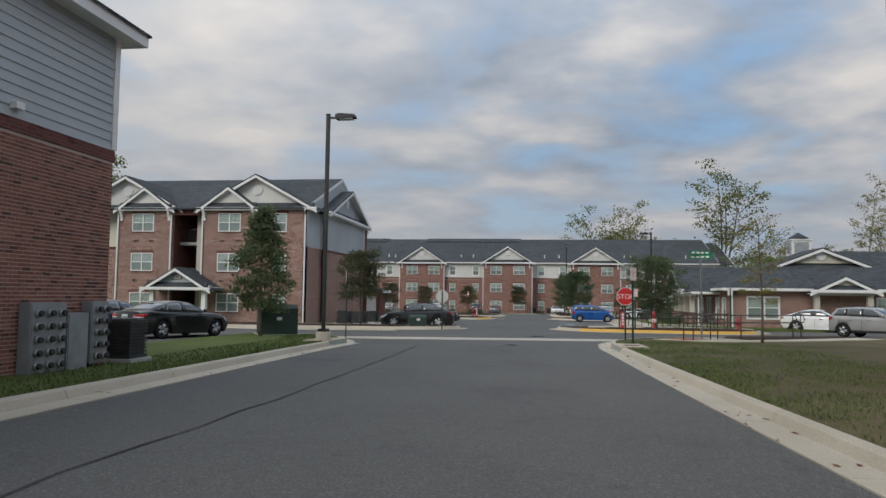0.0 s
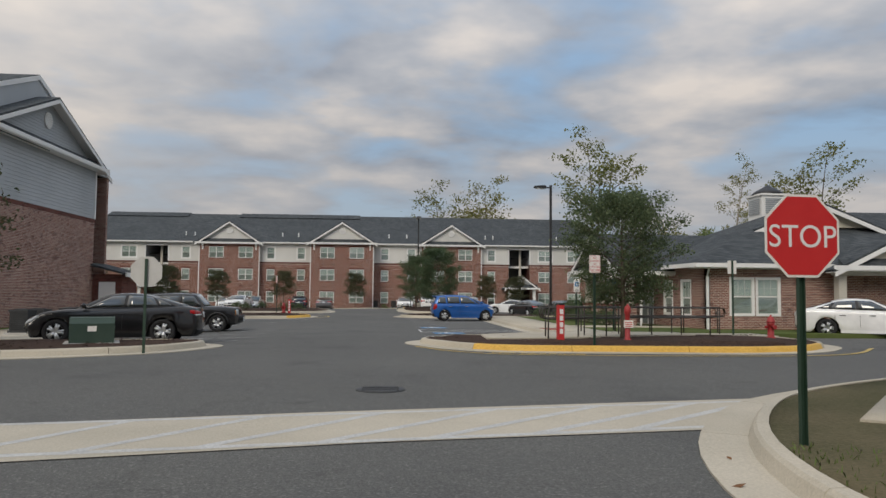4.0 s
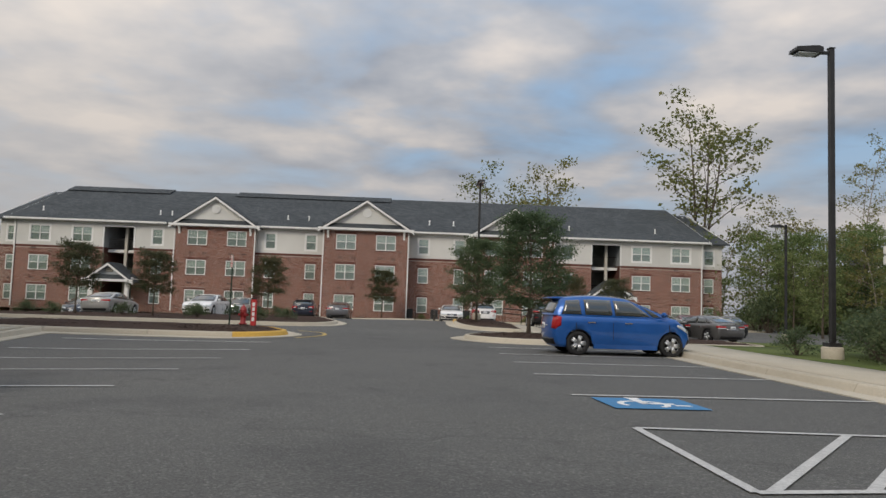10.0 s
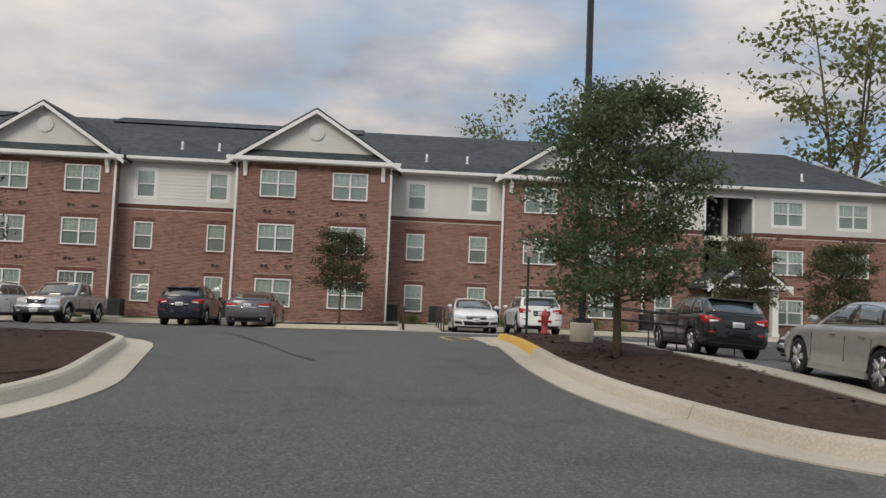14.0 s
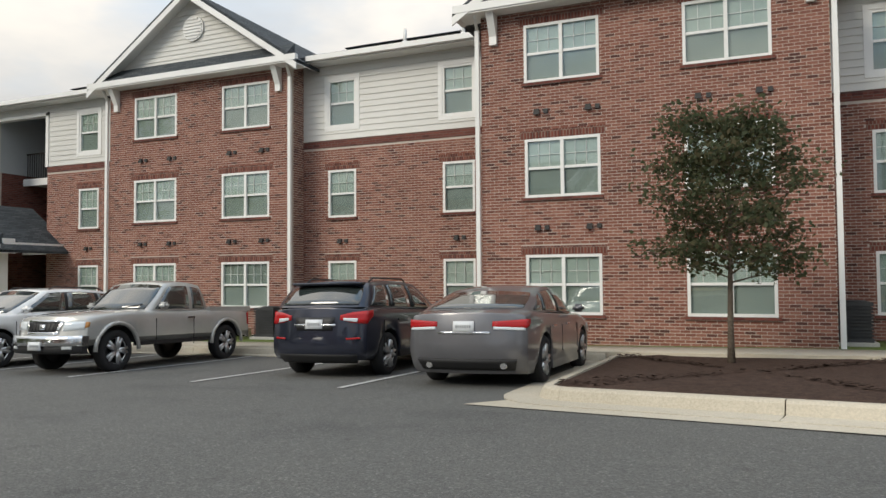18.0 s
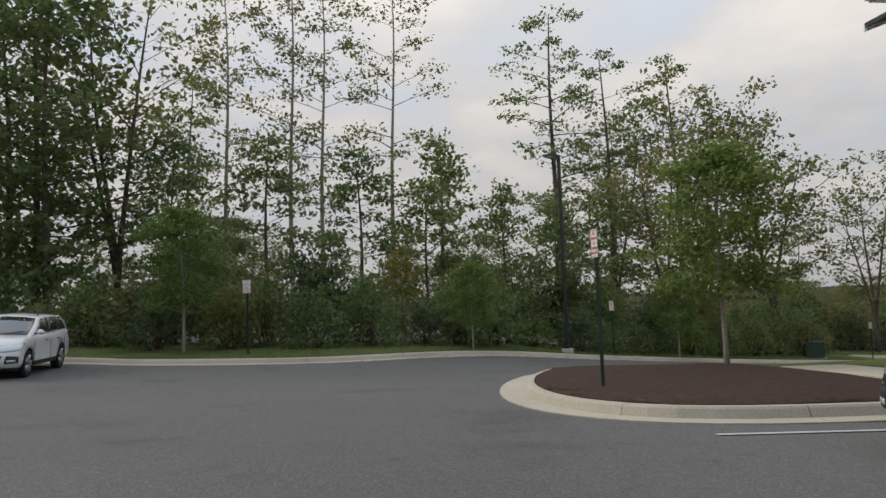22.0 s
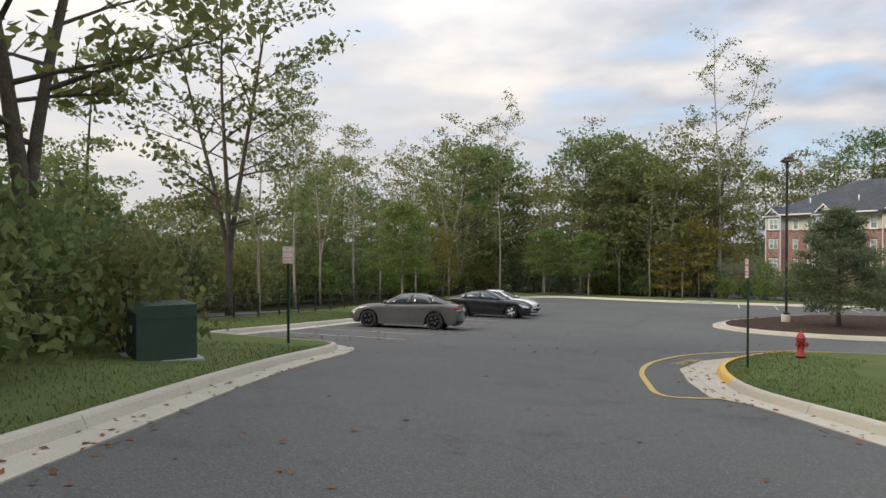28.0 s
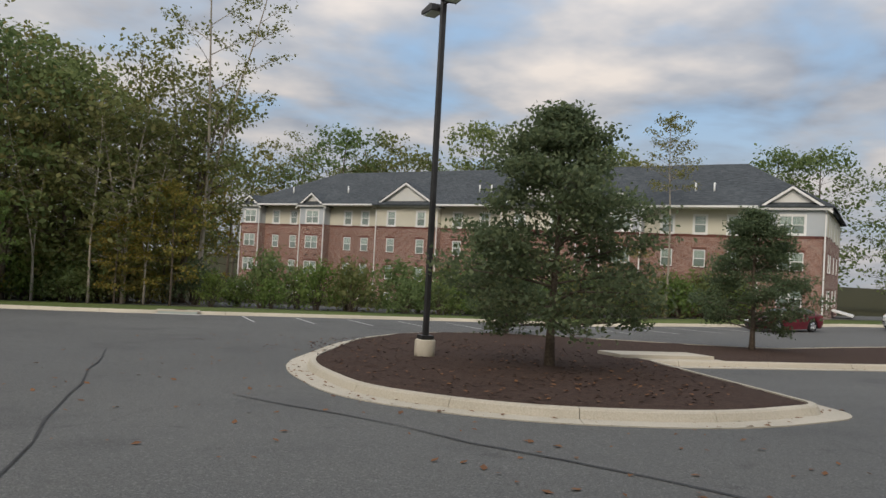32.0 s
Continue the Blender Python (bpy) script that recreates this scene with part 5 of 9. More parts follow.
def west_house():
    """The three-storey house across the car park; its front faces -y and a boarded gable faces +x."""
    zb, st = -0.68, 3.0
    heads = [zb + 2.1 + st * i for i in range(3)]
    band, eave = 4.95, 7.8
    H = root("apartment_building", Matrix(), "three-storey brick apartment house with paired gables and grey end", "building")
    yf, yb, xe = 51.0, 69.8, -17.34

    def rows(kinds, us):
        return [(u, heads[i] - window_parts(k)[1], k) for i, k in enumerate(kinds) for u in us]

    plain_bay(H, -25.55, xe, yf, zb - 0.2, eave, eave, rows("ddd", (1.31,)) + rows("sss", (5.71,)), "siding_white")
    plain_bay(H, -32.3, -27.87, yf, zb - 0.2, eave, eave, rows("ddd", (1.12,)), "siding_white")
    plain_bay(H, -50.0, -32.3, yf + 1.2, zb - 0.2, band, eave, rows(("d", "d", "ds"), (2.0, 7.0, 12.0)), "siding_cream")
    for bx in (-27.87, -25.55):
        o = 0.25 if bx < -26.5 else -0.25
        # stairwell sides use the darker brick to colour in the recess's shade
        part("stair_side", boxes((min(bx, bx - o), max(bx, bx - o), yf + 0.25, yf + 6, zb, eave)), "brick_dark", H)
    # stairwell back wall coloured dim to stand for the shade inside
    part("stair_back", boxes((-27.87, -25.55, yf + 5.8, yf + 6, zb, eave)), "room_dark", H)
    part("stair_post", boxes((-26.4, -26.0, yf + 1.0, yf + 1.4, zb, eave)), "stucco", H)
    for i in (1, 2):
        zf = zb + st * i
        part("landing", boxes((-27.87, -25.55, yf + 1.2, yf + 5.8, zf - 0.22, zf)), "concrete_grey", H)
        rail = bmesh.new()
        box(rail, -26.95, -25.555, yf + 1.24, yf + 1.28, zf + 0.98, zf + 1.03)
        for k in range(15):
            x = -27.75 + 2.1 * k / 14
            box(rail, x - 0.01, x + 0.01, yf + 1.25, yf + 1.27, zf, zf + 0.98)
        part("railing", rail, "bronze_metal", H)["kind"] = "stuff"
    part("stair_head", boxes((-27.87, -25.55, yf, yf + 0.3, eave - 0.5, eave)), "brick_dark", H)
    porch(H, -26.2, yf - 2.2, yf + 0.3, zb - 0.2, 2.45)
    for c, half, za in ((-23.4, 2.13, 9.45), (-30.1, 2.13, 9.45)):
        gable_roof(H, c, half, yf, yf + 7, eave + 0.12, za, 0.35, vent=False)
        for sg in (-1, 1):
            bracket(H, c + sg * (half - 0.2), yf, eave + 0.02)
    for c, half, za in ((-21.4, 4.4, 10.4), (-31.9, 4.4, 10.4)):
        gable_roof(H, c, half, yf + 0.35, yf + 9, eave + 0.15, za, 0.4, wall_y=yf + 0.5, cornice=c > -25)
    for x in (-32.3, -27.97, -25.45, -17.44):
        downspout(H, x, yf, zb, eave)
    # the end that faces +x: a narrow return, then a boarded gable bay standing a little forward
    xg = xe + 0.4
    y1, y2 = 54.25, 66.55
    Fa = Matrix.Translation((xe, yf, 0)) @ Matrix.Rotation(radians(90), 4, "Z")
    part("brick_wall", wall_mesh(Fa, y1 - yf + 0.1, zb - 0.2, band, []), "brick", H)
    part("lap_siding", lap_boards(Fa, y1 - yf + 0.1, band, eave, []), "siding_grey", H)
    part("backing_wall", wall_mesh(Fa, y1 - yf + 0.1, band, eave, [], 0.2), "siding_grey", H)
    Fb = Matrix.Translation((xg, y1, 0)) @ Matrix.Rotation(radians(90), 4, "Z")
    n = y2 - y1
    part("brick_wall", wall_mesh(Fb, n, zb - 0.2, band, []), "brick", H)
    part("band_course", boxes((xg - 0.02, xg + 0.02, y1, y2, band - 0.2, band)), "brick_dark", H)
    part("lap_siding", lap_boards(Fb, n, band + 0.01, eave, []), "siding_grey", H)
    part("backing_wall", wall_mesh(Fb, n, band, eave, [], 0.2), "siding_grey", H)
    part("corner_board", boxes((xg - 0.02, xg + 0.05, y1 - 0.04, y1 + 0.1, band, eave)), "trim_white", H)
    part("corner_board", boxes((xg - 0.02, xg + 0.05, y2 - 0.1, y2 + 0.04, band, eave)), "trim_white", H)
    part("brick_return", boxes((xe - 0.2, xg - 0.03, y1, y1 + 0.2, zb - 0.2, band)), "brick", H)
    part("siding_return", boxes((xe - 0.2, xg - 0.03, y1, y1 + 0.2, band, eave)), "siding_grey", H)
    G = root("end_gable", Matrix(), "", "")
    G.parent = H
    G.matrix_world = Matrix.Translation((xg, (y1 + y2) / 2, 0)) @ Matrix.Rotation(radians(90), 4, "Z")
    gable_roof(G, 0, n / 2, 0, 9, eave + 0.15, 10.4, 0.55, tymp="siding_grey")
    ds = boxes((xg + 0.02, xg + 0.12, y1 + 0.2, y1 + 0.3, zb, eave))
    part("downspout", ds, "trim_white", H)
    # lean-to store at the back corner of the end wall, with its door
    part("store_wall", boxes((xg - 0.3, xg + 1.6, y2 + 0.1, y2 + 2.6, zb - 0.2, zb + 2.5)), "brick_dark", H)
    part("store_roof", slab((xg - 0.3, y2 - 0.3, zb + 3.15), (xg - 0.3, y2 + 3.0, zb + 3.15), (xg + 2.0, y2 + 3.0, zb + 2.55), (xg + 2.0, y2 - 0.3, zb + 2.55)), "shingle", H)
    part("store_fascia", boxes((xg + 1.95, xg + 2.05, y2 - 0.35, y2 + 3.05, zb + 2.35, zb + 2.6)), "trim_white", H)
    door = part("store_door", boxes((xg + 0.35, xg + 1.25, y2 + 0.04, y2 + 0.12, zb, zb + 2.05)), "trim_white", H, "white flush metal door")
    part("door_knob", boxes((xg + 1.1, xg + 1.16, y2 - 0.02, y2 + 0.06, zb + 0.95, zb + 1.02)), "galvanised", door)
    part("back_wall", boxes((-50, xe - 0.1, yb - 0.25, yb, zb - 0.2, eave)), "brick", H)
    zr, ym = 11.5, (yf + yb) / 2
    part("roof_front", slab((-50.5, yf - 0.4, eave), (xe - 0.05, yf - 0.4, eave), (xe - 0.05, ym, zr), (-50.5, ym, zr)), "shingle", H)
    part("roof_back", slab((-50.5, yb + 0.4, eave), (-50.5, ym, zr), (xe - 0.05, ym, zr), (xe - 0.05, yb + 0.4, eave)), "shingle", H)
    part("roof_end_wall", prism([(yf, eave), (yb, eave), (ym, zr - 0.15)], xe - 0.3, xe - 0.1, "x"), "siding_grey", H)
    for sg, ya in ((-1, yf - 0.4), (1, yb + 0.4)):
        part("raking_board", prism([(ym, zr - 0.02), (ya, eave - 0.02), (ya, eave - 0.26), (ym, zr - 0.26)], xe - 0.1, xe - 0.03, "x"), "trim_white", H)


west_house()


def near_west_house():
    """The corner of the house beside the entry road: brick below, grey boards above, broad eaves."""
    H = root("apartment_building", Matrix(), "brick apartment house with grey lapped boards above, seen from its side", "building")
    xe, y0, y1, zb, band, eave = -9.0, -24.0, 13.9, -0.45, 4.35, 6.75
    F = Matrix.Translation((xe, y0, 0)) @ Matrix.Rotation(radians(90), 4, "Z")
    n = y1 - y0
    part("brick_wall", wall_mesh(F, n, zb, band, []), "mortar", H)
    brick_field(H, F @ Matrix.Translation((n - 9.0, 0, 0)), 9.0, zb + 0.02, band - 0.22, [], 200)
    part("brick_wall", boxes((xe - 0.05, xe + 0.006, y0, y1 - 9.0, zb, band - 0.22)), "brick", H)
    part("band_course", boxes((xe - 0.02, xe + 0.03, y0, y1 + 0.03, band - 0.22, band)), "brick_dark", H)
    part("backing_wall", wall_mesh(F, n, band, eave, [], 0.2), "siding_grey", H)
    Fn = Matrix.Translation((xe, y1, 0)) @ Matrix.Rotation(radians(180), 4, "Z")
    part("brick_wall", wall_mesh(Fn, 20, zb, band, []), "brick", H)
    part("lap_siding", lap_boards(Fn, 20, band, eave, []), "siding_grey", H)
    part("corner_board", boxes((xe - 0.02, xe + 0.05, y1 - 0.12, y1 + 0.05, band + 0.02, eave)), "trim_white", H)
    # boards are near enough to be told apart
    z = band + 0.01
    while z < eave - 0.05:
        bm = lap_boards(F, n - 0.1, z, min(z + 0.19, eave), [], 0.19)
        part("board", bm, "siding_grey", H)
        z += 0.19
    part("eave_soffit", boxes((xe - 0.2, xe + 0.38, y0, y1 + 0.45, eave, eave + 0.06)), "trim_white", H)
    part("eave_fascia", boxes((xe + 0.38, xe + 0.43, y0, y1 + 0.45, eave - 0.03, eave + 0.24)), "trim_white", H)
    part("eave_fascia", boxes((xe - 12, xe + 0.38, y1 + 0.4, y1 + 0.45, eave - 0.03, eave + 0.24)), "trim_white", H)
    part("roof", slab((xe + 0.48, y0, eave + 0.25), (xe + 0.48, y1 + 0.5, eave + 0.25), (xe - 9, y1 - 5, eave + 5.2), (xe - 9, y0, eave + 5.2), 0.05), "shingle", H)
    part("roof_north", slab((xe + 0.48, y1 + 0.5, eave + 0.25), (xe - 20, y1 + 0.5, eave + 0.25), (xe - 9, y1 - 5, eave + 5.2), None, 0.05), "shingle", H)
    part("flood_lamp", boxes((xe, xe + 0.14, 10.9, 11.1, 4.5, 4.62)), "trim_white", H)
    # meter bank
    for y, w, z0, z1, rows_ in ((11.35, 0.95, -0.05, 1.2, 5), (12.35, 0.62, -0.2, 1.0, 0), (13.05, 0.55, 0.0, 1.22, 5)):
        cab = root("meter_cabinet", Matrix.Translation((xe + 0.02, y, 0)), "grey metal utility meter cabinet on the brick wall", "meter box", "meter cabinets")
        part("cabinet", boxes((0, 0.22, 0, w, z0, z1), (0.22, 0.235, 0.03, w - 0.03, z0 + 0.03, z1 - 0.03)), "grey_metal", cab)
        part("conduit", tube(bmesh.new(), [(0.1, w / 2, zb), (0.1, w / 2, z0)], 0.04, 8), "grey_metal", cab)
        cols = 0 if not rows_ else 3 if w > 0.8 else 2
        for i in range(rows_):
            for j in range(cols):
                bm = bmesh.new()
                zc, yc = z0 + 0.14 + i * 0.23, 0.16 + j * (0.31 if cols == 3 else 0.25)
                tube(bm, [(0.23, yc, zc), (0.30, yc, zc)], 0.075, 12)
                part("meter", bm, "galvanised", cab)
                bm = bmesh.new()
                tube(bm, [(0.30, yc, zc), (0.35, yc, zc)], [0.06, 0.05], 12)
                part("meter_dial", bm, "ink_dark", cab)


near_west_house()


def near_east_house():
    H = root("apartment_building", Matrix(), "edge of a red-brick apartment house by the entry lawn", "building")
    x0, y1, zb, top = 8.75, 19.6, -0.6, 9.6
    F = Matrix.Translation((x0, y1, 0)) @ Matrix.Rotation(radians(-90), 4, "Z")
    part("brick_wall", wall_mesh(F, 30, zb, top, []), "brick", H)
    part("brick_wall", boxes((x0 + 0.0, x0 + 18, y1 - 0.25, y1, zb, top)), "brick", H)
    part("cornice", boxes((x0 - 0.35, x0 + 18, y1 - 30, y1 + 0.35, top, top + 0.25)), "trim_white", H)
    part("roof", slab((x0 - 0.4, y1 - 30, top + 0.26), (x0 + 18, y1 - 30, top + 3.5), (x0 + 18, y1 + 0.4, top + 3.5), (x0 - 0.4, y1 + 0.4, top + 0.26)), "shingle", H)


near_east_house()


def clubhouse():
    """The low brick clubhouse: a gabled porch on white piers faces the car park, hipped roof and lantern behind."""
    zb = -0.55
    H = root("clubhouse", Matrix(), "single-storey brick clubhouse with gabled porch on white piers", "building")
    xw, ys, yn, xe, top = 13.0, 53.07, 66.0, 36.0, zb + 2.75
    def wins(us):
        return [(u, zb + 0.68, "c") for u in us]
    plain_bay(H, xw, xe, ys, zb - 0.2, top, top, wins((1.12, 2.26, 9.6, 10.75, 14.0, 15.2)), "siding_white")
    Fw = Matrix.Translation((xw, yn, 0)) @ Matrix.Rotation(radians(-90), 4, "Z")
    holes = [(u, u + 0.99, zb + 0.6, zb + 2.13) for u in (1.0, 3.2, 8.6, 10.6)] + [(5.4, 7.2, zb, zb + 2.2)]
    part("brick_wall", wall_mesh(Fw, yn - ys, zb - 0.2, top, holes), "brick", H)
    for u in (1.0, 3.2, 8.6, 10.6):
        add_window(H, Fw, u, zb + 0.6, "c")
    dr = part("entrance_door", boxes((5.45, 6.27, 0.08, 0.13, zb, zb + 2.15), (6.33, 7.15, 0.08, 0.13, zb, zb + 2.15)), "room_dark", H, "dark glazed double entrance door", at=Fw)
    part("door_frame", boxes((5.4, 5.47, 0, 0.15, zb, zb + 2.2), (7.13, 7.2, 0, 0.15, zb, zb + 2.2), (5.4, 7.2, 0, 0.15, zb + 2.12, zb + 2.2), (6.26, 6.34, 0.02, 0.15, zb, zb + 2.12)), "trim_white", dr)
    # porch: gable to the west
    c, half, xf = 60.55, 3.95, 10.75
    G = root("porch", Matrix(), "", "")
    G.parent = H
    G.matrix_world = Matrix.Translation((xf, c, 0)) @ Matrix.Rotation(radians(-90), 4, "Z")
    ze, za = top + 0.05, top + 1.85
    gable_roof(G, 0, half, 0, 9.0, ze, za, 0.45, vent=False, tymp="siding_cream", wall_y=0.12)
    sw, zw = half + 0.45, ze - (za - ze) / half * 0.45
    part("gutter", boxes((sw, sw + 0.1, 0.2, 9.0, zw - 0.2, zw - 0.03)), "trim_white", G)
    part("wing_soffit", boxes((half - 0.4, sw, 0.75, 9.0, zw - 0.24, zw - 0.205)), "trim_white", G)
    bm = bmesh.new()
    disc(bm, (0, 0.03, ze + 1.2), 0.24, "y", 0.12, 24)
    for i in range(6):
        box(bm, -0.17, 0.17, -0.06, -0.02, ze + 1.03 + 0.06 * i, ze + 1.06 + 0.06 * i)
    for v in bm.verts:
        v.co.z = ze + 1.2 + (v.co.z - ze - 1.2) * 1.35
    part("oval_louvre", bm, "trim_white", G)
    part("number_board", boxes((-0.27, 0.27, -0.01, 0.1, ze + 0.36, ze + 0.80)), "ink_dark", G)
    part("number_field", boxes((-0.22, 0.22, -0.03, 0.01, ze + 0.43, ze + 0.73)), "trim_white", G)
    part("number_bars", boxes(*[(-0.16 + 0.09 * i, -0.10 + 0.09 * i, -0.04, -0.025, ze + 0.5, ze + 0.66) for i in range(4)]), "ink_dark", G)
    part("porch_beam", boxes((-half, half, 0.2, 0.7, ze - 0.5, ze - 0.26)), "trim_white", G)
    part("porch_ceiling", boxes((-half, half, 0.7, 3.0, ze - 0.32, ze - 0.27)), "trim_white", G)
    for u in (-3.35, -1.12, 1.12, 3.35):
        part("pier_base", boxes((u - 0.27, u + 0.27, 0.18, 0.72, zb - 0.2, zb + 0.92)), "brick", G)
        part("pier_cap", boxes((u - 0.30, u + 0.30, 0.15, 0.75, zb + 0.92, zb + 0.99)), "brick_dark", G)
        part("pier", prism([(u - 0.19, zb + 0.99), (u + 0.19, zb + 0.99), (u + 0.15, ze - 0.6), (u - 0.15, ze - 0.6)], 0.28, 0.62), "stucco", G)
        part("pier_head", boxes((u - 0.24, u + 0.24, 0.2, 0.7, ze - 0.6, ze - 0.5)), "trim_white", G)
    part("porch_floor", boxes((-half, half, 0.05, 3.3, zb - 0.2, zb + 0.02)), "concrete", G)
    part("downspout", boxes((half + 0.02, half + 0.1, 0.75, 0.83, zb, ze - 0.4)), "trim_white", G)
    # main hipped roof
    o, zr, ym = 0.6, top + 3.1, (ys + yn) / 2
    e = top + 0.05
    part("roof_south", slab((xw - o, ys - o, e), (xe + o, ys - o, e), (xe - 7, ym, zr), (xw + 7, ym, zr)), "shingle", H)
    part("roof_north", slab((xe + o, yn + o, e), (xw - o, yn + o, e), (xw + 7, ym, zr), (xe - 7, ym, zr)), "shingle", H)
    part("roof_west", slab((xw - o, yn + o, e), (xw - o, ys - o, e), (xw + 7, ym, zr), None), "shingle", H)
    part("roof_east", slab((xe + o, ys - o, e), (xe + o, yn + o, e), (xe - 7, ym, zr), None), "shingle", H)
    part("gutter", boxes((xw - o - 0.1, xe + o, ys - o - 0.12, ys - o, e - 0.16, e + 0.01)), "trim_white", H)
    part("fascia_west", boxes((xw - o - 0.08, xw - o, ys - o, c - half - 0.5, e - 0.16, e + 0.01)), "trim_white", H)
    part("soffit", boxes((xw - o, xe + o, ys - o, ys + 0.05, e - 0.2, e - 0.165)), "trim_white", H)
    downspout(H, xw + 0.1, ys, zb, e)
    # upper gable in the south slope, and the drive-through gable
    gable_roof(H, 20.35, 2.95, ys + 3.7, ym + 1, zr - 1.08, zr + 0.07, 0.4, tymp="siding_cream", cornice=False)
    gable_roof(H, 20.1, 1.95, ys - 1.1, ys + 3.5, top, top + 0.95, 0.35, vent=False, tymp="siding_cream")
    for sg in (-1, 1):
        part("drive_post", boxes((20.1 + sg * 1.7 - 0.17, 20.1 + sg * 1.7 + 0.17, ys - 1.0, ys - 0.66, zb - 0.1, top)), "stucco", H)
    part("drive_beam", boxes((18.15, 22.05, ys - 1.05, ys - 0.6, top - 0.4, top - 0.14)), "stucco", H)
    # lantern
    lx, ly = 20.2, 61.0
    part("lantern_body", boxes((lx - 0.72, lx + 0.72, ly - 0.72, ly + 0.72, zr - 1.6, zr + 0.92), (lx - 0.82, lx + 0.82, ly - 0.82, ly + 0.82, zr + 0.92, zr + 1.02)), "trim_white", H)
    lv = bmesh.new()
    for i in range(8):
        box(lv, lx - 0.55, lx + 0.55, ly - 0.8, ly - 0.75, zr - 0.02 + 0.105 * i, zr + 0.04 + 0.105 * i)
        box(lv, lx - 0.8, lx - 0.75, ly - 0.55, ly + 0.55, zr - 0.02 + 0.105 * i, zr + 0.04 + 0.105 * i)
    part("lantern_louvre", lv, "siding_grey", H)
    cp = bmesh.new()
    tube(cp, [(lx, ly, zr + 1.02 + 0.14 * k) for k in range(5)], [0.86, 0.74, 0.52, 0.26, 0.05], 14)
    part("lantern_roof", cp, "black_metal", H)


clubhouse()


def far_building():
    """The four-storey house beyond the lower lot, half hidden by shrubs: grey gabled bays, cream bays set back between them."""
    st = 2.75
    B = root("apartment_building", pose(-62.9, 234.4, 0, 0, 0, -46), "four-storey brick apartment house with cream siding beyond the lot", "building")
    eave = 0.6
    zb, band = eave - 4 * st, eave - 2.1
    x0, x1, deep = -2.2, 58.5, 18.0
    # from, to, set back, gable (half width, rise), windows (kind, offsets)
    bays = [(-2.2, 0.9, 0.0, 1.1, "d", (0.67,)), (0.9, 7.0, 0.9, 0, "s", (1.2, 3.9)), (7.0, 10.6, 0.0, 1.3, "d", (0.92,)), (10.6, 17.2, 0.9, 0, "s", (2.0, 4.3)), (17.2, 24.8, 0.3, 2.3, "s", (1.5, 5.1)),
            (24.8, 31.6, 0.9, 0, "s", (1.4, 4.4)), (31.6, 39.2, 0.3, 2.3, "s", (1.5, 5.1)), (39.2, 41.3, 0.9, 0, "s", (0.55,)), (41.3, 44.9, 0.0, 1.3, "d", (0.92,)), (44.9, 53.8, 0.9, 0, "s", (1.4, 4.0, 6.6)), (53.8, 58.5, 0.0, 1.6, "d", (1.47,))]
    for a, b, back, rise, kind, us in bays:
        ws = []
        for k in range(4):
            kk = kind + "s" if k == 3 else kind
            ws += [(u, zb + st * k + 2.15 - window_parts(kk)[1], kk) for u in us]
        grey = rise and back < 0.1
        plain_bay(B, a, b, back, zb, band, eave, ws, "siding_grey" if grey else "siding_cream")
        if rise:
            for x, sg in ((a, 1), (b, -1)):
                if x0 < x < x1:
                    part("brick_return", boxes((min(x, x + sg * 0.12), max(x, x + sg * 0.12), back + 0.26, 1.2, zb, band)), "brick", B)
                    part("siding_return", boxes((min(x, x + sg * 0.12), max(x, x + sg * 0.12), back + 0.26, 1.2, band, eave)), "siding_grey" if grey else "siding_cream", B)
                downspout(B, x + sg * 0.1, back, zb, eave)
            gable_roof(B, (a + b) / 2, (b - a) / 2, back, 7, eave + 0.1, eave + 0.1 + rise, 0.35, vent=False)
    for xw, rot, side in ((x1, 90, 1), (x0, -90, -1)):
        Fe = Matrix.Translation((xw, 0 if side > 0 else deep, 0)) @ Matrix.Rotation(radians(rot), 4, "Z")
        hs = [(u, u + 0.95, zb + st * k + 0.73, zb + st * k + 2.15) for k in range(4) for u in (2.2, 4.4, 9.0, 13.5)]
        part("brick_wall", wall_mesh(Fe, deep, zb, band, hs), "brick", B)
        part("lap_siding", lap_boards(Fe, deep, band, eave, hs), "siding_cream", B)
        part("backing_wall", wall_mesh(Fe, deep, band, eave, hs, 0.2), "siding_cream", B)
        for o in hs:
            add_window(B, Fe, o[0], o[2], "s")
    zr, e = eave + 4.75, eave + 0.1
    xa, xb, ya, yb = x0 - 0.5, x1 + 0.5, -0.45, deep + 0.5
    part("roof_front", slab((xa, ya, e), (xb, ya, e), (xb - 7.5, 9, zr), (xa + 7.5, 9, zr)), "shingle", B)
    part("roof_back", slab((xb, yb, e), (xa, yb, e), (xa + 7.5, 9, zr), (xb - 7.5, 9, zr)), "shingle", B)
    part("roof_hip_west", slab((xa, yb, e), (xa, ya, e), (xa + 7.5, 9, zr), None), "shingle", B)
    part("roof_hip_east", slab((xb, ya, e), (xb, yb, e), (xb - 7.5, 9, zr), None), "shingle", B)
    part("back_wall", boxes((x0, x1, deep - 0.3, deep, zb, eave)), "brick", B)
    for x in (3.4, 11.5, 28.0, 29.3, 40.2, 48.5, 50.0):
        bm = bmesh.new()
        tube(bm, [(x, 2.6, eave + 1.4), (x, 2.6, eave + 2.3)], 0.07, 8)
        part("vent_pipe", bm, "trim_white", B)
    for a, b, back, rise, kind, us in bays:
        if not rise:
            part("gutter", boxes((a, b, ya - 0.12, ya, eave - 0.06, eave + 0.1)), "trim_white", B)
            part("soffit", boxes((a, b, ya, back, eave - 0.08, eave - 0.03)), "trim_white", B)
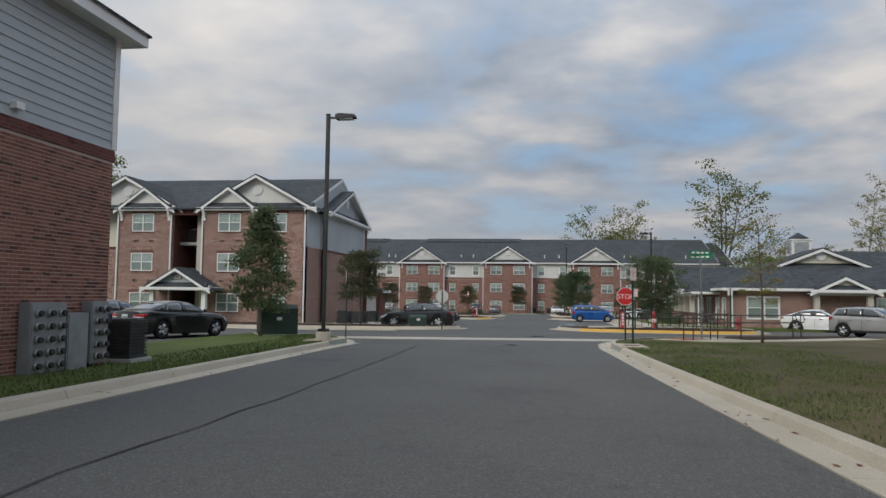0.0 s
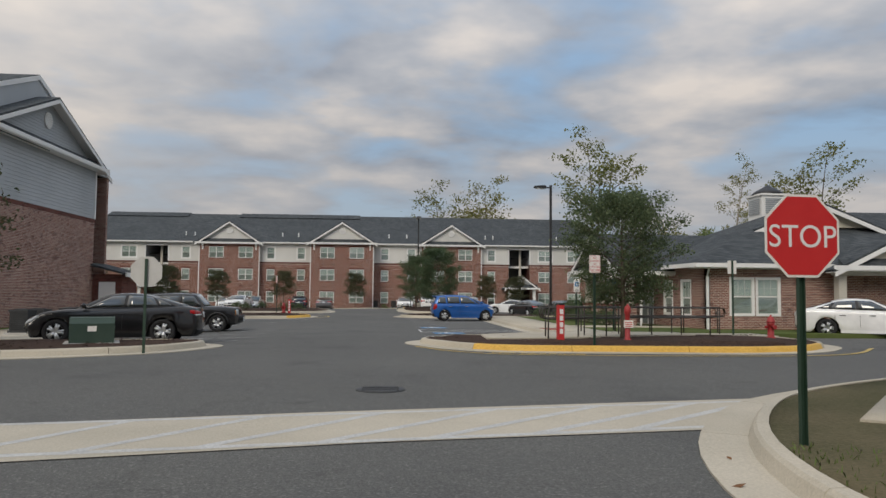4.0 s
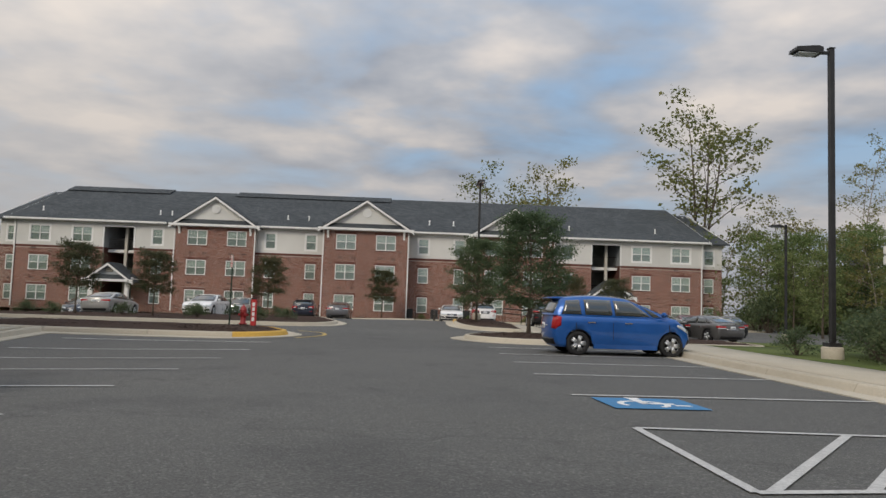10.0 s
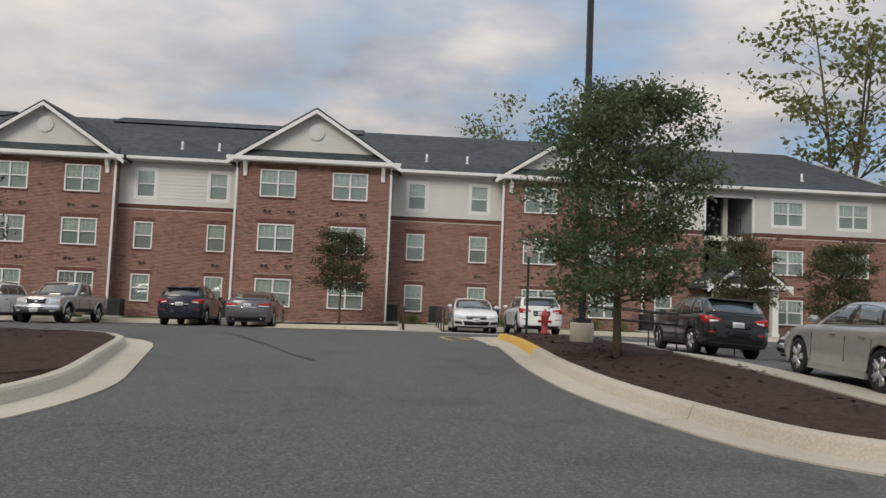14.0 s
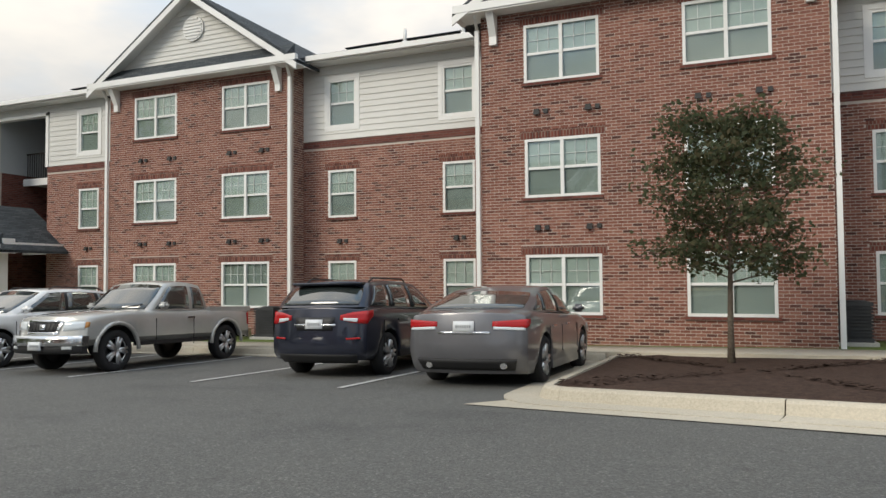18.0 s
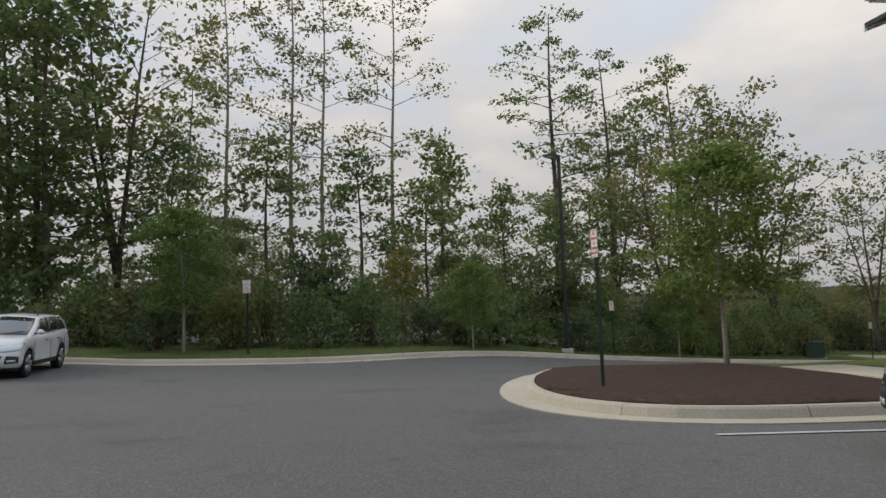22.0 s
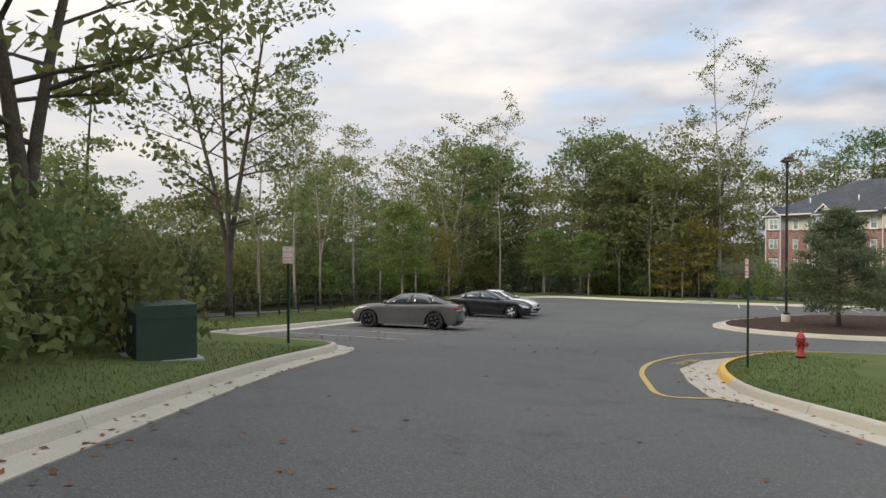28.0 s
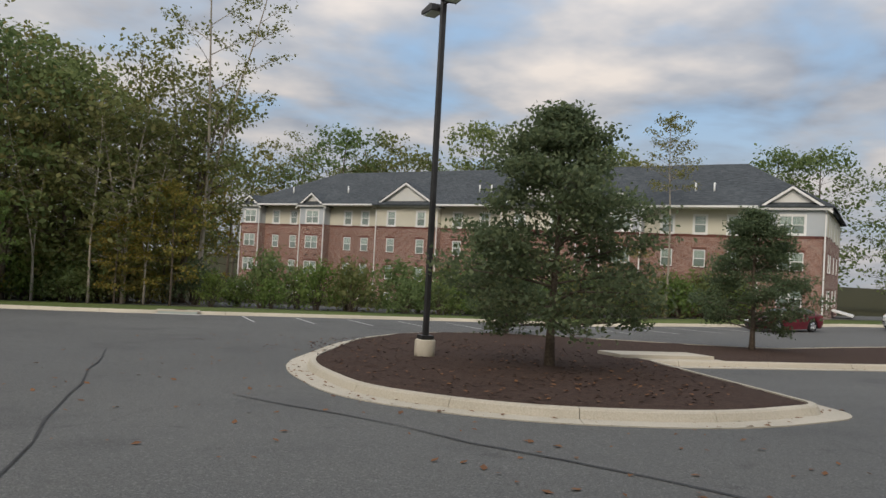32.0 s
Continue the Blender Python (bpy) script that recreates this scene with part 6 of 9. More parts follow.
    # a small entrance canopy on the east end
    part("canopy", slab((x1, 9.5, zb + 3.3), (x1 + 1.6, 9.5, zb + 2.9), (x1 + 1.6, 12.5, zb + 2.9), (x1, 12.5, zb + 3.3)), "trim_white", B)


far_building()


def neighbour_building():
    """The gable of another brick house glimpsed between the trees to the east."""
    B = root("apartment_building", pose(58, 141, 0, 0, 0, 0), "distant brick apartment house with a pale gable behind trees", "building")
    plain_bay(B, 0, 14, 0, -2.4, 3.8, 6.4, [(2, 0.2, "d"), (8, 0.2, "d"), (2, 4.2, "ds"), (8, 4.2, "ds")], "siding_white")
    part("side_wall", boxes((0, 0.25, 0.25, 14, -2.4, 6.4)), "brick", B)
    gable_roof(B, 3.6, 3.6, -0.6, 8, 6.5, 8.6, 0.4)
    part("roof_front", slab((-0.5, -0.5, 6.4), (14.5, -0.5, 6.4), (14.5, 7, 9.6), (-0.5, 7, 9.6)), "shingle", B)


neighbour_building()


# ---- parked cars ----
# side outlines: (along, height), nose at +x, in metres for a length of 1 and a height of 1
CARS = {
    # length, width, height, wheelbase, tyre radius, nose, base of windscreen, roof front and rear, base of rear window, heights
    "sedan": dict(L=4.85, W=1.84, H=1.48, wb=2.82, r=0.352, nose=0.74, hood=0.98, wsx=1.00, rfx=0.14, rrx=-1.00, bwx=-1.95, deck=1.07, tail=1.02, bow=0.30, rake=0.26),
    "suv": dict(L=4.5, W=1.82, H=1.64, wb=2.66, r=0.36, nose=0.86, hood=1.07, wsx=1.12, rfx=0.22, rrx=-1.66, bwx=-2.04, deck=1.15, tail=1.11, bow=0.32, rake=0.24),
    "jeep": dict(L=4.45, W=1.82, H=1.72, wb=2.65, r=0.375, nose=1.00, hood=1.10, wsx=0.82, rfx=0.42, rrx=-1.96, bwx=-2.08, deck=1.13, tail=1.10, bow=0.10, rake=0.04),
    "hatch": dict(L=3.86, W=1.69, H=1.55, wb=2.46, r=0.305, nose=0.78, hood=0.99, wsx=1.30, rfx=0.12, rrx=-1.62, bwx=-1.80, deck=1.01, tail=0.98, bow=0.26, rake=0.24),
    "pickup": dict(L=4.95, W=1.78, H=1.74, wb=3.10, r=0.385, nose=0.99, hood=1.11, wsx=0.78, rfx=0.20, rrx=-0.78, bwx=-0.98, deck=1.10, tail=1.10, bow=0.24, rake=0.12),
}
# side panes: bottom edge front to rear, top edge front to rear
PANES = {
    "sedan": ((0.70, -0.30, 0.04, -0.34), (-0.38, -1.22, -0.42, -1.06), (-1.30, -1.62, -1.14, -1.20)),
    "suv": ((0.82, -0.20, 0.16, -0.24), (-0.28, -1.08, -0.32, -1.06), (-1.18, -1.82, -1.16, -1.52)),
    "jeep": ((0.68, -0.16, 0.38, -0.16), (-0.24, -0.98, -0.24, -0.98), (-1.08, -1.94, -1.08, -1.86)),
    "hatch": ((0.98, 0.78, 0.42, 0.36), (0.72, -0.22, 0.20, -0.26), (-0.29, -1.00, -0.33, -1.04), (-1.10, -1.62, -1.15, -1.50)),
    "pickup": ((0.58, -0.36, 0.16, -0.36), (-0.47, -0.86, -0.47, -0.74)),
}


def solid_grid(bm, P, nu, nv, thick=0.02):
    """A curved panel with a front and a back; P(u, v) gives its face."""
    pts = [[Vector(P(i / nu, j / nv)) for j in range(nv + 1)] for i in range(nu + 1)]
    c = Vector((0, 0, 0.75))
    mid = pts[nu // 2][nv // 2]
    nrm = (pts[min(nu, nu // 2 + 1)][nv // 2] - mid).cross(pts[nu // 2][min(nv, nv // 2 + 1)] - mid).normalized()
    if nrm.dot(mid - c) < 0:
        nrm = -nrm
    A = [[bm.verts.new(p) for p in r] for r in pts]
    B = [[bm.verts.new(p - nrm * thick) for p in r] for r in pts]
    for i in range(nu):
        for j in range(nv):
            bm.faces.new((A[i][j], A[i + 1][j], A[i + 1][j + 1], A[i][j + 1])).smooth = True
            bm.faces.new((B[i][j], B[i][j + 1], B[i + 1][j + 1], B[i + 1][j]))
    for i in range(nu):
        for j in (0, nv):
            bm.faces.new((A[i][j], A[i + 1][j], B[i + 1][j], B[i][j]))
    for j in range(nv):
        for i in (0, nu):
            bm.faces.new((A[i][j], A[i][j + 1], B[i][j + 1], B[i][j]))
    return bm


def bend(s, x, y, z):
    """Rounds the two ends of a body, in plan and in side view."""
    L, hw = s["L"] / 2, s["W"] / 2
    e = min(1.0, max(0.0, (abs(x) - L + 0.75) / 0.75)) ** 2
    top = s["nose"] if x > 0 else s["tail"]
    plan = (s["bow"] if x > 0 else s["bow"] * 0.6) * min(1.2, abs(y) / hw) ** 2.4
    up = max(0.0, (z - 0.52) / max(0.1, top - 0.40))
    rec = (s["rake"] if x > 0 else s["rake"] * 0.35) * up ** 1.7 + 0.16 * max(0.0, (0.40 - z) / 0.2)
    return (x - math.copysign(e * (plan + rec), x), y, z)


def car_mesh(kind):
    """A lofted body with a rounded cabin; panes lie a little proud of the cabin."""
    s = CARS[kind]
    L, W, H = s["L"], s["W"], s["H"]
    x0, x1, hw = -L / 2, L / 2, W / 2
    axf, axr, r = s["wb"] / 2 + 0.04, -s["wb"] / 2 + 0.04, s["r"]
    sill = 0.19 if kind in ("sedan", "hatch") else 0.50 if kind == "pickup" else 0.29
    ra = r + (0.11 if kind == "pickup" else 0.07 if kind == "suv" else 0.06)
    sm = lambda t: t * t * (3 - 2 * t)

    def top(x):
        if x > s["wsx"]:
            t = (x1 - x) / (x1 - s["wsx"])
            return s["nose"] + (s["hood"] - s["nose"]) * math.sin(min(1, t) * math.pi / 2) ** 0.8
        if x < s["bwx"]:
            t = (s["bwx"] - x) / max(0.05, s["bwx"] - x0)
            return s["deck"] + (s["tail"] - s["deck"]) * sm(min(1, t))
        return s["hood"] + (s["deck"] - s["hood"]) * (s["wsx"] - x) / (s["wsx"] - s["bwx"])

    def width(x):
        t = abs(x) / (L / 2)
        return hw * (1 - 0.05 * max(0, (t - 0.5) / 0.5) ** 2)

    def bottom(x):
        z = sill
        for a in (axf, axr):
            d = abs(x - a)
            if d < ra:
                z = max(z, math.sqrt(max(0, ra ** 2 - d * d)) + r * 0.96)
        return z

    xs = {x0, x0 + 0.04, x0 + 0.12, x1, x1 - 0.04, x1 - 0.12, x1 - 0.25, s["wsx"], s["bwx"]}
    for a in (axf, axr):
        for k in range(13):
            xs.add(a + ra * math.cos(math.pi * k / 12) * 0.9995)
    xs |= {x0 + L * k / 22 for k in range(23)}
    xs = sorted(xs)
    bm = bmesh.new()
    rings = []
    for x in xs:
        w, b, t = width(x), bottom(x), top(x)
        sh = t - 0.05
        lv = [(0.955, b), (0.985, max(b, sill + 0.10)), (1.0, max(b, 0.48)), (1.004, max(b, 0.62)), (0.995, max(b + 0.01, sh - 0.13)), (0.988, max(b + 0.015, sh - 0.07)), (0.965, sh), (0.92, t - 0.012), (0.6, t + 0.012), (0.3, t + 0.022), (0.0, t + 0.026)]
        half = [(-w * k, max(z, b)) for k, z in lv]
        for i in range(1, len(half)):
            if half[i][1] < half[i - 1][1]:
                half[i] = (half[i][0], half[i - 1][1])
        full = half + [(-y, z) for y, z in reversed(half[:-1])]
        rings.append([bm.verts.new(bend(s, x, y, z)) for y, z in full])
    n = len(rings[0])
    for a, b in zip(rings, rings[1:]):
        for k in range(n - 1):
            bm.faces.new((a[k], b[k], b[k + 1], a[k + 1])).smooth = True
        bm.faces.new((a[-1], b[-1], b[0], a[0])).material_index = 1
    # close the two ends with rows of quads across the car
    for x, rg in ((xs[0], rings[0]), (xs[-1], rings[-1])):
        cols = 10
        rows = []
        for i in range(n // 2):
            p, q = rg[i], rg[n - 1 - i]
            z, w = p.co.z, q.co.y
            rows.append([p] + [bm.verts.new(bend(s, x, -w + 2 * w * c / cols, z)) for c in range(1, cols)] + [q])
        for a, b in zip(rows, rows[1:]):
            for c in range(cols):
                bm.faces.new((a[c], a[c + 1], b[c + 1], b[c])).smooth = True
        mid = rows[-1]
        arc = [rg[k] for k in range(n // 2 - 1, n // 2 + 2)]
        bm.faces.new(mid[:1] + [arc[1]] + mid[:0:-1])
    bmesh.ops.remove_doubles(bm, verts=bm.verts[:], dist=0.0008)
    body = finish("body", bm, ["paint_black", "plastic_black"])
    # cabin
    wb_, wt = hw * 0.925, hw * {"jeep": 0.83, "pickup": 0.79, "suv": 0.76}.get(kind, 0.74)
    fx, rx = s["wsx"], s["bwx"]
    zf, zr = s["hood"] - 0.01, s["deck"] - 0.01

    def wide(q):
        return wb_ * (1 - 0.06 * abs(1 - 2 * q) ** 3)

    def roof_z(q):
        return H - 0.055 - 0.05 * abs(1 - 2 * q) ** 2.2 - (0.02 if q > 0.5 else 0) * (2 * q - 1)

    def side(sg, q, h, out=0.0):
        xb, xr = fx + (rx - fx) * q, s["rfx"] + (s["rrx"] - s["rfx"]) * q
        zb = zf + (zr - zf) * q
        return (xb + (xr - xb) * h, sg * (wide(q) + (wt - wide(q)) * h + 0.035 * math.sin(math.pi * h) + out), zb + (roof_z(q) - zb) * h)

    def screen(a, h, q, out=0.0):
        e = side(1, q, h)
        sgn = 1 if q == 0 else -1
        return (e[0] + sgn * ((0.15 - 0.10 * h) * (1 - a * a) + out), a * (e[1] + 0 * out), e[2] + 0.05 * h * (1 - a * a) + out * 0.5)

    def lid(q, a):
        e = side(1, q, 1)
        return (e[0] + 0.05 * (1 - a * a) * (1 - 2 * q), a * e[1], e[2] + 0.05 * (1 - a * a))

    gh = bmesh.new()

    def skin(P, nu, nv):
        A = [[gh.verts.new(P(i / nu, j / nv)) for j in range(nv + 1)] for i in range(nu + 1)]
        for i in range(nu):
            for j in range(nv):
                gh.faces.new((A[i][j], A[i + 1][j], A[i + 1][j + 1], A[i][j + 1])).smooth = True
    for sg in (-1, 1):
        skin(lambda u, v: side(sg, u, v), 12, 5)
    for q in (0, 1):
        skin(lambda u, v: screen(2 * u - 1, v, q), 10, 5)
    skin(lambda u, v: lid(u, 2 * v - 1), 12, 10)
    bmesh.ops.remove_doubles(gh, verts=gh.verts[:], dist=0.002)
    cabin = finish("cabin", gh, "paint_black")
    panes = [("windscreen", finish("windscreen", solid_grid(bmesh.new(), lambda u, v: screen((2 * u - 1) * 0.93, 0.05 + 0.88 * v, 0, 0.012), 10, 4, 0.008), "car_glass", True)),
             ("rear_window", finish("rear_window", solid_grid(bmesh.new(), lambda u, v: screen((2 * u - 1) * 0.9, (0.12 if kind == "sedan" else 0.1) + 0.74 * v, 1, 0.012), 10, 4, 0.008), "car_glass", True))]
    if kind in ("sedan", "suv"):
        for sg in (-1, 1):
            panes.append(("window_surround", finish("window_surround", solid_grid(bmesh.new(), lambda u, v: side(sg, 0.075 + 0.86 * u, 0.05 + 0.85 * v, 0.004), 10, 4, 0.006), "plastic_black", True)))
    for sg in (-1, 1):
        for b0, b1, t0, t1 in PANES[kind]:
            def P(u, v):
                h = 0.07 + 0.80 * v
                x = (b0 + (b1 - b0) * u) * (1 - v) + (t0 + (t1 - t0) * u) * v
                q = (x - fx * (1 - h) - s["rfx"] * h) / ((rx - fx) * (1 - h) + (s["rrx"] - s["rfx"]) * h)
                return side(sg, min(0.975, max(0.03, q)), h, 0.009)
            panes.append(("side_window", finish("side_window", solid_grid(bmesh.new(), P, 5, 4, 0.006), "car_glass", True)))
    return body, cabin, panes


def wheel_meshes(r):
    ty = bmesh.new()
    prof = [(r * 0.62, -0.10), (r * 0.93, -0.105), (r, -0.07), (r, 0.07), (r * 0.93, 0.105), (r * 0.62, 0.10)]
    n = 28
    rings = [[ty.verts.new((R * math.cos(2 * math.pi * k / n), y, R * math.sin(2 * math.pi * k / n))) for R, y in prof] for k in range(n)]
    for k in range(n):
        a, b = rings[k], rings[(k + 1) % n]
        for i in range(len(prof)):
            ty.faces.new((a[i], b[i], b[(i + 1) % len(prof)], a[(i + 1) % len(prof)]))
    rim = bmesh.new()
    R = r * 0.66
    for k in range(5):
        for j in (-1, 1):
            a = 2 * math.pi * (k + 0.09 * j) / 5
            tube(rim, [(0.03 * math.cos(a), -0.085, 0.03 * math.sin(a)), (R * math.cos(a + 0.06 * j), -0.09, R * math.sin(a + 0.06 * j))], [0.045, 0.032], 5)
    disc(rim, (0, -0.085, 0), 0.06, "y", 0.05, 10)
    for k in range(n):
        a0, a1 = 2 * math.pi * k / n, 2 * math.pi * (k + 1) / n
        q = [rim.verts.new((rr * math.cos(t), yy, rr * math.sin(t))) for t, rr, yy in ((a0, R, -0.1), (a1, R, -0.1), (a1, R * 0.9, -0.075), (a0, R * 0.9, -0.075))]
        rim.faces.new(q)
    hub = bmesh.new()
    disc(hub, (0, 0.0, 0), R * 0.97, "y", 0.05, 18)
    return finish("tyre", ty, "tyre", True), finish("rim", rim, "rim_silver", False), finish("brake", hub, "rim_dark")


CAR_CACHE, WHEELS = {}, {}


def car(kind, paint, x, y, rz, label, dark_rims=False, category="car"):
    """A parked car; rz turns its nose from +x."""
    s = CARS[kind]
    if kind not in CAR_CACHE:
        CAR_CACHE[kind] = car_mesh(kind)
        WHEELS[kind] = wheel_meshes(s["r"])
    L, W, H = s["L"], s["W"], s["H"]
    x0, x1, hw = -L / 2, L / 2, W / 2
    body, cabin, panes = CAR_CACHE[kind]
    C = root("parked_car", on(x, y, 0.0, rz), label, category, "parked cars")
    for nm, me in (("body", body), ("cabin", cabin)):
        ob = part(nm, me, None, C)
        ob.material_slots[0].link = "OBJECT"
        ob.material_slots[0].material = MATS[paint]
    for nm, me in panes:
        part(nm, me, None, C)
    ty, rim, brake = WHEELS[kind]
    for ax in (s["wb"] / 2 + 0.04, -s["wb"] / 2 + 0.04):
        for sg in (-1, 1):
            M = Matrix.Translation((ax, sg * (W / 2 - 0.115), s["r"] - 0.01)) @ (Matrix() if sg < 0 else Matrix.Rotation(math.pi, 4, "Z"))
            w = part("wheel", ty, None, C, at=M)
            rm = part("rim", rim, None, w)
            if dark_rims:
                rm.material_slots[0].link = "OBJECT"
                rm.material_slots[0].material = MATS["rim_dark"]
            part("brake", brake, None, w)
    tall = kind in ("suv", "jeep", "hatch")

    def piece(name, mat, quad, end, out=0.010, thick=0.05, nu=8, nv=3):
        """A panel on the nose (end 1) or tail (-1): four corners as (across, up)."""
        (ya, za), (yb, zb), (yc, zc), (yd, zd) = quad
        xe = end * L / 2

        def P(u, v):
            yy = (ya * (1 - u) + yb * u) * (1 - v) + (yd * (1 - u) + yc * u) * v
            zz = (za * (1 - u) + zb * u) * (1 - v) + (zd * (1 - u) + zc * u) * v
            p = bend(s, xe, yy, zz)
            return (p[0] + end * out, p[1], p[2])
        return part(name, solid_grid(bmesh.new(), P, nu, nv, thick), mat, C)

    def wrap(name, mat, sg, end, knots, out=0.012):
        """A lamp that runs from the face of the nose or tail round the corner: knots are (way from the middle, low, high)."""
        yc = hw * 0.95

        def P(u, v):
            k = u * (len(knots) - 1)
            i = min(int(k), len(knots) - 2)
            d, lo, hi = (p + (q - p) * (k - i) for p, q in zip(knots[i], knots[i + 1]))
            xx = L / 2 - max(0.0, d - yc)
            yy = min(d, yc) if d <= yc else hw * (1 - 0.05 * max(0.0, (2 * xx / L - 0.5) / 0.5) ** 2)
            p = bend(s, end * xx, yy, lo + (hi - lo) * v)
            f = min(1.0, max(0.0, (d - 0.7 * yc) / (0.3 * yc + 0.15)))
            return (p[0] + end * out * (1 - 0.8 * f), sg * (p[1] + out * f), p[2])
        return part(name, solid_grid(bmesh.new(), P, 12, 3, 0.03), mat, C)

    zn, zt = s["nose"], s["tail"]
    for sg in (-1, 1):
        if kind == "jeep":
            piece("headlamp", "lens_clear", ((sg * hw * 0.5, zn - 0.30), (sg * hw * 0.86, zn - 0.30), (sg * hw * 0.86, zn - 0.06), (sg * hw * 0.5, zn - 0.06)), 1)
            piece("turn_lamp", "lens_amber", ((sg * hw * 0.88, zn - 0.29), (sg * hw * 0.95, zn - 0.29), (sg * hw * 0.95, zn - 0.1), (sg * hw * 0.88, zn - 0.1)), 1)
        elif kind == "pickup":
            wrap("headlamp", "lens_clear", sg, 1, ((hw * 0.50, zn - 0.22, zn - 0.06), (hw * 0.72, zn - 0.21, zn - 0.06), (hw * 0.90, zn - 0.19, zn - 0.06)))
            wrap("turn_lamp", "lens_amber", sg, 1, ((hw * 0.905, zn - 0.18, zn - 0.07), (hw * 0.95, zn - 0.17, zn - 0.07), (hw * 0.95 + 0.08, zn - 0.15, zn - 0.08)))
            piece("fog_lamp", "lens_clear", ((sg * hw * 0.62, 0.44), (sg * hw * 0.8, 0.44), (sg * hw * 0.8, 0.5), (sg * hw * 0.62, 0.5)), 1, 0.11)
        else:
            wrap("headlamp", "lens_clear", sg, 1, ((hw * 0.50, zn - 0.17, zn - 0.08), (hw * 0.80, zn - 0.15, zn - 0.03), (hw * 0.95 + 0.12, zn - 0.10, zn + 0.02), (hw * 0.95 + 0.44, zn + 0.01, zn + 0.06)))
            if kind == "suv":
                wrap("turn_lamp", "lens_amber", sg, 1, ((hw * 0.95 + 0.34, zn + 0.0, zn + 0.055), (hw * 0.95 + 0.46, zn + 0.02, zn + 0.062)), 0.015)
                piece("fog_recess", "plastic_black", ((sg * hw * 0.64, 0.40), (sg * hw * 0.95, 0.42), (sg * hw * 0.95, 0.58), (sg * hw * 0.68, 0.60)), 1)
                piece("fog_lamp", "lens_clear", ((sg * hw * 0.70, 0.44), (sg * hw * 0.90, 0.45), (sg * hw * 0.88, 0.50), (sg * hw * 0.70, 0.49)), 1, 0.02)
            else:
                piece("fog_recess", "plastic_black", ((sg * hw * 0.62, 0.34), (sg * hw * 0.93, 0.36), (sg * hw * 0.93, 0.46), (sg * hw * 0.66, 0.43)), 1)
        if kind == "suv":
            wrap("tail_lamp", "lens_red", sg, -1, ((hw * 0.50, zt - 0.17, zt - 0.10), (hw * 0.72, zt - 0.22, zt - 0.05), (hw * 0.95, zt - 0.24, zt - 0.03), (hw * 0.95 + 0.30, zt - 0.12, zt - 0.02)))
            wrap("reversing_lamp", "lens_clear", sg, -1, ((hw * 0.56, zt - 0.18, zt - 0.14), (hw * 0.80, zt - 0.215, zt - 0.15)), 0.018)
            piece("reflector", "lens_red", ((sg * hw * 0.62, 0.62), (sg * hw * 0.86, 0.63), (sg * hw * 0.86, 0.66), (sg * hw * 0.62, 0.65)), -1)
        elif kind == "hatch":
            wrap("tail_lamp", "lens_red", sg, -1, ((hw * 0.74, zt - 0.32, zt - 0.03), (hw * 0.95, zt - 0.34, zt + 0.0), (hw * 0.95 + 0.20, zt - 0.24, zt - 0.02)))
        elif kind in ("jeep", "pickup"):
            wrap("tail_lamp", "lens_red", sg, -1, ((hw * 0.80, zt - 0.36, zt - 0.07), (hw * 0.95, zt - 0.36, zt - 0.07), (hw * 0.95 + 0.08, zt - 0.34, zt - 0.08)))
        else:
            wrap("tail_lamp", "lens_red", sg, -1, ((hw * 0.45, zt - 0.17, zt - 0.10), (hw * 0.80, zt - 0.19, zt - 0.08), (hw * 0.95, zt - 0.19, zt - 0.07), (hw * 0.95 + 0.16, zt - 0.15, zt - 0.07)))
            wrap("reversing_lamp", "lens_clear", sg, -1, ((hw * 0.47, zt - 0.21, zt - 0.17), (hw * 0.92, zt - 0.225, zt - 0.19)), 0.016)
        if kind in ("pickup", "jeep"):
            for ax in (s["wb"] / 2 + 0.04, -s["wb"] / 2 + 0.04):
                ra = s["r"] + (0.125 if kind == "pickup" else 0.075)
                arc = [(ax + ra * math.cos(math.pi * k / 12), sg * (hw + 0.012), s["r"] * 0.98 + ra * math.sin(math.pi * k / 12)) for k in range(13)]
                part("wheel_arch", tube(bmesh.new(), arc, 0.04, 6), paint if kind == "pickup" else "plastic_black", C, smooth=True)
        mir = boxes((s["wsx"] - 0.36, s["wsx"] - 0.20, sg * (hw + 0.07) - 0.10, sg * (hw + 0.07) + 0.10, s["hood"] + 0.02, s["hood"] + 0.16))
        bmesh.ops.bevel(mir, geom=mir.edges[:], offset=0.045, segments=3, affect="EDGES")
        part("mirror", mir, paint if kind != "jeep" else "plastic_black", C, smooth=True)
        for hx in (0.12, -0.85) if kind != "pickup" else (-0.35,):
            part("door_handle", boxes((hx - 0.1, hx + 0.1, sg * (hw + 0.0) - 0.022, sg * (hw + 0.0) + 0.022, s["hood"] - 0.17, s["hood"] - 0.14)), "chrome" if paint not in ("paint_black", "paint_navy") else "plastic_black", C)
        for hx in (s["wsx"] - 0.10, -0.28, s["bwx"] + (0.55 if tall else 0.85)) if kind != "pickup" else (0.62, -0.45):
            part("door_seam", boxes((hx - 0.005, hx + 0.005, sg * hw - 0.006, sg * hw + 0.006, 0.40, s["hood"] - 0.16)), "plastic_black", C)
        part("sill_trim", boxes((-s["wb"] / 2 + s["r"] + 0.14, s["wb"] / 2 - s["r"] - 0.04, sg * (hw - 0.05) - 0.035, sg * (hw - 0.05) + 0.035, 0.17 if kind in ("sedan", "hatch") else 0.44 if kind == "pickup" else 0.27, 0.30 if kind in ("sedan", "hatch") else 0.52 if kind == "pickup" else 0.40)), "plastic_black" if kind not in ("hatch", "sedan") else paint, C)
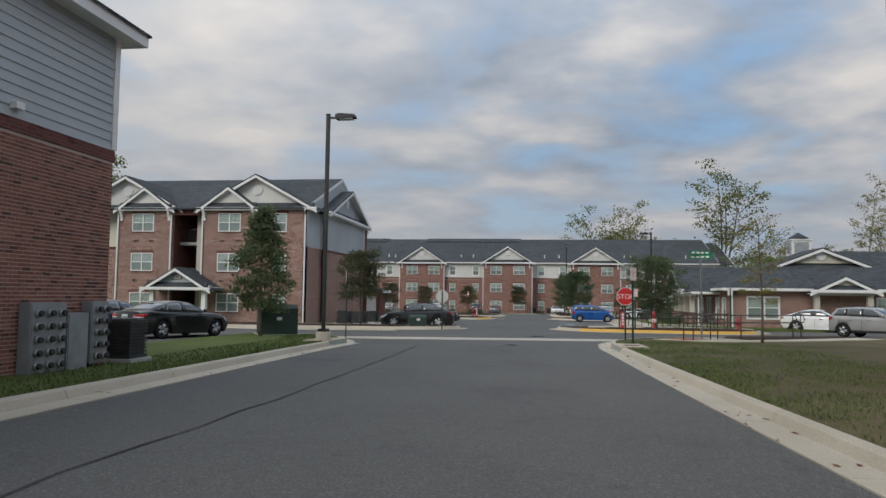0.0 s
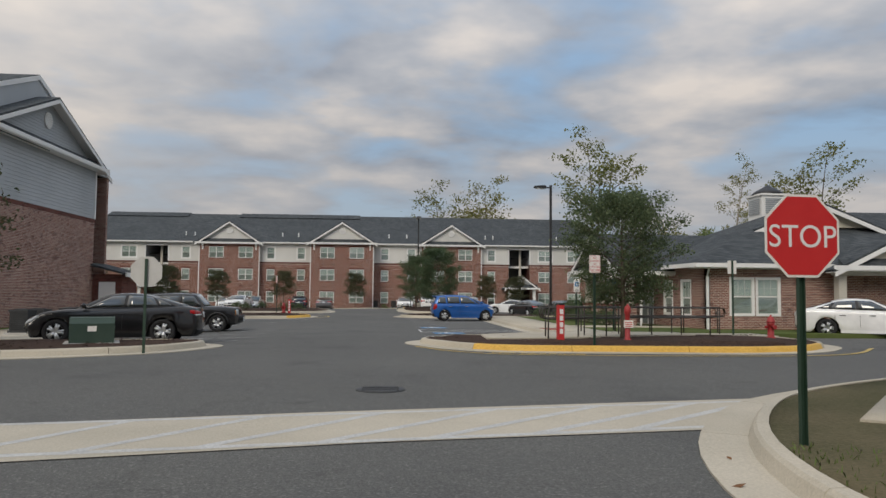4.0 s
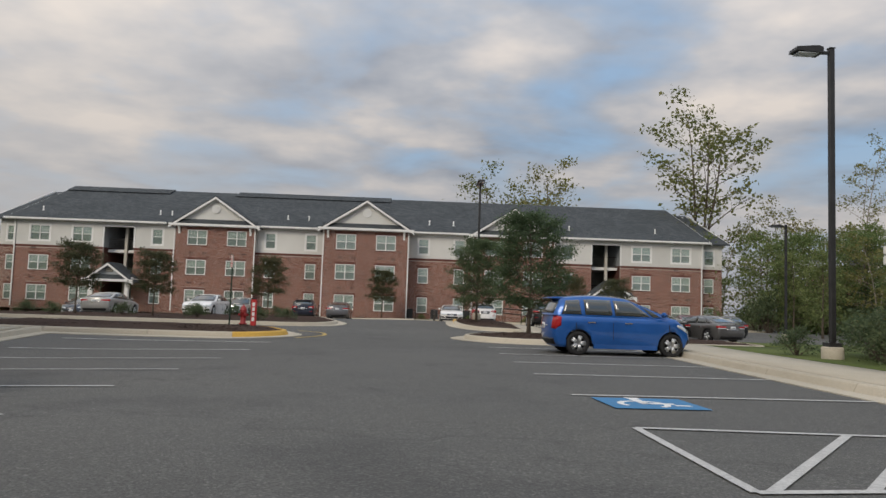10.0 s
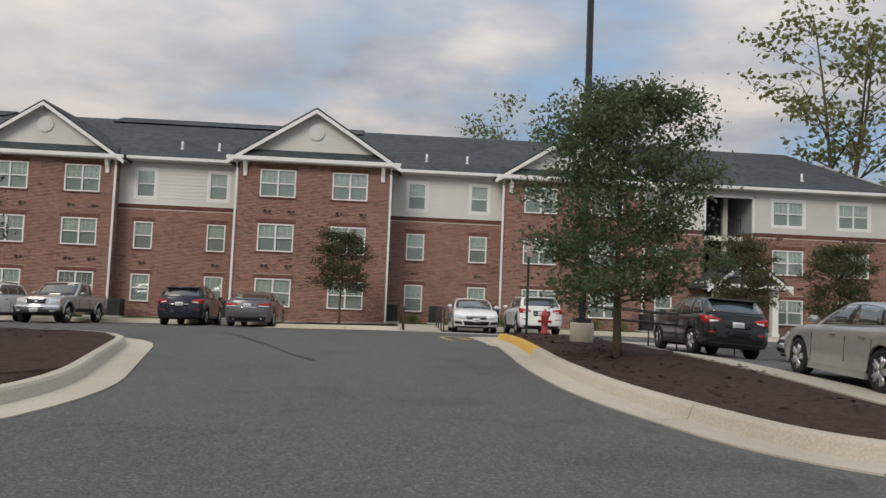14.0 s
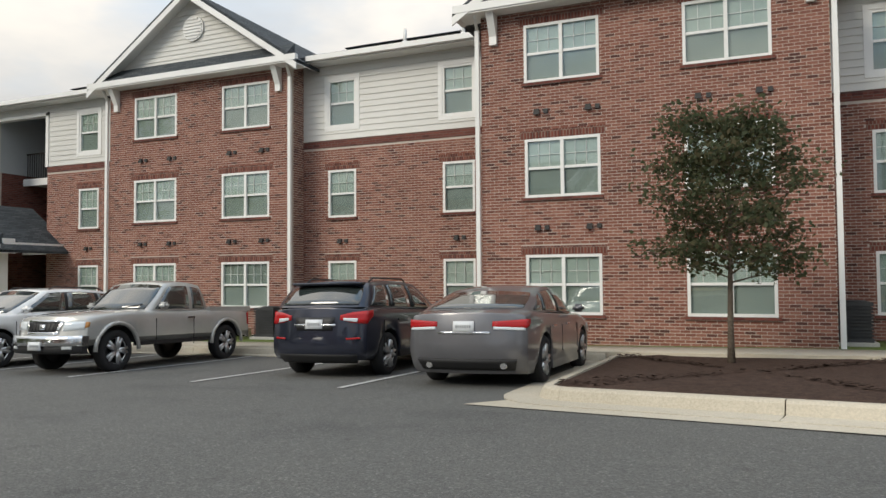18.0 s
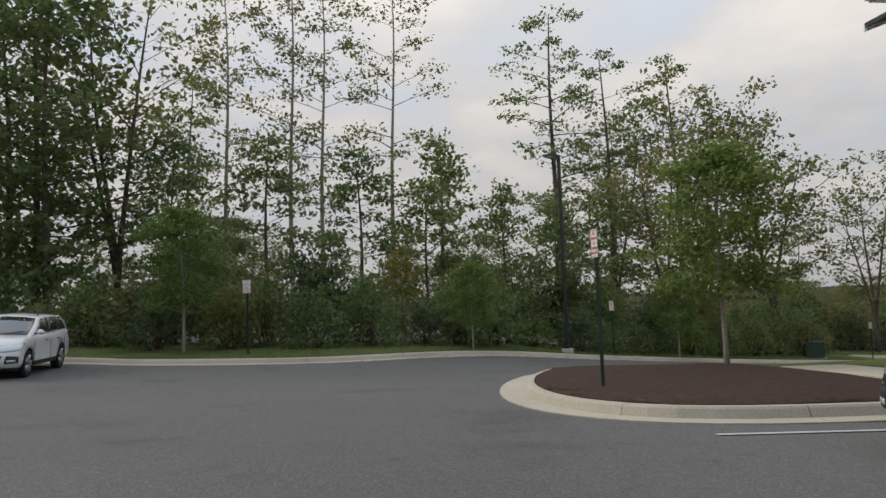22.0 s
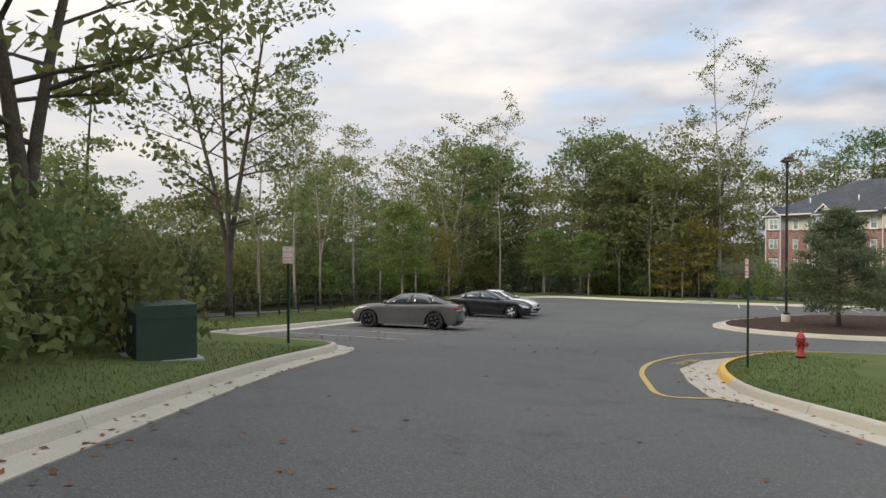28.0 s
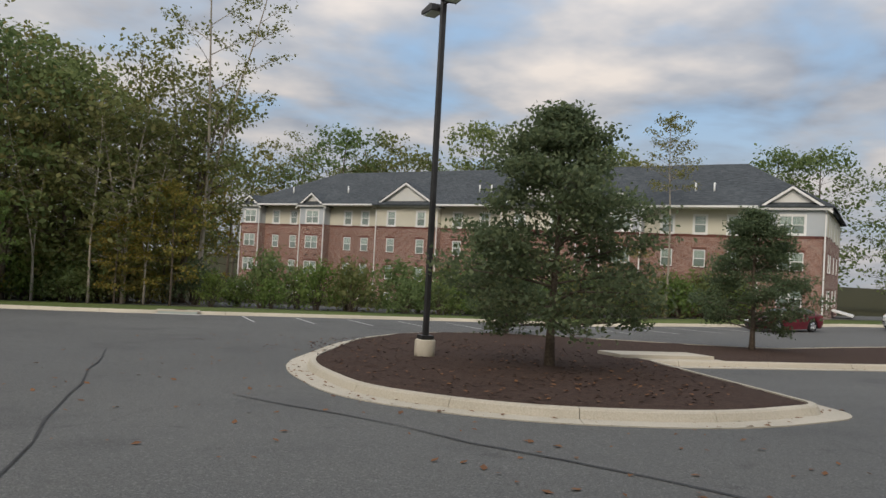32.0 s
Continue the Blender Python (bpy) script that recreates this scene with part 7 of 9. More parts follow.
    if kind in ("pickup", "jeep"):
        gl = 0.36 if kind == "pickup" else 0.46
        piece("grille", "plastic_black", ((-hw * gl, zn - 0.25), (hw * gl, zn - 0.25), (hw * 0.45, zn - 0.07), (-hw * 0.45, zn - 0.07)), 1)
        if kind == "pickup":
            for sg in (-1, 1):
                piece("grille_frame", "chrome", ((sg * hw * 0.36, zn - 0.27), (sg * hw * 0.42, zn - 0.27), (sg * hw * 0.50, zn - 0.05), (sg * hw * 0.44, zn - 0.05)), 1, 0.02)
            for k in range(9):
                yk = -hw * 0.36 + hw * 0.72 * k / 8
                piece("grille_bar", "rim_dark", ((yk - 0.008, zn - 0.25), (yk + 0.008, zn - 0.25), (yk * 1.2 + 0.008, zn - 0.07), (yk * 1.2 - 0.008, zn - 0.07)), 1, 0.018, 0.02, 2, 2)
        for za, zb in ((zn - 0.07, zn - 0.03), (zn - 0.29, zn - 0.25)):
            piece("grille_frame", "chrome" if kind == "pickup" else paint, ((-hw * (gl + 0.06), za), (hw * (gl + 0.06), za), (hw * (gl + 0.06), zb), (-hw * (gl + 0.06), zb)), 1, 0.02)
        for k in range(7 if kind == "jeep" else 0):
            yk = -hw * 0.4 + hw * 0.8 * k / 6
            piece("grille_bar", paint, ((yk - 0.02, zn - 0.27), (yk + 0.02, zn - 0.27), (yk + 0.02, zn - 0.05), (yk - 0.02, zn - 0.05)), 1, 0.02, 0.03, 2, 2)
        if kind == "pickup":
            piece("badge", "chrome", ((-0.08, zn - 0.2), (0.08, zn - 0.2), (0.06, zn - 0.11), (-0.06, zn - 0.11)), 1, 0.022, 0.02, 2, 2)
        bmp = "chrome" if kind == "pickup" else "plastic_black"
        piece("bumper", bmp, ((-hw * 0.98, 0.50), (hw * 0.98, 0.50), (hw * 0.98, 0.68), (-hw * 0.98, 0.68)), 1, 0.12, 0.14, 12)
        piece("bumper_valance", "plastic_black", ((-hw * 0.96, 0.36), (hw * 0.96, 0.36), (hw * 0.96, 0.51), (-hw * 0.96, 0.51)), 1, 0.09, 0.12, 12)
        piece("rear_bumper", bmp, ((-hw * 0.98, 0.46), (hw * 0.98, 0.46), (hw * 0.98, 0.66), (-hw * 0.98, 0.66)), -1, 0.10, 0.12, 12)
    else:
        piece("grille", "plastic_black", ((-hw * 0.42, zn - 0.2), (hw * 0.42, zn - 0.2), (hw * 0.46, zn - 0.06), (-hw * 0.46, zn - 0.06)), 1)
        piece("grille_bar", "chrome", ((-hw * 0.44, zn - 0.11), (hw * 0.44, zn - 0.11), (hw * 0.45, zn - 0.085), (-hw * 0.45, zn - 0.085)), 1, 0.016)
        g0, g1 = (0.36, 0.60) if kind == "suv" else (0.30, 0.45)
        piece("lower_grille", "plastic_black", ((-hw * 0.5, g0), (hw * 0.5, g0), (hw * 0.58, g1), (-hw * 0.58, g1)), 1)
        piece("chin", "plastic_black", ((-hw * 0.9, 0.19), (hw * 0.9, 0.19), (hw * 0.92, 0.25), (-hw * 0.92, 0.25)), 1, 0.012)
        if kind == "suv":
            piece("skid_plate", "rim_silver", ((-hw * 0.55, 0.27), (hw * 0.55, 0.27), (hw * 0.6, 0.32), (-hw * 0.6, 0.32)), 1, 0.018)
            piece("tailgate_recess", "plastic_black", ((-hw * 0.36, zt - 0.34), (hw * 0.36, zt - 0.34), (hw * 0.40, zt - 0.13), (-hw * 0.40, zt - 0.13)), -1, 0.006, 0.03)
        if kind in ("suv", "hatch"):
            wide_ = hw * 0.70
            sp = boxes((s["rrx"] - 0.24, s["rrx"] + 0.10, -wide_, wide_, H - 0.135, H - 0.085))
            bmesh.ops.bevel(sp, geom=sp.edges[:], offset=0.02, segments=2, affect="EDGES")
            part("spoiler", sp, paint, C, smooth=True)
        if paint == "paint_grey":
            for ye in (-0.55, 0.55):
                xe = bend(s, -L / 2, ye, 0.32)[0]
                part("exhaust_tip", tube(bmesh.new(), [(xe + 0.1, ye, 0.31), (xe - 0.03, ye, 0.31)], 0.045, 12), "chrome", C)
        piece("rear_valance", "plastic_black", ((-hw * 0.75, 0.24), (hw * 0.75, 0.24), (hw * 0.8, 0.38), (-hw * 0.8, 0.38)), -1)
        piece("boot_trim", "chrome" if paint != "paint_black" else "plastic_black", ((-hw * 0.42, zt - 0.27), (hw * 0.42, zt - 0.27), (hw * 0.42, zt - 0.24), (-hw * 0.42, zt - 0.24)), -1)
    for end, zz in ((1, 0.50), (-1, {"sedan": zt - 0.17, "suv": zt - 0.24, "hatch": 0.72}.get(kind, 0.78))):
        o = 0.02 if not (kind in ("pickup", "jeep")) else 0.135
        pl = piece("number_plate", "plate_white", ((-0.155, zz - 0.075), (0.155, zz - 0.075), (0.155, zz + 0.075), (-0.155, zz + 0.075)), end, o, 0.012, 3, 2)
        xx = bend(s, end * L / 2, 0, zz)[0] + end * (o + 0.004)
        part("plate_bars", boxes(*[(xx - 0.003, xx + 0.003, -0.11 + 0.034 * k, -0.09 + 0.034 * k, zz - 0.022, zz + 0.022) for k in range(7)]), "grey_metal", pl)
    if kind == "pickup":
        # open bed behind the cab: rails, tailgate, dark liner
        part("bed_liner", boxes((x0 + 0.12, s["bwx"] - 0.10, -hw * 0.8, hw * 0.8, 1.10, 1.135)), "plastic_black", C)
        for ya, yb in ((-hw * 0.94, -hw * 0.80), (hw * 0.80, hw * 0.94)):
            part("bed_rail", boxes((x0 + 0.05, s["bwx"] - 0.04, ya, yb, 1.06, 1.17)), paint, C)
        part("tailgate", boxes((x0 + 0.04, x0 + 0.12, -hw * 0.80, hw * 0.80, 1.06, 1.17)), paint, C)
    if kind in ("suv", "jeep"):
        for sg in (-1, 1):
            yr = sg * hw * (0.66 if kind == "suv" else 0.74)
            rr = tube(bmesh.new(), [(s["rfx"] - 0.2, yr, H - 0.06), (s["rfx"] - 0.32, yr, H + 0.0), (s["rrx"] + 0.35, yr, H - 0.01), (s["rrx"] + 0.2, yr, H - 0.08)], 0.015, 6)
            part("roof_rail", rr, "plastic_black", C)
    for yw in (-0.45, 0.15):
        wp = tube(bmesh.new(), [(s["wsx"] + 0.10, yw, s["hood"] + 0.035), (s["wsx"] - 0.02, yw + 0.5, s["hood"] + 0.12)], 0.012, 5)
        part("wiper", wp, "plastic_black", C)
    return C


CARLIST = [
    ("jeep", "paint_black", -8.85, 56.6, 3, "black boxy four-wheel-drive wagon with roof rails, parked nose out"),
    ("sedan", "paint_black", -8.1, 46.0, 188, "black saloon with bright five-spoke wheels, parked nose in"),
    ("hatch", "paint_blue", 4.40, 67.3, 2, "bright blue small hatchback parked by the walk"),
    ("suv", "paint_navy", -10.05, 108.5, 92, "dark navy crossover with red lamps, parked nose to the facade"),
    ("sedan", "paint_grey", -7.2, 108.1, 91, "grey saloon with twin exhausts, parked nose to the facade"),
    ("pickup", "paint_tan", -15.2, 107.9, -89, "silver-tan extended-cab pickup truck, backed into its stall"),
    ("suv", "paint_white", -18.2, 107.5, -88, "white crossover with large grille, backed into its stall"),
    ("suv", "paint_black", -25.5, 108.2, -88, "black crossover with silver wheels, backed into its stall"),
    ("suv", "paint_bluegrey", -28.2, 108.4, -88, "blue-grey crossover with chrome grille bar, backed into its stall"),
    ("sedan", "paint_white", 2.0, 107.8, -91, "white compact saloon, nose to the drive"),
    ("suv", "paint_white", 4.6, 107.8, 91, "white large crossover with red lamps, nose to the facade"),
    ("sedan", "paint_silver", 7.2, 88.6, 84, "silver saloon with chrome trim, nose away from the drive"),
    ("suv", "paint_black", 7.7, 97.2, 88, "black crossover parked by the long island"),
    ("sedan", "paint_black", 12.9, 89.9, 110, "black saloon parked in the east lot"),
    ("sedan", "paint_gunmetal", 15.6, 88.8, 105, "dark grey saloon parked in the east lot"),
    ("sedan", "paint_white", 12.2, 96.5, 175, "white saloon in the east lot"),
    ("sedan", "paint_red", 18.5, 99.0, 80, "dark red saloon in the east lot"),
    ("sedan", "paint_black", 21.5, 99.4, 80, "black saloon in the east lot"),
    ("sedan", "paint_white", 17.9, 50.0, -28, "white saloon before the clubhouse"),
    ("suv", "paint_silver", 17.4, 41.0, -50, "silver crossover parked on the cross street"),
    ("sedan", "paint_black", -14.9, 27.6, 72, "black saloon with lit red lamps in the side lot"),
    ("sedan", "paint_bluegrey", -18.2, 28.4, 80, "dark blue saloon in the side lot"),
    ("sedan", "paint_silver", -20.6, 95.5, 88, "silver saloon beyond the shrub island"),
    ("sedan", "paint_white", -14.5, 95.6, -92, "white saloon beyond the shrub island"),
    ("suv", "paint_white", -44.4, 91.9, 4, "white crossover parked at the edge of the woods"),
    ("sedan", "paint_gunmetal", -71.9, 148.3, 196, "dark grey saloon with black spoked wheels, leaves about its tyres"),
    ("sedan", "paint_black", -73.1, 159.3, 8, "black sports saloon, backed against the woods"),
    ("sedan", "paint_white", -73.7, 162.1, 8, "white saloon, backed against the woods"),
    ("sedan", "paint_red", -32.4, 184.3, 190, "dark red saloon at the far side of the lower lot"),
    ("suv", "paint_white", -23.5, 183.5, 190, "white crossover at the far side of the lower lot"),
]
for kind_, paint_, x_, y_, rz_, label_ in CARLIST:
    car(kind_, paint_, x_, y_, rz_, label_, dark_rims="black spoked" in label_)


# ---- trees and shrubs ----
def leaf_cloud(rng, centres, per, spread, size, droop=0.0, flat=0.75):
    """Many small folded leaves in flat sprays round a set of twig ends, each spray of its own size."""
    c = np.repeat(np.asarray(centres), per, axis=0)
    n = len(c)
    d = np.clip(rng.normal(size=(n, 3)), -1.5, 1.5) * spread * np.repeat(rng.uniform(0.55, 1.3, len(centres)), per)[:, None]
    d[:, 2] *= flat
    p = c + d
    p[:, 2] -= droop * rng.random(n) * spread
    nz = rng.normal(size=(n, 3)) + np.array((0, 0, 0.9))
    nz /= np.linalg.norm(nz, axis=1)[:, None]
    u = np.cross(nz, rng.normal(size=(n, 3)))
    u /= np.linalg.norm(u, axis=1)[:, None] + 1e-9
    v = np.cross(nz, u)
    s = (size * rng.uniform(0.6, 1.3, n))[:, None]
    # a leaf: base, two sides, tip, with a fold along the middle
    verts = np.stack([p - u * s, p - v * s * 0.6 + nz * s * 0.18, p + u * s, p + v * s * 0.6 + nz * s * 0.18], axis=1).reshape(-1, 3)
    return verts


def leaf_mesh(name, verts, mat):
    n = len(verts) // 4
    me = bpy.data.meshes.new(name)
    me.vertices.add(len(verts))
    me.vertices.foreach_set("co", verts.astype(np.float32).ravel())
    me.loops.add(n * 4)
    me.loops.foreach_set("vertex_index", np.arange(n * 4, dtype=np.int32))
    me.polygons.add(n)
    me.polygons.foreach_set("loop_start", np.arange(0, n * 4, 4, dtype=np.int32))
    me.update(calc_edges=True)
    me.materials.append(MATS[mat])
    return me


SHAPES = {
    "round": lambda u: math.sqrt(max(0.02, 1 - (2 * u - 0.9) ** 2 / 1.25)),
    "egg": lambda u: math.sqrt(max(0.02, 1 - (1.45 * u - 0.45) ** 2)),
    "tall": lambda u: 0.55 + 0.45 * math.sin(math.pi * min(1, u * 1.05)),
    "cone": lambda u: 1.02 - 0.9 * u,
    "spire": lambda u: max(0.10, (1 - u) ** 0.7 * min(1.0, 0.62 + 2.4 * u)),
    "oak": lambda u: max(0.16, (1 - u) ** 0.6 * min(1.0, 0.72 + 1.6 * u)),
    "flare": lambda u: 0.35 + 0.75 * math.sin(math.pi * min(1.0, 0.15 + 0.8 * u)),
}


def tree_meshes(seed, h, r0, base_h, crown_r, shape, leafmat, bark, limbs=30, side=6, per=14, spray=0.3, leaf=0.05, lean=0.0, stems=1, rise=0.5, flat=0.4, gaps=0.0):
    """Tapering wood: stems, limbs that arch outwards, side shoots along the limbs; leaves in sprays along the shoots."""
    rng = np.random.default_rng(seed)
    bm = bmesh.new()
    prof = SHAPES[shape]
    ends = []
    steps = 9
    for st in range(stems):
        sa = st * 2.2 + rng.uniform(0, 1)
        wx, wy = rng.uniform(0, 6.28, 2)
        hs = h * (1.0 if st == 0 else rng.uniform(0.8, 0.97))
        pts, rad = [], []
        for i in range(steps + 1):
            k = i / steps
            out = 0.0 if stems == 1 else 0.17 * h * max(0.0, k - 0.16) ** 1.25
            pts.append(Vector((out * math.cos(sa) + math.sin(wx + 4.5 * k) * 0.014 * h * k + lean * h * k * k, out * math.sin(sa) + math.sin(wy + 5 * k) * 0.014 * h * k, hs * 0.95 * k - 0.15 * (i == 0))))
            rad.append(r0 * (1.3 if i == 0 else 1.0) * (1 - 0.9 * k) * (1.0 if stems == 1 else 0.75) + 0.008)
        tube(bm, pts, rad, 8)
        n1 = max(4, limbs // stems)
        for li in range(n1):
            if rng.random() < gaps:
                continue
            u = (li + rng.random()) / n1
            z = base_h + (hs * 0.94 - base_h) * u
            k = min(0.999, z / (hs * 0.95)) * steps
            i = int(k)
            a = pts[i].lerp(pts[min(i + 1, steps)], k - i)
            az = li * 2.4 + rng.uniform(-0.6, 0.6)
            ln = crown_r * prof(u) * rng.uniform(0.6, 1.15)
            up = rise * (0.35 + 0.95 * u) + rng.normal() * 0.1
            d = Vector((math.cos(az), math.sin(az), 0))
            limb = [a + d * (ln * q) + Vector((0, 0, up * ln * q - 0.1 * ln * q * q)) for q in (0, 0.35, 0.7, 1.0)]
            rr = max(0.012, r0 * (1 - 0.85 * u) * 0.36)
            tube(bm, limb, [rr, rr * 0.7, rr * 0.42, rr * 0.15], 5 if h < 8 else 4, cap=False)
            ends.append(limb[-1])
            for si in range(side):
                q = 0.25 + 0.72 * (si + rng.random()) / side
                j = min(2, int(q * 3))
                b = limb[j].lerp(limb[j + 1], min(1.0, q * 3 - j))
                turn = az + (1 if (si + li) % 2 else -1) * rng.uniform(0.55, 1.15)
                sl = ln * (0.46 * (1.12 - q) + 0.10) * rng.uniform(0.7, 1.25)
                e = b + Vector((math.cos(turn) * sl, math.sin(turn) * sl, sl * (0.15 + 0.55 * rise * rng.uniform(0.2, 1.2))))
                tube(bm, [b, e], [rr * 0.3 + 0.002, 0.003], 3, cap=False)
                ends += [b.lerp(e, 0.5), e]
        ends += [pts[-1], pts[-1] + Vector((0, 0, 0.02 * h)), pts[-2].lerp(pts[-1], 0.6)]
    wood = finish("trunk", bm, bark, True)
    return wood, leaf_mesh("crown", leaf_cloud(rng, [tuple(t) for t in ends], per, spray, leaf, flat=flat), leafmat)


def plant(meshes, x, y, label, category="tree", name="tree", s=1.0, rz=0.0, group="", lift=0.0, sz=None):
    T = root(name, Matrix.Translation((x, y, ground_z(x, y) + lift)) @ Matrix.Rotation(radians(rz), 4, "Z") @ Matrix.Diagonal((s, s, sz or s, 1)), label, category, group)
    part("trunk", meshes[0], None, T)
    part("crown", meshes[1], None, T)
    return T


# the planted trees of the beds
T_YARD = tree_meshes(11, 5.5, 0.10, 1.25, 2.15, "round", "leaf_dark", "bark", 58, 8, 24, 0.25, 0.056, rise=0.75, flat=0.7)
plant(T_YARD, 6.65, 44.5, "young tree with a dense round dark green crown in mulch", rz=40, lift=0.24, s=0.74)
T_TALLA = tree_meshes(12, 6.6, 0.10, 1.1, 2.2, "egg", "leaf_dark", "bark", 62, 8, 24, 0.26, 0.06, rise=0.7, flat=0.7)
plant(T_TALLA, 3.5, 76.2, "green oval young tree in a mulch island beside utility boxes", s=0.71, lift=0.15)
plant(T_TALLA, 2.5, 88.8, "green oval young tree in the long mulch island", rz=130, s=0.7, lift=0.15)
T_FRONT = tree_meshes(13, 4.5, 0.055, 1.45, 1.5, "egg", "leaf_dusk", "bark", 42, 7, 13, 0.2, 0.06, rise=0.7, flat=0.65)
plant(T_FRONT, -3.78, 109.0, "slender young tree with dark reddish-green leaves before the facade", rz=10, s=0.88, lift=0.18)
plant(T_FRONT, -9.3, 89.2, "slender young tree turning red among low shrubs", rz=100, s=0.72, lift=0.15)
plant(T_FRONT, -10.7, 41.5, "small young tree with reddish leaves beside parked cars", rz=200, s=0.95, lift=0.15)
T_COL = tree_meshes(14, 5.2, 0.06, 0.9, 1.3, "spire", "leaf_dark", "bark", 48, 6, 15, 0.2, 0.065, rise=0.8, flat=0.6)
plant(T_COL, -11.0, 27.1, "slender dark green young tree by a utility box", lift=0.1)
T_YOUNG = tree_meshes(16, 4.8, 0.05, 1.3, 1.35, "egg", "leaf_bright", "pale_bark", 40, 7, 14, 0.24, 0.062, rise=0.55, flat=0.5)
T_STAKE = tree_meshes(17, 4.8, 0.05, 1.5, 1.15, "tall", "leaf_autumn", "bark", 24, 5, 7, 0.16, 0.042, rise=0.8)
plant(T_YOUNG, -38.15, 109.82, "thin young tree with green leaves in the corner bed", rz=70, s=1.05, lift=0.16)
plant(T_STAKE, 8.5, 29.9, "thin young tree with sparse yellowing leaves on the lawn", lift=0.14)
for x, y, s, r in ((-14.0, 84.5, 0.7, 20), (-18.5, 86.0, 0.8, 20), (-24.8, 87.5, 0.78, 80), (-29.5, 84.0, 0.85, 150), (10.5, 100.5, 0.8, 60), (13.5, 99.8, 0.8, 170)):
    plant(T_TALLA if s > 0.83 else T_FRONT, x, y, "young planted tree with thin green crown in mulch", rz=r, s=s, lift=0.15, group="planted trees")
T_OAK = tree_meshes(15, 6.2, 0.11, 0.85, 2.75, "oak", "leaf_dark", "bark", 64, 8, 22, 0.26, 0.064, rise=0.4, flat=0.6)
plant(T_OAK, -55.8, 164.0, "dense dark green young oak with a cone-shaped crown in mulch", rz=0, lift=0.15)
plant(T_OAK, -44.5, 171.5, "dense dark green young oak in the mulch median", rz=140, s=0.86, lift=0.15)
plant(T_OAK, -52.0, 177.5, "small dark green young oak in the mulch median", rz=220, s=0.7, lift=0.1)
for x, y, s, r, lab in ((-49.7, 95.4, 1.1, 0, "thin young tree with bright green leaves on the verge"), (-50.6, 106.1, 0.72, 90, "thin young tree with bright green leaves on the verge"),
                        (-58.6, 118.3, 0.92, 160, "young tree with bright green leaves at the edge of woods"),
                        (-83.0, 166, 1.5, 30, "young bright green tree at the edge of woods"), (-81.0, 189.5, 1.35, 70, "young bright green tree at the edge of woods"), (-77.0, 191.0, 1.3, 200, "young bright green tree at the edge of woods")):
    plant(T_YOUNG, x, y, lab, rz=r, s=s, lift=0.1, group="verge trees")

# woodland trees: several builds, each standing many times
WOODS = (
    # height, trunk, clear stem, crown radius, outline, leaf, bark, limbs, shoots, leaves, spray, leaf size, stems, rise, flat, gaps
    ("tall thin woodland tree with a sparse high crown", 24, 0.17, 8, 3.0, "tall", "leaf_olive", "pale_bark", 32, 5, 6, 0.42, 0.14, 1, 0.55, 0.5, 0.15),
    ("woodland tree with dark leaves in flat layers", 9, 0.10, 1.0, 3.0, "cone", "leaf_green", "bark", 32, 6, 7, 0.42, 0.122, 1, 0.3, 0.4, 0.1),
    ("tall leafy woodland tree with layered green sprays", 20, 0.20, 2.5, 4.0, "tall", "leaf_green", "bark", 48, 7, 6, 0.50, 0.191, 1, 0.3, 0.45, 0.22),
    ("many-stemmed woodland tree with an airy spreading crown", 17, 0.21, 4.0, 3.8, "flare", "leaf_olive", "bark", 45, 6, 6, 0.46, 0.165, 3, 0.8, 0.6, 0.2),
    ("broad green woodland tree with a full rounded crown", 17, 0.20, 2.2, 4.8, "egg", "leaf_green", "bark", 48, 6, 5, 0.60, 0.216, 1, 0.5, 0.7, 0.05),
    ("broad olive woodland tree with a full rounded crown", 15.5, 0.19, 2.0, 4.6, "round", "leaf_olive", "pale_bark", 44, 6, 5, 0.60, 0.216, 2, 0.55, 0.7, 0.08),
    ("tall bare pole of a tree with a small leafy top", 27, 0.17, 16, 3.6, "egg", "leaf_olive", "pale_bark", 26, 5, 6, 0.45, 0.178, 1, 0.7, 0.5, 0.0),
    ("small woodland tree turning yellow", 10, 0.09, 1.4, 2.6, "egg", "leaf_autumn", "bark", 30, 6, 6, 0.40, 0.152, 1, 0.5, 0.5, 0.1),
    ("tall nearly bare tree with pale forked stems", 28, 0.19, 9, 2.8, "tall", "leaf_olive", "pale_bark", 38, 6, 5, 0.40, 0.146, 2, 0.85, 0.6, 0.05),
    ("tall straight tree with a thick trunk and layered limbs", 26, 0.30, 6, 4.2, "tall", "leaf_green", "bark", 40, 6, 6, 0.46, 0.165, 1, 0.18, 0.35, 0.25),
)
WOOD_LABELS = [w[0] for w in WOODS]
WOOD_A = [tree_meshes(31 + i, h, r, b, c, sh, lm, bk, lb, sd, pr, sp, lf, stems=sn, rise=rs, flat=fl, gaps=gp) for i, (_, h, r, b, c, sh, lm, bk, lb, sd, pr, sp, lf, sn, rs, fl, gp) in enumerate(WOODS)]
SHRUB = []
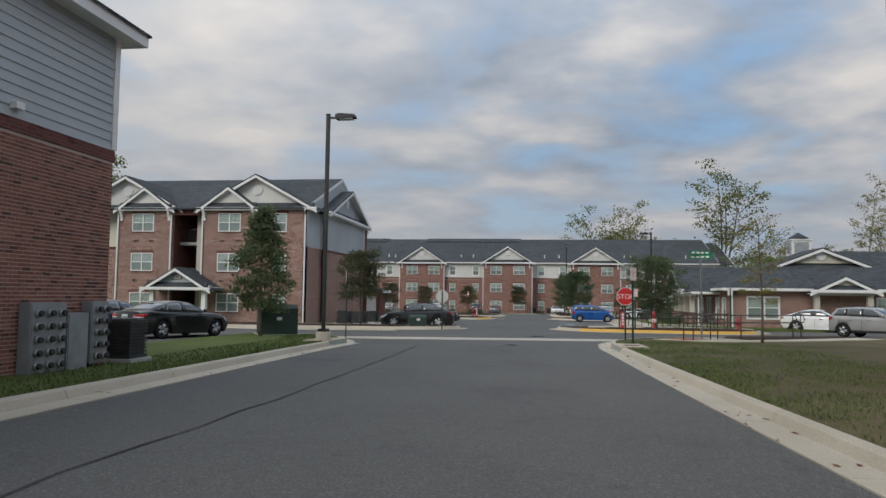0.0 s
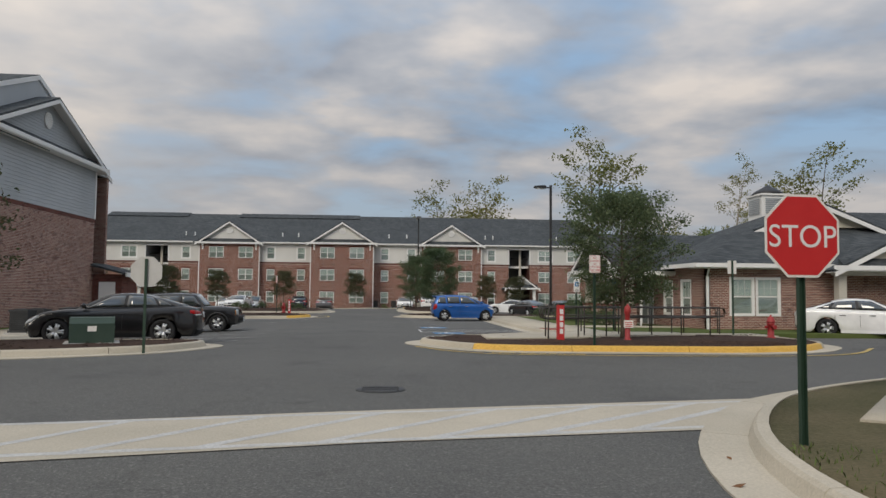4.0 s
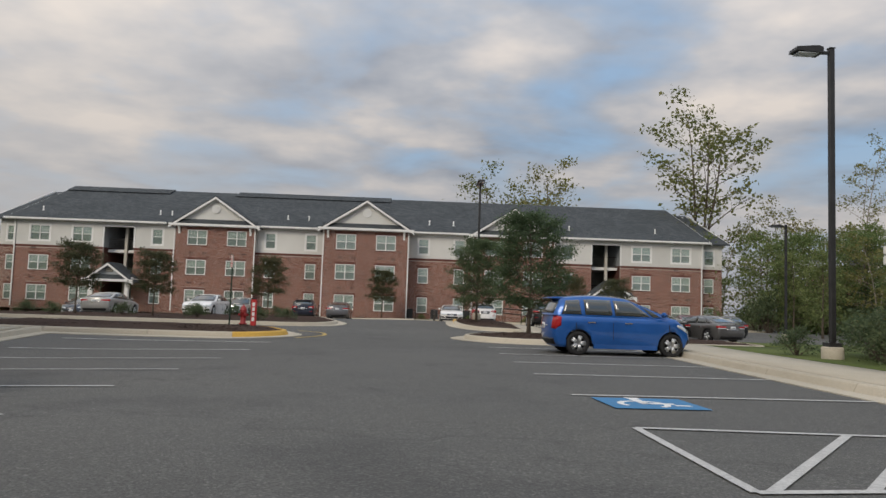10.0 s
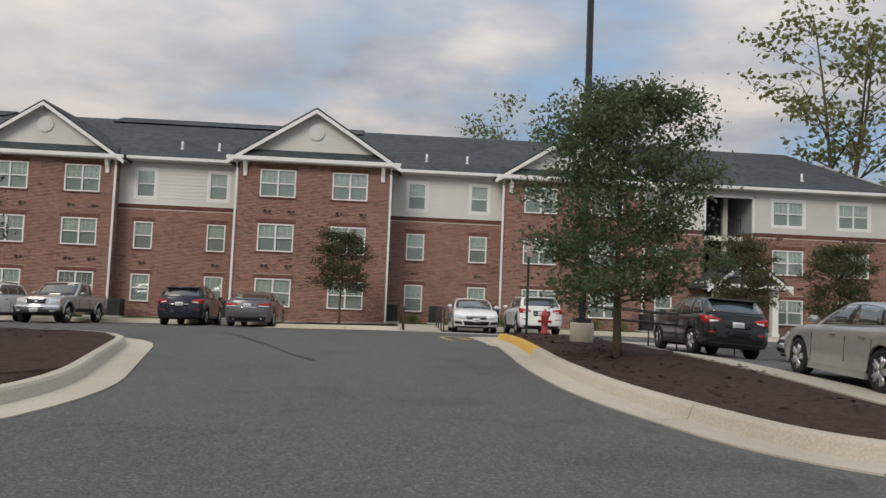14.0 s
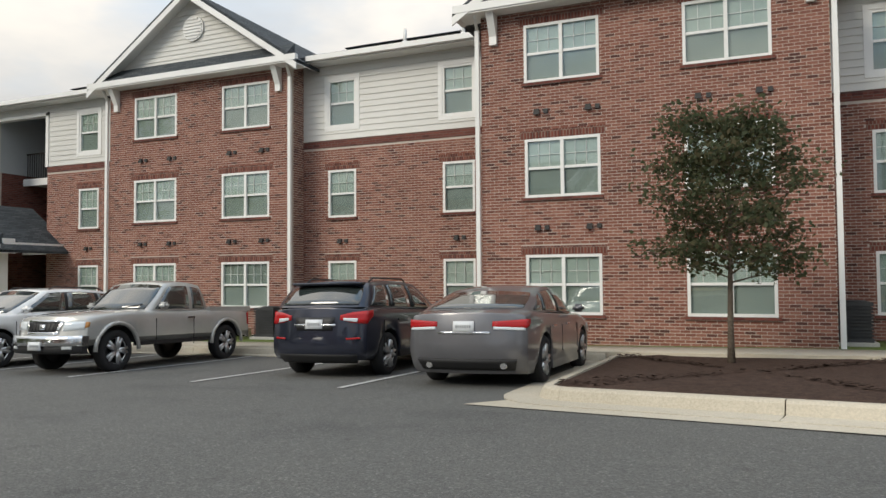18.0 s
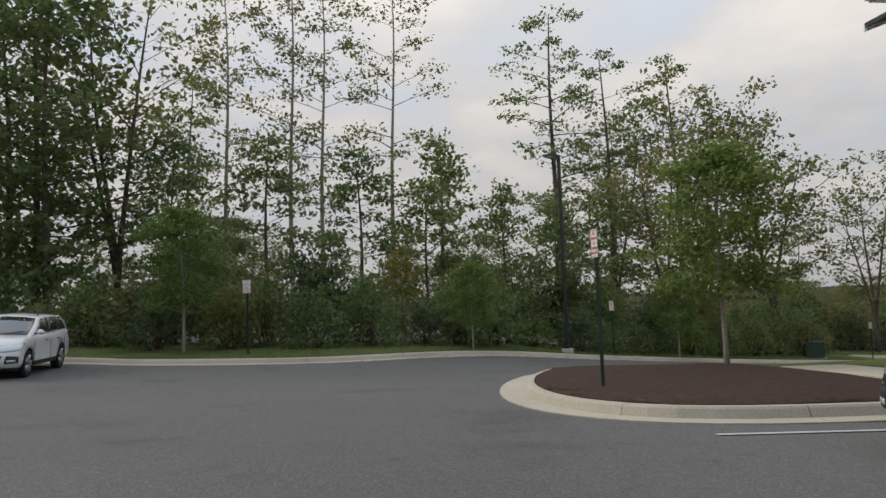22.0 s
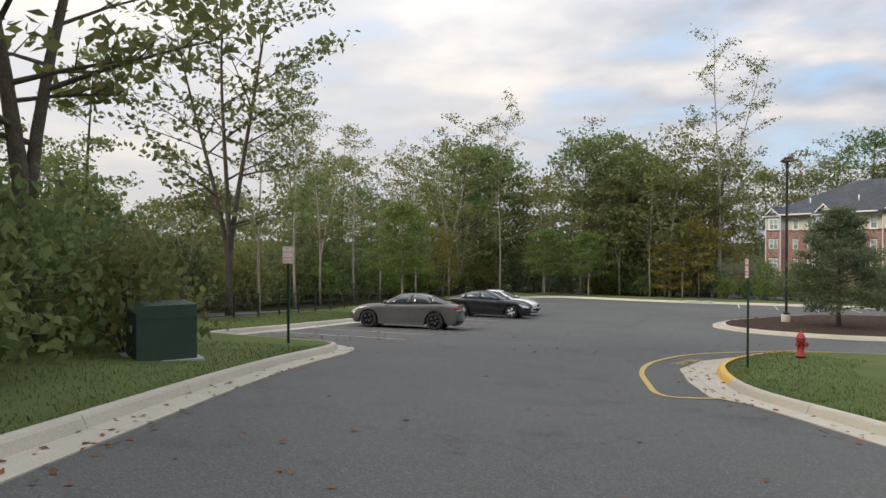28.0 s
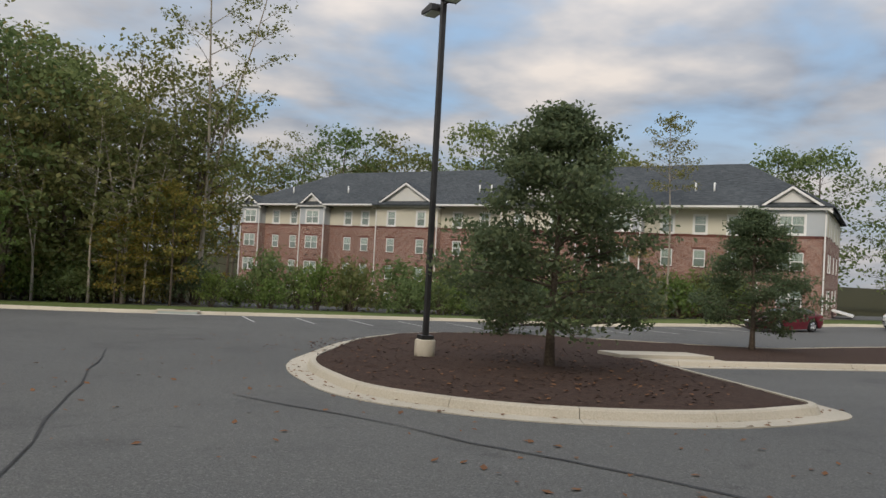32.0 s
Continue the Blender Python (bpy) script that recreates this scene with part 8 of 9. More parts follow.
for i, (lm, n_, rad, hh, lf) in enumerate((("leaf_green", 90, 1.5, 1.5, 0.085), ("leaf_dark", 90, 1.5, 1.7, 0.085), ("leaf_olive", 80, 1.4, 1.4, 0.085), ("leaf_bright", 70, 1.2, 1.3, 0.085), ("leaf_autumn", 60, 1.1, 1.3, 0.08))):
    rng_ = np.random.default_rng(70 + i)
    bm_, ends_ = bmesh.new(), []
    for k_ in range(n_):
        a_, e_ = rng_.uniform(0, 6.28), rng_.uniform(0.15, 1.45)
        q_ = rng_.uniform(0.55, 1.05)
        tip_ = (rad * q_ * math.cos(a_) * math.cos(e_), rad * q_ * math.sin(a_) * math.cos(e_), hh * 1.25 * q_ * math.sin(e_) + 0.12)
        ends_.append(tip_)
        if k_ % 4 == 0:
            tube(bm_, [(tip_[0] * 0.08, tip_[1] * 0.08, -0.1), (tip_[0] * 0.45, tip_[1] * 0.45, tip_[2] * 0.6), tip_], [0.03, 0.018, 0.006], 4, cap=False)
    SHRUB.append((finish("stem", bm_, "bark", True), leaf_mesh("foliage", leaf_cloud(rng_, ends_, 15, 0.28, lf * 1.1), lm)))
SHRUB_LABELS = ["dense green wild shrub at the wood's edge", "dark green wild shrub at the wood's edge", "olive green wild shrub at the wood's edge", "bright green wild shrub at the wood's edge", "yellowing wild shrub at the wood's edge"]


def shrub(kind, x, y, s, rz, sz=None, label=None, group="wild shrubs", lift=0.0):
    T = root("shrub", Matrix.Translation((x, y, ground_z(x, y) + lift)) @ Matrix.Rotation(radians(rz), 4, "Z") @ Matrix.Diagonal((s, s, sz or s, 1)), label or SHRUB_LABELS[kind], "shrub", group)
    part("stem", SHRUB[kind][0], None, T)
    part("foliage", SHRUB[kind][1], None, T)


wr_ = random.Random(5)


def grove(line, depth, gap, kinds, scale=(0.85, 1.15), rows=3, lift=-0.1):
    """Trees in loose rows to the left of a line."""
    pts = [Vector(p) for p in line]
    for rix in range(rows):
        off = depth * (rix + 0.3) / rows
        pl = resample(offset(pts, off, False), gap, False)
        for p in pl:
            q = p + Vector((wr_.uniform(-0.45, 0.45) * gap, wr_.uniform(-0.45, 0.45) * gap))
            k = wr_.choice(kinds)
            plant(WOOD_A[k], q.x, q.y, WOOD_LABELS[k], s=wr_.uniform(*scale), rz=wr_.uniform(0, 360), group="woodland trees", lift=lift)


def thicket(line, depth, gap, kinds, scale=(0.8, 1.5), rows=2):
    pts = [Vector(p) for p in line]
    for rix in range(rows):
        for p in resample(offset(pts, depth * (rix + 0.2) / rows, False), gap, False):
            q = p + Vector((wr_.uniform(-0.4, 0.4) * gap, wr_.uniform(-0.4, 0.4) * gap))
            s = wr_.uniform(*scale) * (1 + 0.35 * rix)
            shrub(wr_.choice(kinds), q.x, q.y, s, wr_.uniform(0, 360), s * wr_.uniform(0.9, 1.5))


west_line = [(-53.0, 62), (-51.6, 94), (-51.2, 100.5), (-54.0, 107), (-57.5, 112.6), (-61.4, 118.6), (-65.5, 125.5), (-69.5, 132.5), (-73.5, 136.0)]
thicket(west_line, 5.5, 2.5, [0, 0, 2, 0, 1, 0, 3], (0.75, 1.15), rows=2)
deep_line = [(p.x, p.y) for p in offset([Vector(p) for p in west_line], 3.2, False)]
grove(deep_line, 6, 4.0, [1, 1, 1, 7], (0.38, 0.6), rows=2)
grove([(p.x, p.y) for p in offset([Vector(p) for p in west_line], 30, False)], 8, 6.5, [1, 5], (0.45, 0.6), rows=1)


def trees_at(rows):
    """Single woodland trees: x, y, which build, size."""
    for x, y, k, s in rows:
        plant(WOOD_A[k], x, y, WOOD_LABELS[k], s=s, rz=53 * x + 17 * y, group="woodland trees", lift=-0.1)


# west of the drive: bare stems against the sky, leafy masses to either side
trees_at(((-65.7, 98.1, 0, 1.0), (-66.8, 99.9, 0, 0.95), (-68.5, 104.3, 0, 1.0), (-73.9, 116.7, 9, 1.0), (-72.4, 120.1, 9, 0.85), (-64.1, 94.6, 0, 0.9), (-67.0, 92.0, 2, 0.8),
          (-58.0, 87.5, 2, 0.95), (-62.0, 84.0, 2, 1.0), (-58.5, 78.0, 2, 0.95), (-57.0, 70.0, 2, 0.9), (-61.5, 89.5, 3, 1.1), (-66.0, 107.0, 1, 1.45), (-64.0, 110.4, 1, 1.1), (-68.0, 114.6, 1, 1.15),
          (-57.0, 82.5, 4, 0.95), (-60.5, 86.0, 4, 1.1), (-63.5, 80.0, 4, 1.05), (-60.5, 92.5, 4, 0.62), (-58.0, 97.5, 1, 1.2), (-63.0, 102.0, 1, 1.25), (-60.8, 105.5, 1, 1.0), (-75.0, 126.5, 9, 0.9),
          (-77.0, 122.0, 3, 1.1), (-70.5, 125.8, 3, 1.15), (-71.0, 131.4, 3, 1.1), (-65.8, 121.0, 3, 0.8), (-62.0, 113.0, 1, 1.0), (-67.5, 118.4, 1, 1.3)))
low_line = [(-80, 139), (-84, 146), (-88, 156), (-91, 170), (-91, 190), (-84, 197), (-72, 196)]
thicket(low_line, 5, 3.0, [0, 0, 1, 2, 3], rows=2)
grove(low_line[:4], 12, 4.8, [4, 4, 5, 5, 1], (0.4, 0.52), rows=2)
grove(low_line[3:5], 14, 4.8, [4, 5, 4, 5, 3], (0.6, 0.76), rows=2)
grove(low_line[4:], 14, 4.8, [4, 5, 4, 5, 3], (0.85, 1.02), rows=2)
# pale slim stems along the edge of the lower woods
trees_at([(x, y, k, s_) for x, y, k, s_ in ((-86.5, 158.5, 0, 0.55), (-88.0, 163.0, 8, 0.5), (-89.0, 168.5, 0, 0.6), (-89.5, 173.0, 8, 0.48), (-89.0, 178.0, 0, 0.55), (-88.5, 183.5, 8, 0.55), (-86.0, 190.0, 0, 0.6), (-83.0, 194.5, 8, 0.5), (-79.0, 194.8, 0, 0.55), (-75.0, 195.0, 8, 0.45), (-72.0, 195.2, 0, 0.5), (-69.0, 195.8, 8, 0.42), (-84.0, 152.5, 0, 0.5), (-87.5, 180.5, 7, 0.6), (-70.5, 194.8, 7, 0.55), (-67.5, 196.0, 7, 0.8))])
trees_at(((-80.6, 146.8, 3, 1.0), (-84.5, 142.5, 2, 0.6), (-118.0, 196.0, 6, 1.1), (-97.0, 199.0, 3, 1.2), (-93.0, 203.0, 8, 0.85), (-101.0, 176.0, 3, 0.95)))
north_line = [(-78, 196), (-70, 196.5), (-66.5, 198)]
thicket(north_line, 5, 2.4, [0, 1, 2, 3, 4], rows=2)
grove(north_line, 12, 4.0, [3, 5, 4, 3], (0.9, 1.1), rows=2)
trees_at(((-66.1, 199.4, 8, 0.95), (-66.8, 203.0, 7, 1.0), (-68.5, 201.0, 7, 0.8), (-32.0, 197.5, 6, 0.6), (-34.0, 200.0, 5, 0.42), (-40.0, 201.0, 5, 0.35)))
thicket([(-64, 195.5), (-40, 196.5), (-20, 195)], 5, 2.8, [0, 0, 2, 3, 3], (0.8, 1.45), rows=2)
# the far woods behind the four-storey house and the far west
grove([(-120, 236), (-84, 262), (-50, 268), (-10, 240), (30, 214)], 14, 7.5, [4, 5, 4], (1.15, 1.4), rows=1)
grove([(-95, 60), (-98, 100), (-105, 140), (-112, 190), (-108, 225)], 10, 8, [4, 5, 1], (0.5, 0.75), rows=1)
# behind the long building and the clubhouse
trees_at(((10.8, 145, 3, 1.4), (14.5, 149, 3, 1.3), (18.5, 146, 3, 1.45), (29.5, 125, 3, 1.5), (33.5, 128, 5, 0.8), (37.5, 122, 3, 0.8), (33, 112, 4, 0.55), (37, 106, 5, 0.55), (27.5, 118, 1, 1.1), (31, 108, 4, 0.42), (40, 112, 4, 0.62), (35, 98, 4, 0.5), (41, 95, 4, 0.55), (29.5, 101, 1, 0.8), (46, 100, 5, 0.6), (26.5, 122, 4, 0.5), (44, 120, 5, 0.75), (42, 108, 4, 0.6), (50, 112, 3, 0.95), (58, 118, 4, 0.85),
          (61, 122, 3, 1.35), (60, 146, 8, 1.1), (46, 84, 8, 0.6), (52, 78, 3, 0.9), (58, 82, 3, 0.95), (-33, 84, 7, 0.4), (-52, 72, 4, 0.62), (-58, 62, 4, 0.7), (-46, 78, 5, 0.55), (-44, 60, 3, 1.1), (-30, 150, 3, 0.7), (-8, 152, 3, 0.75)))
trees_at(((31.5, 113.5, 4, 0.5), (34.0, 111.0, 4, 0.55), (36.5, 114.5, 5, 0.62), (33.0, 118.0, 4, 0.6), (38.5, 110.0, 4, 0.55), (41.0, 115.0, 5, 0.65), (31.0, 110.5, 1, 0.75), (36.0, 108.5, 1, 0.7), (44.5, 111.5, 4, 0.6),
          (-50, 262, 4, 1.5), (-40, 258, 5, 1.6), (-30, 252, 4, 1.55), (-58, 267, 3, 1.4), (-22, 246, 4, 1.5), (-66, 269, 5, 1.5), (-14, 240, 5, 1.45), (-45, 266, 3, 1.4)))
thicket([(30.0, 109.5), (46.0, 106.0)], 4, 2.4, [0, 1, 0], (0.9, 1.4), rows=2)
# low shrubs in the beds
for x, y, s in ((-7.3, 84.2, 0.32), (-8.4, 82.6, 0.36), (-8.6, 88.2, 0.34), (-11.5, 83.4, 0.36), (-13.2, 88.5, 0.38), (-15.5, 84.6, 0.36), (-18.0, 82.6, 0.34), (-21.0, 86.0, 0.36), (-24.0, 83.5, 0.36), (-11.4, 90.2, 0.34)):
    shrub(1, x, y, s, 37 * x, s * 0.8, "low dark green clipped shrub in a mulch bed", "bed shrubs", 0.14)
for x, y, s in ((10.1, 56.6, 0.36), (10.2, 57.9, 0.4), (10.1, 59.2, 0.34), (10.2, 60.6, 0.38), (10.1, 62.3, 0.36), (9.9, 64.4, 0.5), (10.7, 65.9, 0.6), (11.6, 67.2, 0.7), (9.2, 66.9, 0.4)):
    shrub(1, x, y, s, 61 * y, s * 0.85, "dark green rounded shrub before the clubhouse porch", "porch shrubs", 0.14)
for x in (-17.3, -12.6, -11.2, -7.4, -0.4, 3.9, 5.2, 9.0, 10.4, 14.0, -29, -31):
    shrub(0, x, 113.2, 0.26, 50 * x, 0.24, "low green shrub at the foot of the facade", "facade shrubs", 0.15)


def scatter(name, pts, size, mat, label, category, kind="blade", seed=3):
    """Many small blades or leaves on the ground, in one mesh."""
    rng = np.random.default_rng(seed)
    out = []
    for x, y, lift in pts:
        z = ground_z(x, y) + lift
        if kind == "blade":
            a, hgt, ln = rng.uniform(0, 6.28), size * rng.uniform(0.5, 1.3), rng.normal(size=2) * size * 0.35
            w = 0.008
            out += [(x - w * math.cos(a), y - w * math.sin(a), z - 0.01), (x + w * math.cos(a), y + w * math.sin(a), z - 0.01), (x + ln[0] * 0.5 + w * 0.6, y + ln[1] * 0.5, z + hgt * 0.6), (x + ln[0], y + ln[1], z + hgt)]
        else:
            a, s = rng.uniform(0, 6.28), size * rng.uniform(0.5, 1.4)
            c, d = math.cos(a) * s, math.sin(a) * s
            out += [(x - c, y - d, z), (x + d * 0.6, y - c * 0.6, z + s * rng.uniform(0.05, 0.4)), (x + c, y + d, z + s * rng.uniform(0, 0.5)), (x - d * 0.6, y + c * 0.6, z + s * rng.uniform(0.05, 0.4))]
    ob = part(name, leaf_mesh(name, np.array(out), mat), None)
    return tagged(ob, label, category, "", "stuff")


def along(line, lo, hi, n, rnd, lift):
    """Random points within a band to the left of a line."""
    L0 = [Vector(p) for p in line]
    seg = [(b - a).length for a, b in zip(L0, L0[1:])]
    pts = []
    for _ in range(n):
        k = rnd.choices(range(len(seg)), seg)[0]
        a, b = L0[k], L0[k + 1]
        d = (b - a).normalized()
        w = lo + (hi - lo) * rnd.random() ** 1.3
        p = a.lerp(b, rnd.random()) + Vector((-d.y, d.x)) * w
        pts.append((p.x, p.y, lift))
    return pts


gr_ = random.Random(8)
cut = lambda ln, a, b: [p for p in ln if a <= p.y <= b]
blades = along(cut(left_edge, -2, 29), 0.2, 2.2, 15000, gr_, 0.14) + along(cut(west_out, 86, 137.8), 0.2, 5.0, 26000, gr_, 0.14) + along(cut(west_in, 112, 147), 0.2, 3.0, 12000, gr_, 0.14) + along([p for p in west_out if p.x < -73.2 and p.y < 160], 0.2, 4.0, 9000, gr_, 0.14)
scatter("grass_blades", blades, 0.055, "blade", "short green grass blades along the kerbs", "grass")
dry = along(cut(right_edge, 6, 30), 0.2, 6.0, 34000, gr_, 0.14)
clump = [(gr_.uniform(2.5, 11), gr_.uniform(4, 29), gr_.uniform(0.25, 0.9)) for _ in range(150)]
dry = [p for p in dry if any((p[0] - a) ** 2 + (p[1] - b) ** 2 < c * c for a, b, c in clump) or gr_.random() < 0.2]
scatter("grass_tufts", dry, 0.05, "blade", "thin green tufts in the worn lawn", "grass", seed=4)
fallen = along(cut(west_out, 100, 138.5), -0.7, 0.0, 420, gr_, 0.012) + along([p for p in west_out if p.x < -72 and p.y < 165], -6.0, -0.1, 900, gr_, 0.005) + along(cut(west_in, 130, 148), -1.0, 0.0, 160, gr_, 0.012) + along([(-66, 140), (-62, 175)], -8, 4, 620, gr_, 0.004) + along(cut(west_out, 96, 138), -7, 0.0, 160, gr_, 0.005) + along(cut(west_out, 100, 138), 0.3, 4, 200, gr_, 0.17)
fallen += along(cut(left_edge, 0, 28), -0.5, 0, 40, gr_, 0.01) + along(cut(right_edge, 6, 30), -0.5, 0, 40, gr_, 0.01)
scatter("fallen_leaves", fallen, 0.05, "dead_leaf", "brown fallen leaves in gutters and across the lot", "fallen leaves", "leaf")
chips = []
for ln in (isl_y, isl_a, isl_b, isl_front, isl_l, isl_l2, isl_l3):
    xs_, ys_ = [p.x for p in ln], [p.y for p in ln]
    cx_, cy_ = sum(xs_) / len(xs_), sum(ys_) / len(ys_)
    for _ in range(900):
        p = gr_.choice(ln)
        k = gr_.random() ** 0.6 * 0.93
        chips.append((cx_ + (p.x - cx_) * k, cy_ + (p.y - cy_) * k, 0.165 + gr_.uniform(0, 0.03)))
scatter("mulch_chips", chips, 0.045, "mulch", "coarse dark bark chips in the beds", "mulch", "leaf", 9)


# ---- the bed in the lower lot ----
isl_f = island([(-61.5, 164.6, 2.5), (-60.8, 160.0, 1.5), (-58.8, 157.9, 1.2), (-56.0, 157.3), (-53.4, 158.2, 0.5), (-52.9, 160.4, 0.3), (-51.7, 166.3, 0.2), (-36, 166.5), (-10, 166.5), (-10, 170.5), (-44, 173.2), (-52, 178.0, 2), (-56.5, 176.4, 1.5), (-59.2, 172.4, 2)], "mulch", "dark mulch bed with oaks and a lamp in the lower lot", r=1.2)
litter, bark = [], []
for _ in range(2600):
    u_, v_ = gr_.random(), gr_.random()
    x_, y_ = -61 + 8.4 * u_, 157.8 + 15 * v_
    if (x_ + 57) ** 2 / 20 + (y_ - 165.5) ** 2 / 62 < 1:
        bark.append((x_, y_, 0.165 + gr_.uniform(0, 0.03)))
        if gr_.random() < 0.16:
            litter.append((x_, y_, 0.2))
for x_, y_, _ in along(resample(isl_f, 1.0, True), -0.5, 0.0, 500, gr_, 0.0):
    litter.append((x_, y_, 0.016))
scatter("mulch_chips", bark, 0.05, "mulch", "coarse dark bark chips in the lower bed", "mulch", "leaf", 12)
scatter("fallen_leaves", litter, 0.045, "dead_leaf", "brown leaves on the mulch and in the gutter", "fallen leaves", "leaf", 13)
sb_ = part("inlet_slab", boxes((-1.5, 1.5, -0.7, 0.7, 0.0, 0.16), (-1.7, 1.7, -0.9, 0.9, -0.05, 0.06)), "concrete")
sb_.matrix_world = on(-51.0, 167.4, 0.1, 0)
tagged(sb_, "pale concrete storm drain slab set in the mulch bed", "drain")


# ---- street furniture ----
mottled("rusty_iron", (0.10, 0.055, 0.035), (0.17, 0.10, 0.07), 6.0, 0.8, fine=30, bumpy=0.3)
def lamp_post(x, y, h=7.4, heads=1, rz=0, footing=True, lift=0.0):
    L0 = root("lamp_post", Matrix.Translation((x, y, ground_z(x, y) + lift)) @ Matrix.Rotation(radians(rz), 4, "Z"), "tall square black car-park lamp post on a concrete footing" if heads == 1 else "tall black lamp post with two flat heads", "lamp post", "lamp posts")
    z0 = 0.0
    if footing:
        bm = bmesh.new()
        tube(bm, [(0, 0, -0.3), (0, 0, 0.42), (0, 0, 0.45)], [0.26, 0.26, 0.23], 16)
        part("footing", bm, "concrete", L0, "round pale concrete footing")
        z0 = 0.45
    pl = boxes((-0.16, 0.16, -0.16, 0.16, z0, z0 + 0.1))
    part("base_plate", pl, "black_metal", L0)
    bm = boxes((-0.065, 0.065, -0.065, 0.065, z0 + 0.1, h))
    bmesh.ops.bevel(bm, geom=bm.edges[:], offset=0.012, segments=1, affect="EDGES")
    part("pole", bm, "black_metal", L0)
    part("pole_cap", boxes((-0.075, 0.075, -0.075, 0.075, h, h + 0.03)), "black_metal", L0)
    for s in ((1,) if heads == 1 else (-1, 1)):
        part("arm", boxes((min(0.06 * s, 0.4 * s), max(0.06 * s, 0.4 * s), -0.035, 0.035, h - 0.14, h - 0.07)), "black_metal", L0)
        hd = prism([(0.3 * s, h - 0.17), (0.3 * s, h - 0.02), (0.42 * s, h + 0.02), (0.98 * s, h - 0.03), (1.0 * s, h - 0.12)], -0.2, 0.2)
        head = part("lamp_head", hd, "black_metal", L0)
        part("lens", boxes((min(0.4 * s, 0.92 * s), max(0.4 * s, 0.92 * s), -0.16, 0.16, h - 0.175, h - 0.15)), "lens_clear", head)


lamp_post(-7.6, 24.4, 8.1, 1, 0, lift=0.02)
lamp_post(9.4, 65.6, 8.0, 1, 180)
lamp_post(2.8, 92.3, 8.6, 2, 90, lift=0.13)
lamp_post(-58.3, 166.0, 9.0, 2, -80, lift=0.13)
lamp_post(-26.5, 86.0, 7.2, 1, 0, lift=0.13)
lamp_post(-54.3, 111.0, 9.2, 1, -50, lift=-0.1)
lamp_post(22, 92, 7.2, 1, 180)


def sign_post(top, x=0.0, z1=2.1, mat="green_post"):
    bm = bmesh.new()
    prism([(x - 0.03, -0.02), (x - 0.022, -0.02), (x - 0.022, 0.012), (x + 0.022, 0.012), (x + 0.022, -0.02), (x + 0.03, -0.02), (x + 0.03, 0.02), (x - 0.03, 0.02)], -0.3, z1, "z", bm=bm)
    return part("post", bm, mat, top)


def letters(top, words, size, mat, y, z, gap):
    for i, w in enumerate(words):
        cu = bpy.data.curves.new("lettering", "FONT")
        cu.body, cu.size, cu.extrude, cu.align_x = w, size, 0.001, "CENTER"
        cu.materials.append(MATS[mat])
        ob = new("lettering", cu)
        ob.parent = top
        ob.matrix_local = pose(0, y, z - gap * i, 90, 0, 0)


def plate(w, h, z, y=-0.03, r=0.03, depth=0.004):
    pts = rounded([(-w / 2, z, r), (w / 2, z, r), (w / 2, z + h, r), (-w / 2, z + h, r)], r, 3)
    return prism([(p.x, p.y) for p in pts], y - depth, y)


def fire_lane_sign(x, y, rz, face=True, lift=0.14, z1=2.6, label="white no-parking fire-lane sign with red words on a green post", words=("NO", "PARKING", "OR", "STANDING", "FIRE LANE")):
    S = root("no_parking_sign", Matrix.Translation((x, y, ground_z(x, y) + lift)) @ Matrix.Rotation(radians(rz), 4, "Z"), label, "sign", "no-parking signs")
    sign_post(S, 0, z1)
    z = z1 - 0.47
    P = part("sign_plate", plate(0.31, 0.46, z), "sign_white", S)
    part("border", boxes((-0.14, 0.14, -0.0355, -0.0345, z + 0.435, z + 0.445), (-0.14, 0.14, -0.0355, -0.0345, z + 0.015, z + 0.025), (-0.14, -0.133, -0.0355, -0.0345, z + 0.02, z + 0.44), (0.133, 0.14, -0.0355, -0.0345, z + 0.02, z + 0.44)), "ink_red", P)
    letters(P, words, 0.062, "ink_red", -0.037, z + 0.365, 0.078)
    part("bolt", boxes((-0.01, 0.01, -0.042, -0.034, z + 0.42, z + 0.43)), "galvanised", P)
    return S


fire_lane_sign(5.15, 42.3, 8, z1=2.35)
fire_lane_sign(11.8, 48.2, 175, label="grey back of a sign on a green post in mulch")
fire_lane_sign(3.15, 26.5, 40, label="white no-parking sign with red words on a green post", z1=2.75, words=["NO", "PARKING", "ANY", "TIME"])
fire_lane_sign(-7.6, 27.3, -70, label="no-parking sign on a green post by the kerb")
fire_lane_sign(-7.8, 75.0, -60)
fire_lane_sign(2.25, 96.0, 50)
fire_lane_sign(-33.9, 105.4, 0)
fire_lane_sign(-48.7, 97.8, 70)
fire_lane_sign(-56.0, 113.8, 22, words=["NO", "PARKING", "ANY", "TIME"])
fire_lane_sign(-68.9, 137.2, 10)
fire_lane_sign(-57.9, 140.8, -70)


def stall_sign(x, y, rz, z1=2.15):
    """Accessible-stall sign: a blue square over a white notice on a dark post."""
    S = root("parking_sign", on(x, y, 0.14, rz, False), "blue and white accessible-parking sign on a dark post", "sign", "stall signs")
    sign_post(S, z1=z1)
    face = part("sign_face", plate(0.32, 0.62, z1 - 0.62), "sign_white", S)
    part("blue_field", boxes((-0.1, 0.1, -0.042, -0.036, z1 - 0.36, z1 - 0.14)), "blue_paint", face)
    part("white_mark", boxes((-0.03, 0.03, -0.046, -0.041, z1 - 0.31, z1 - 0.19)), "ink_white", face)
    part("notice_bars", boxes(*[(-0.11, 0.11, -0.042, -0.036, z1 - 0.59 + 0.05 * k, z1 - 0.57 + 0.05 * k) for k in range(3)]), "ink_dark", face)


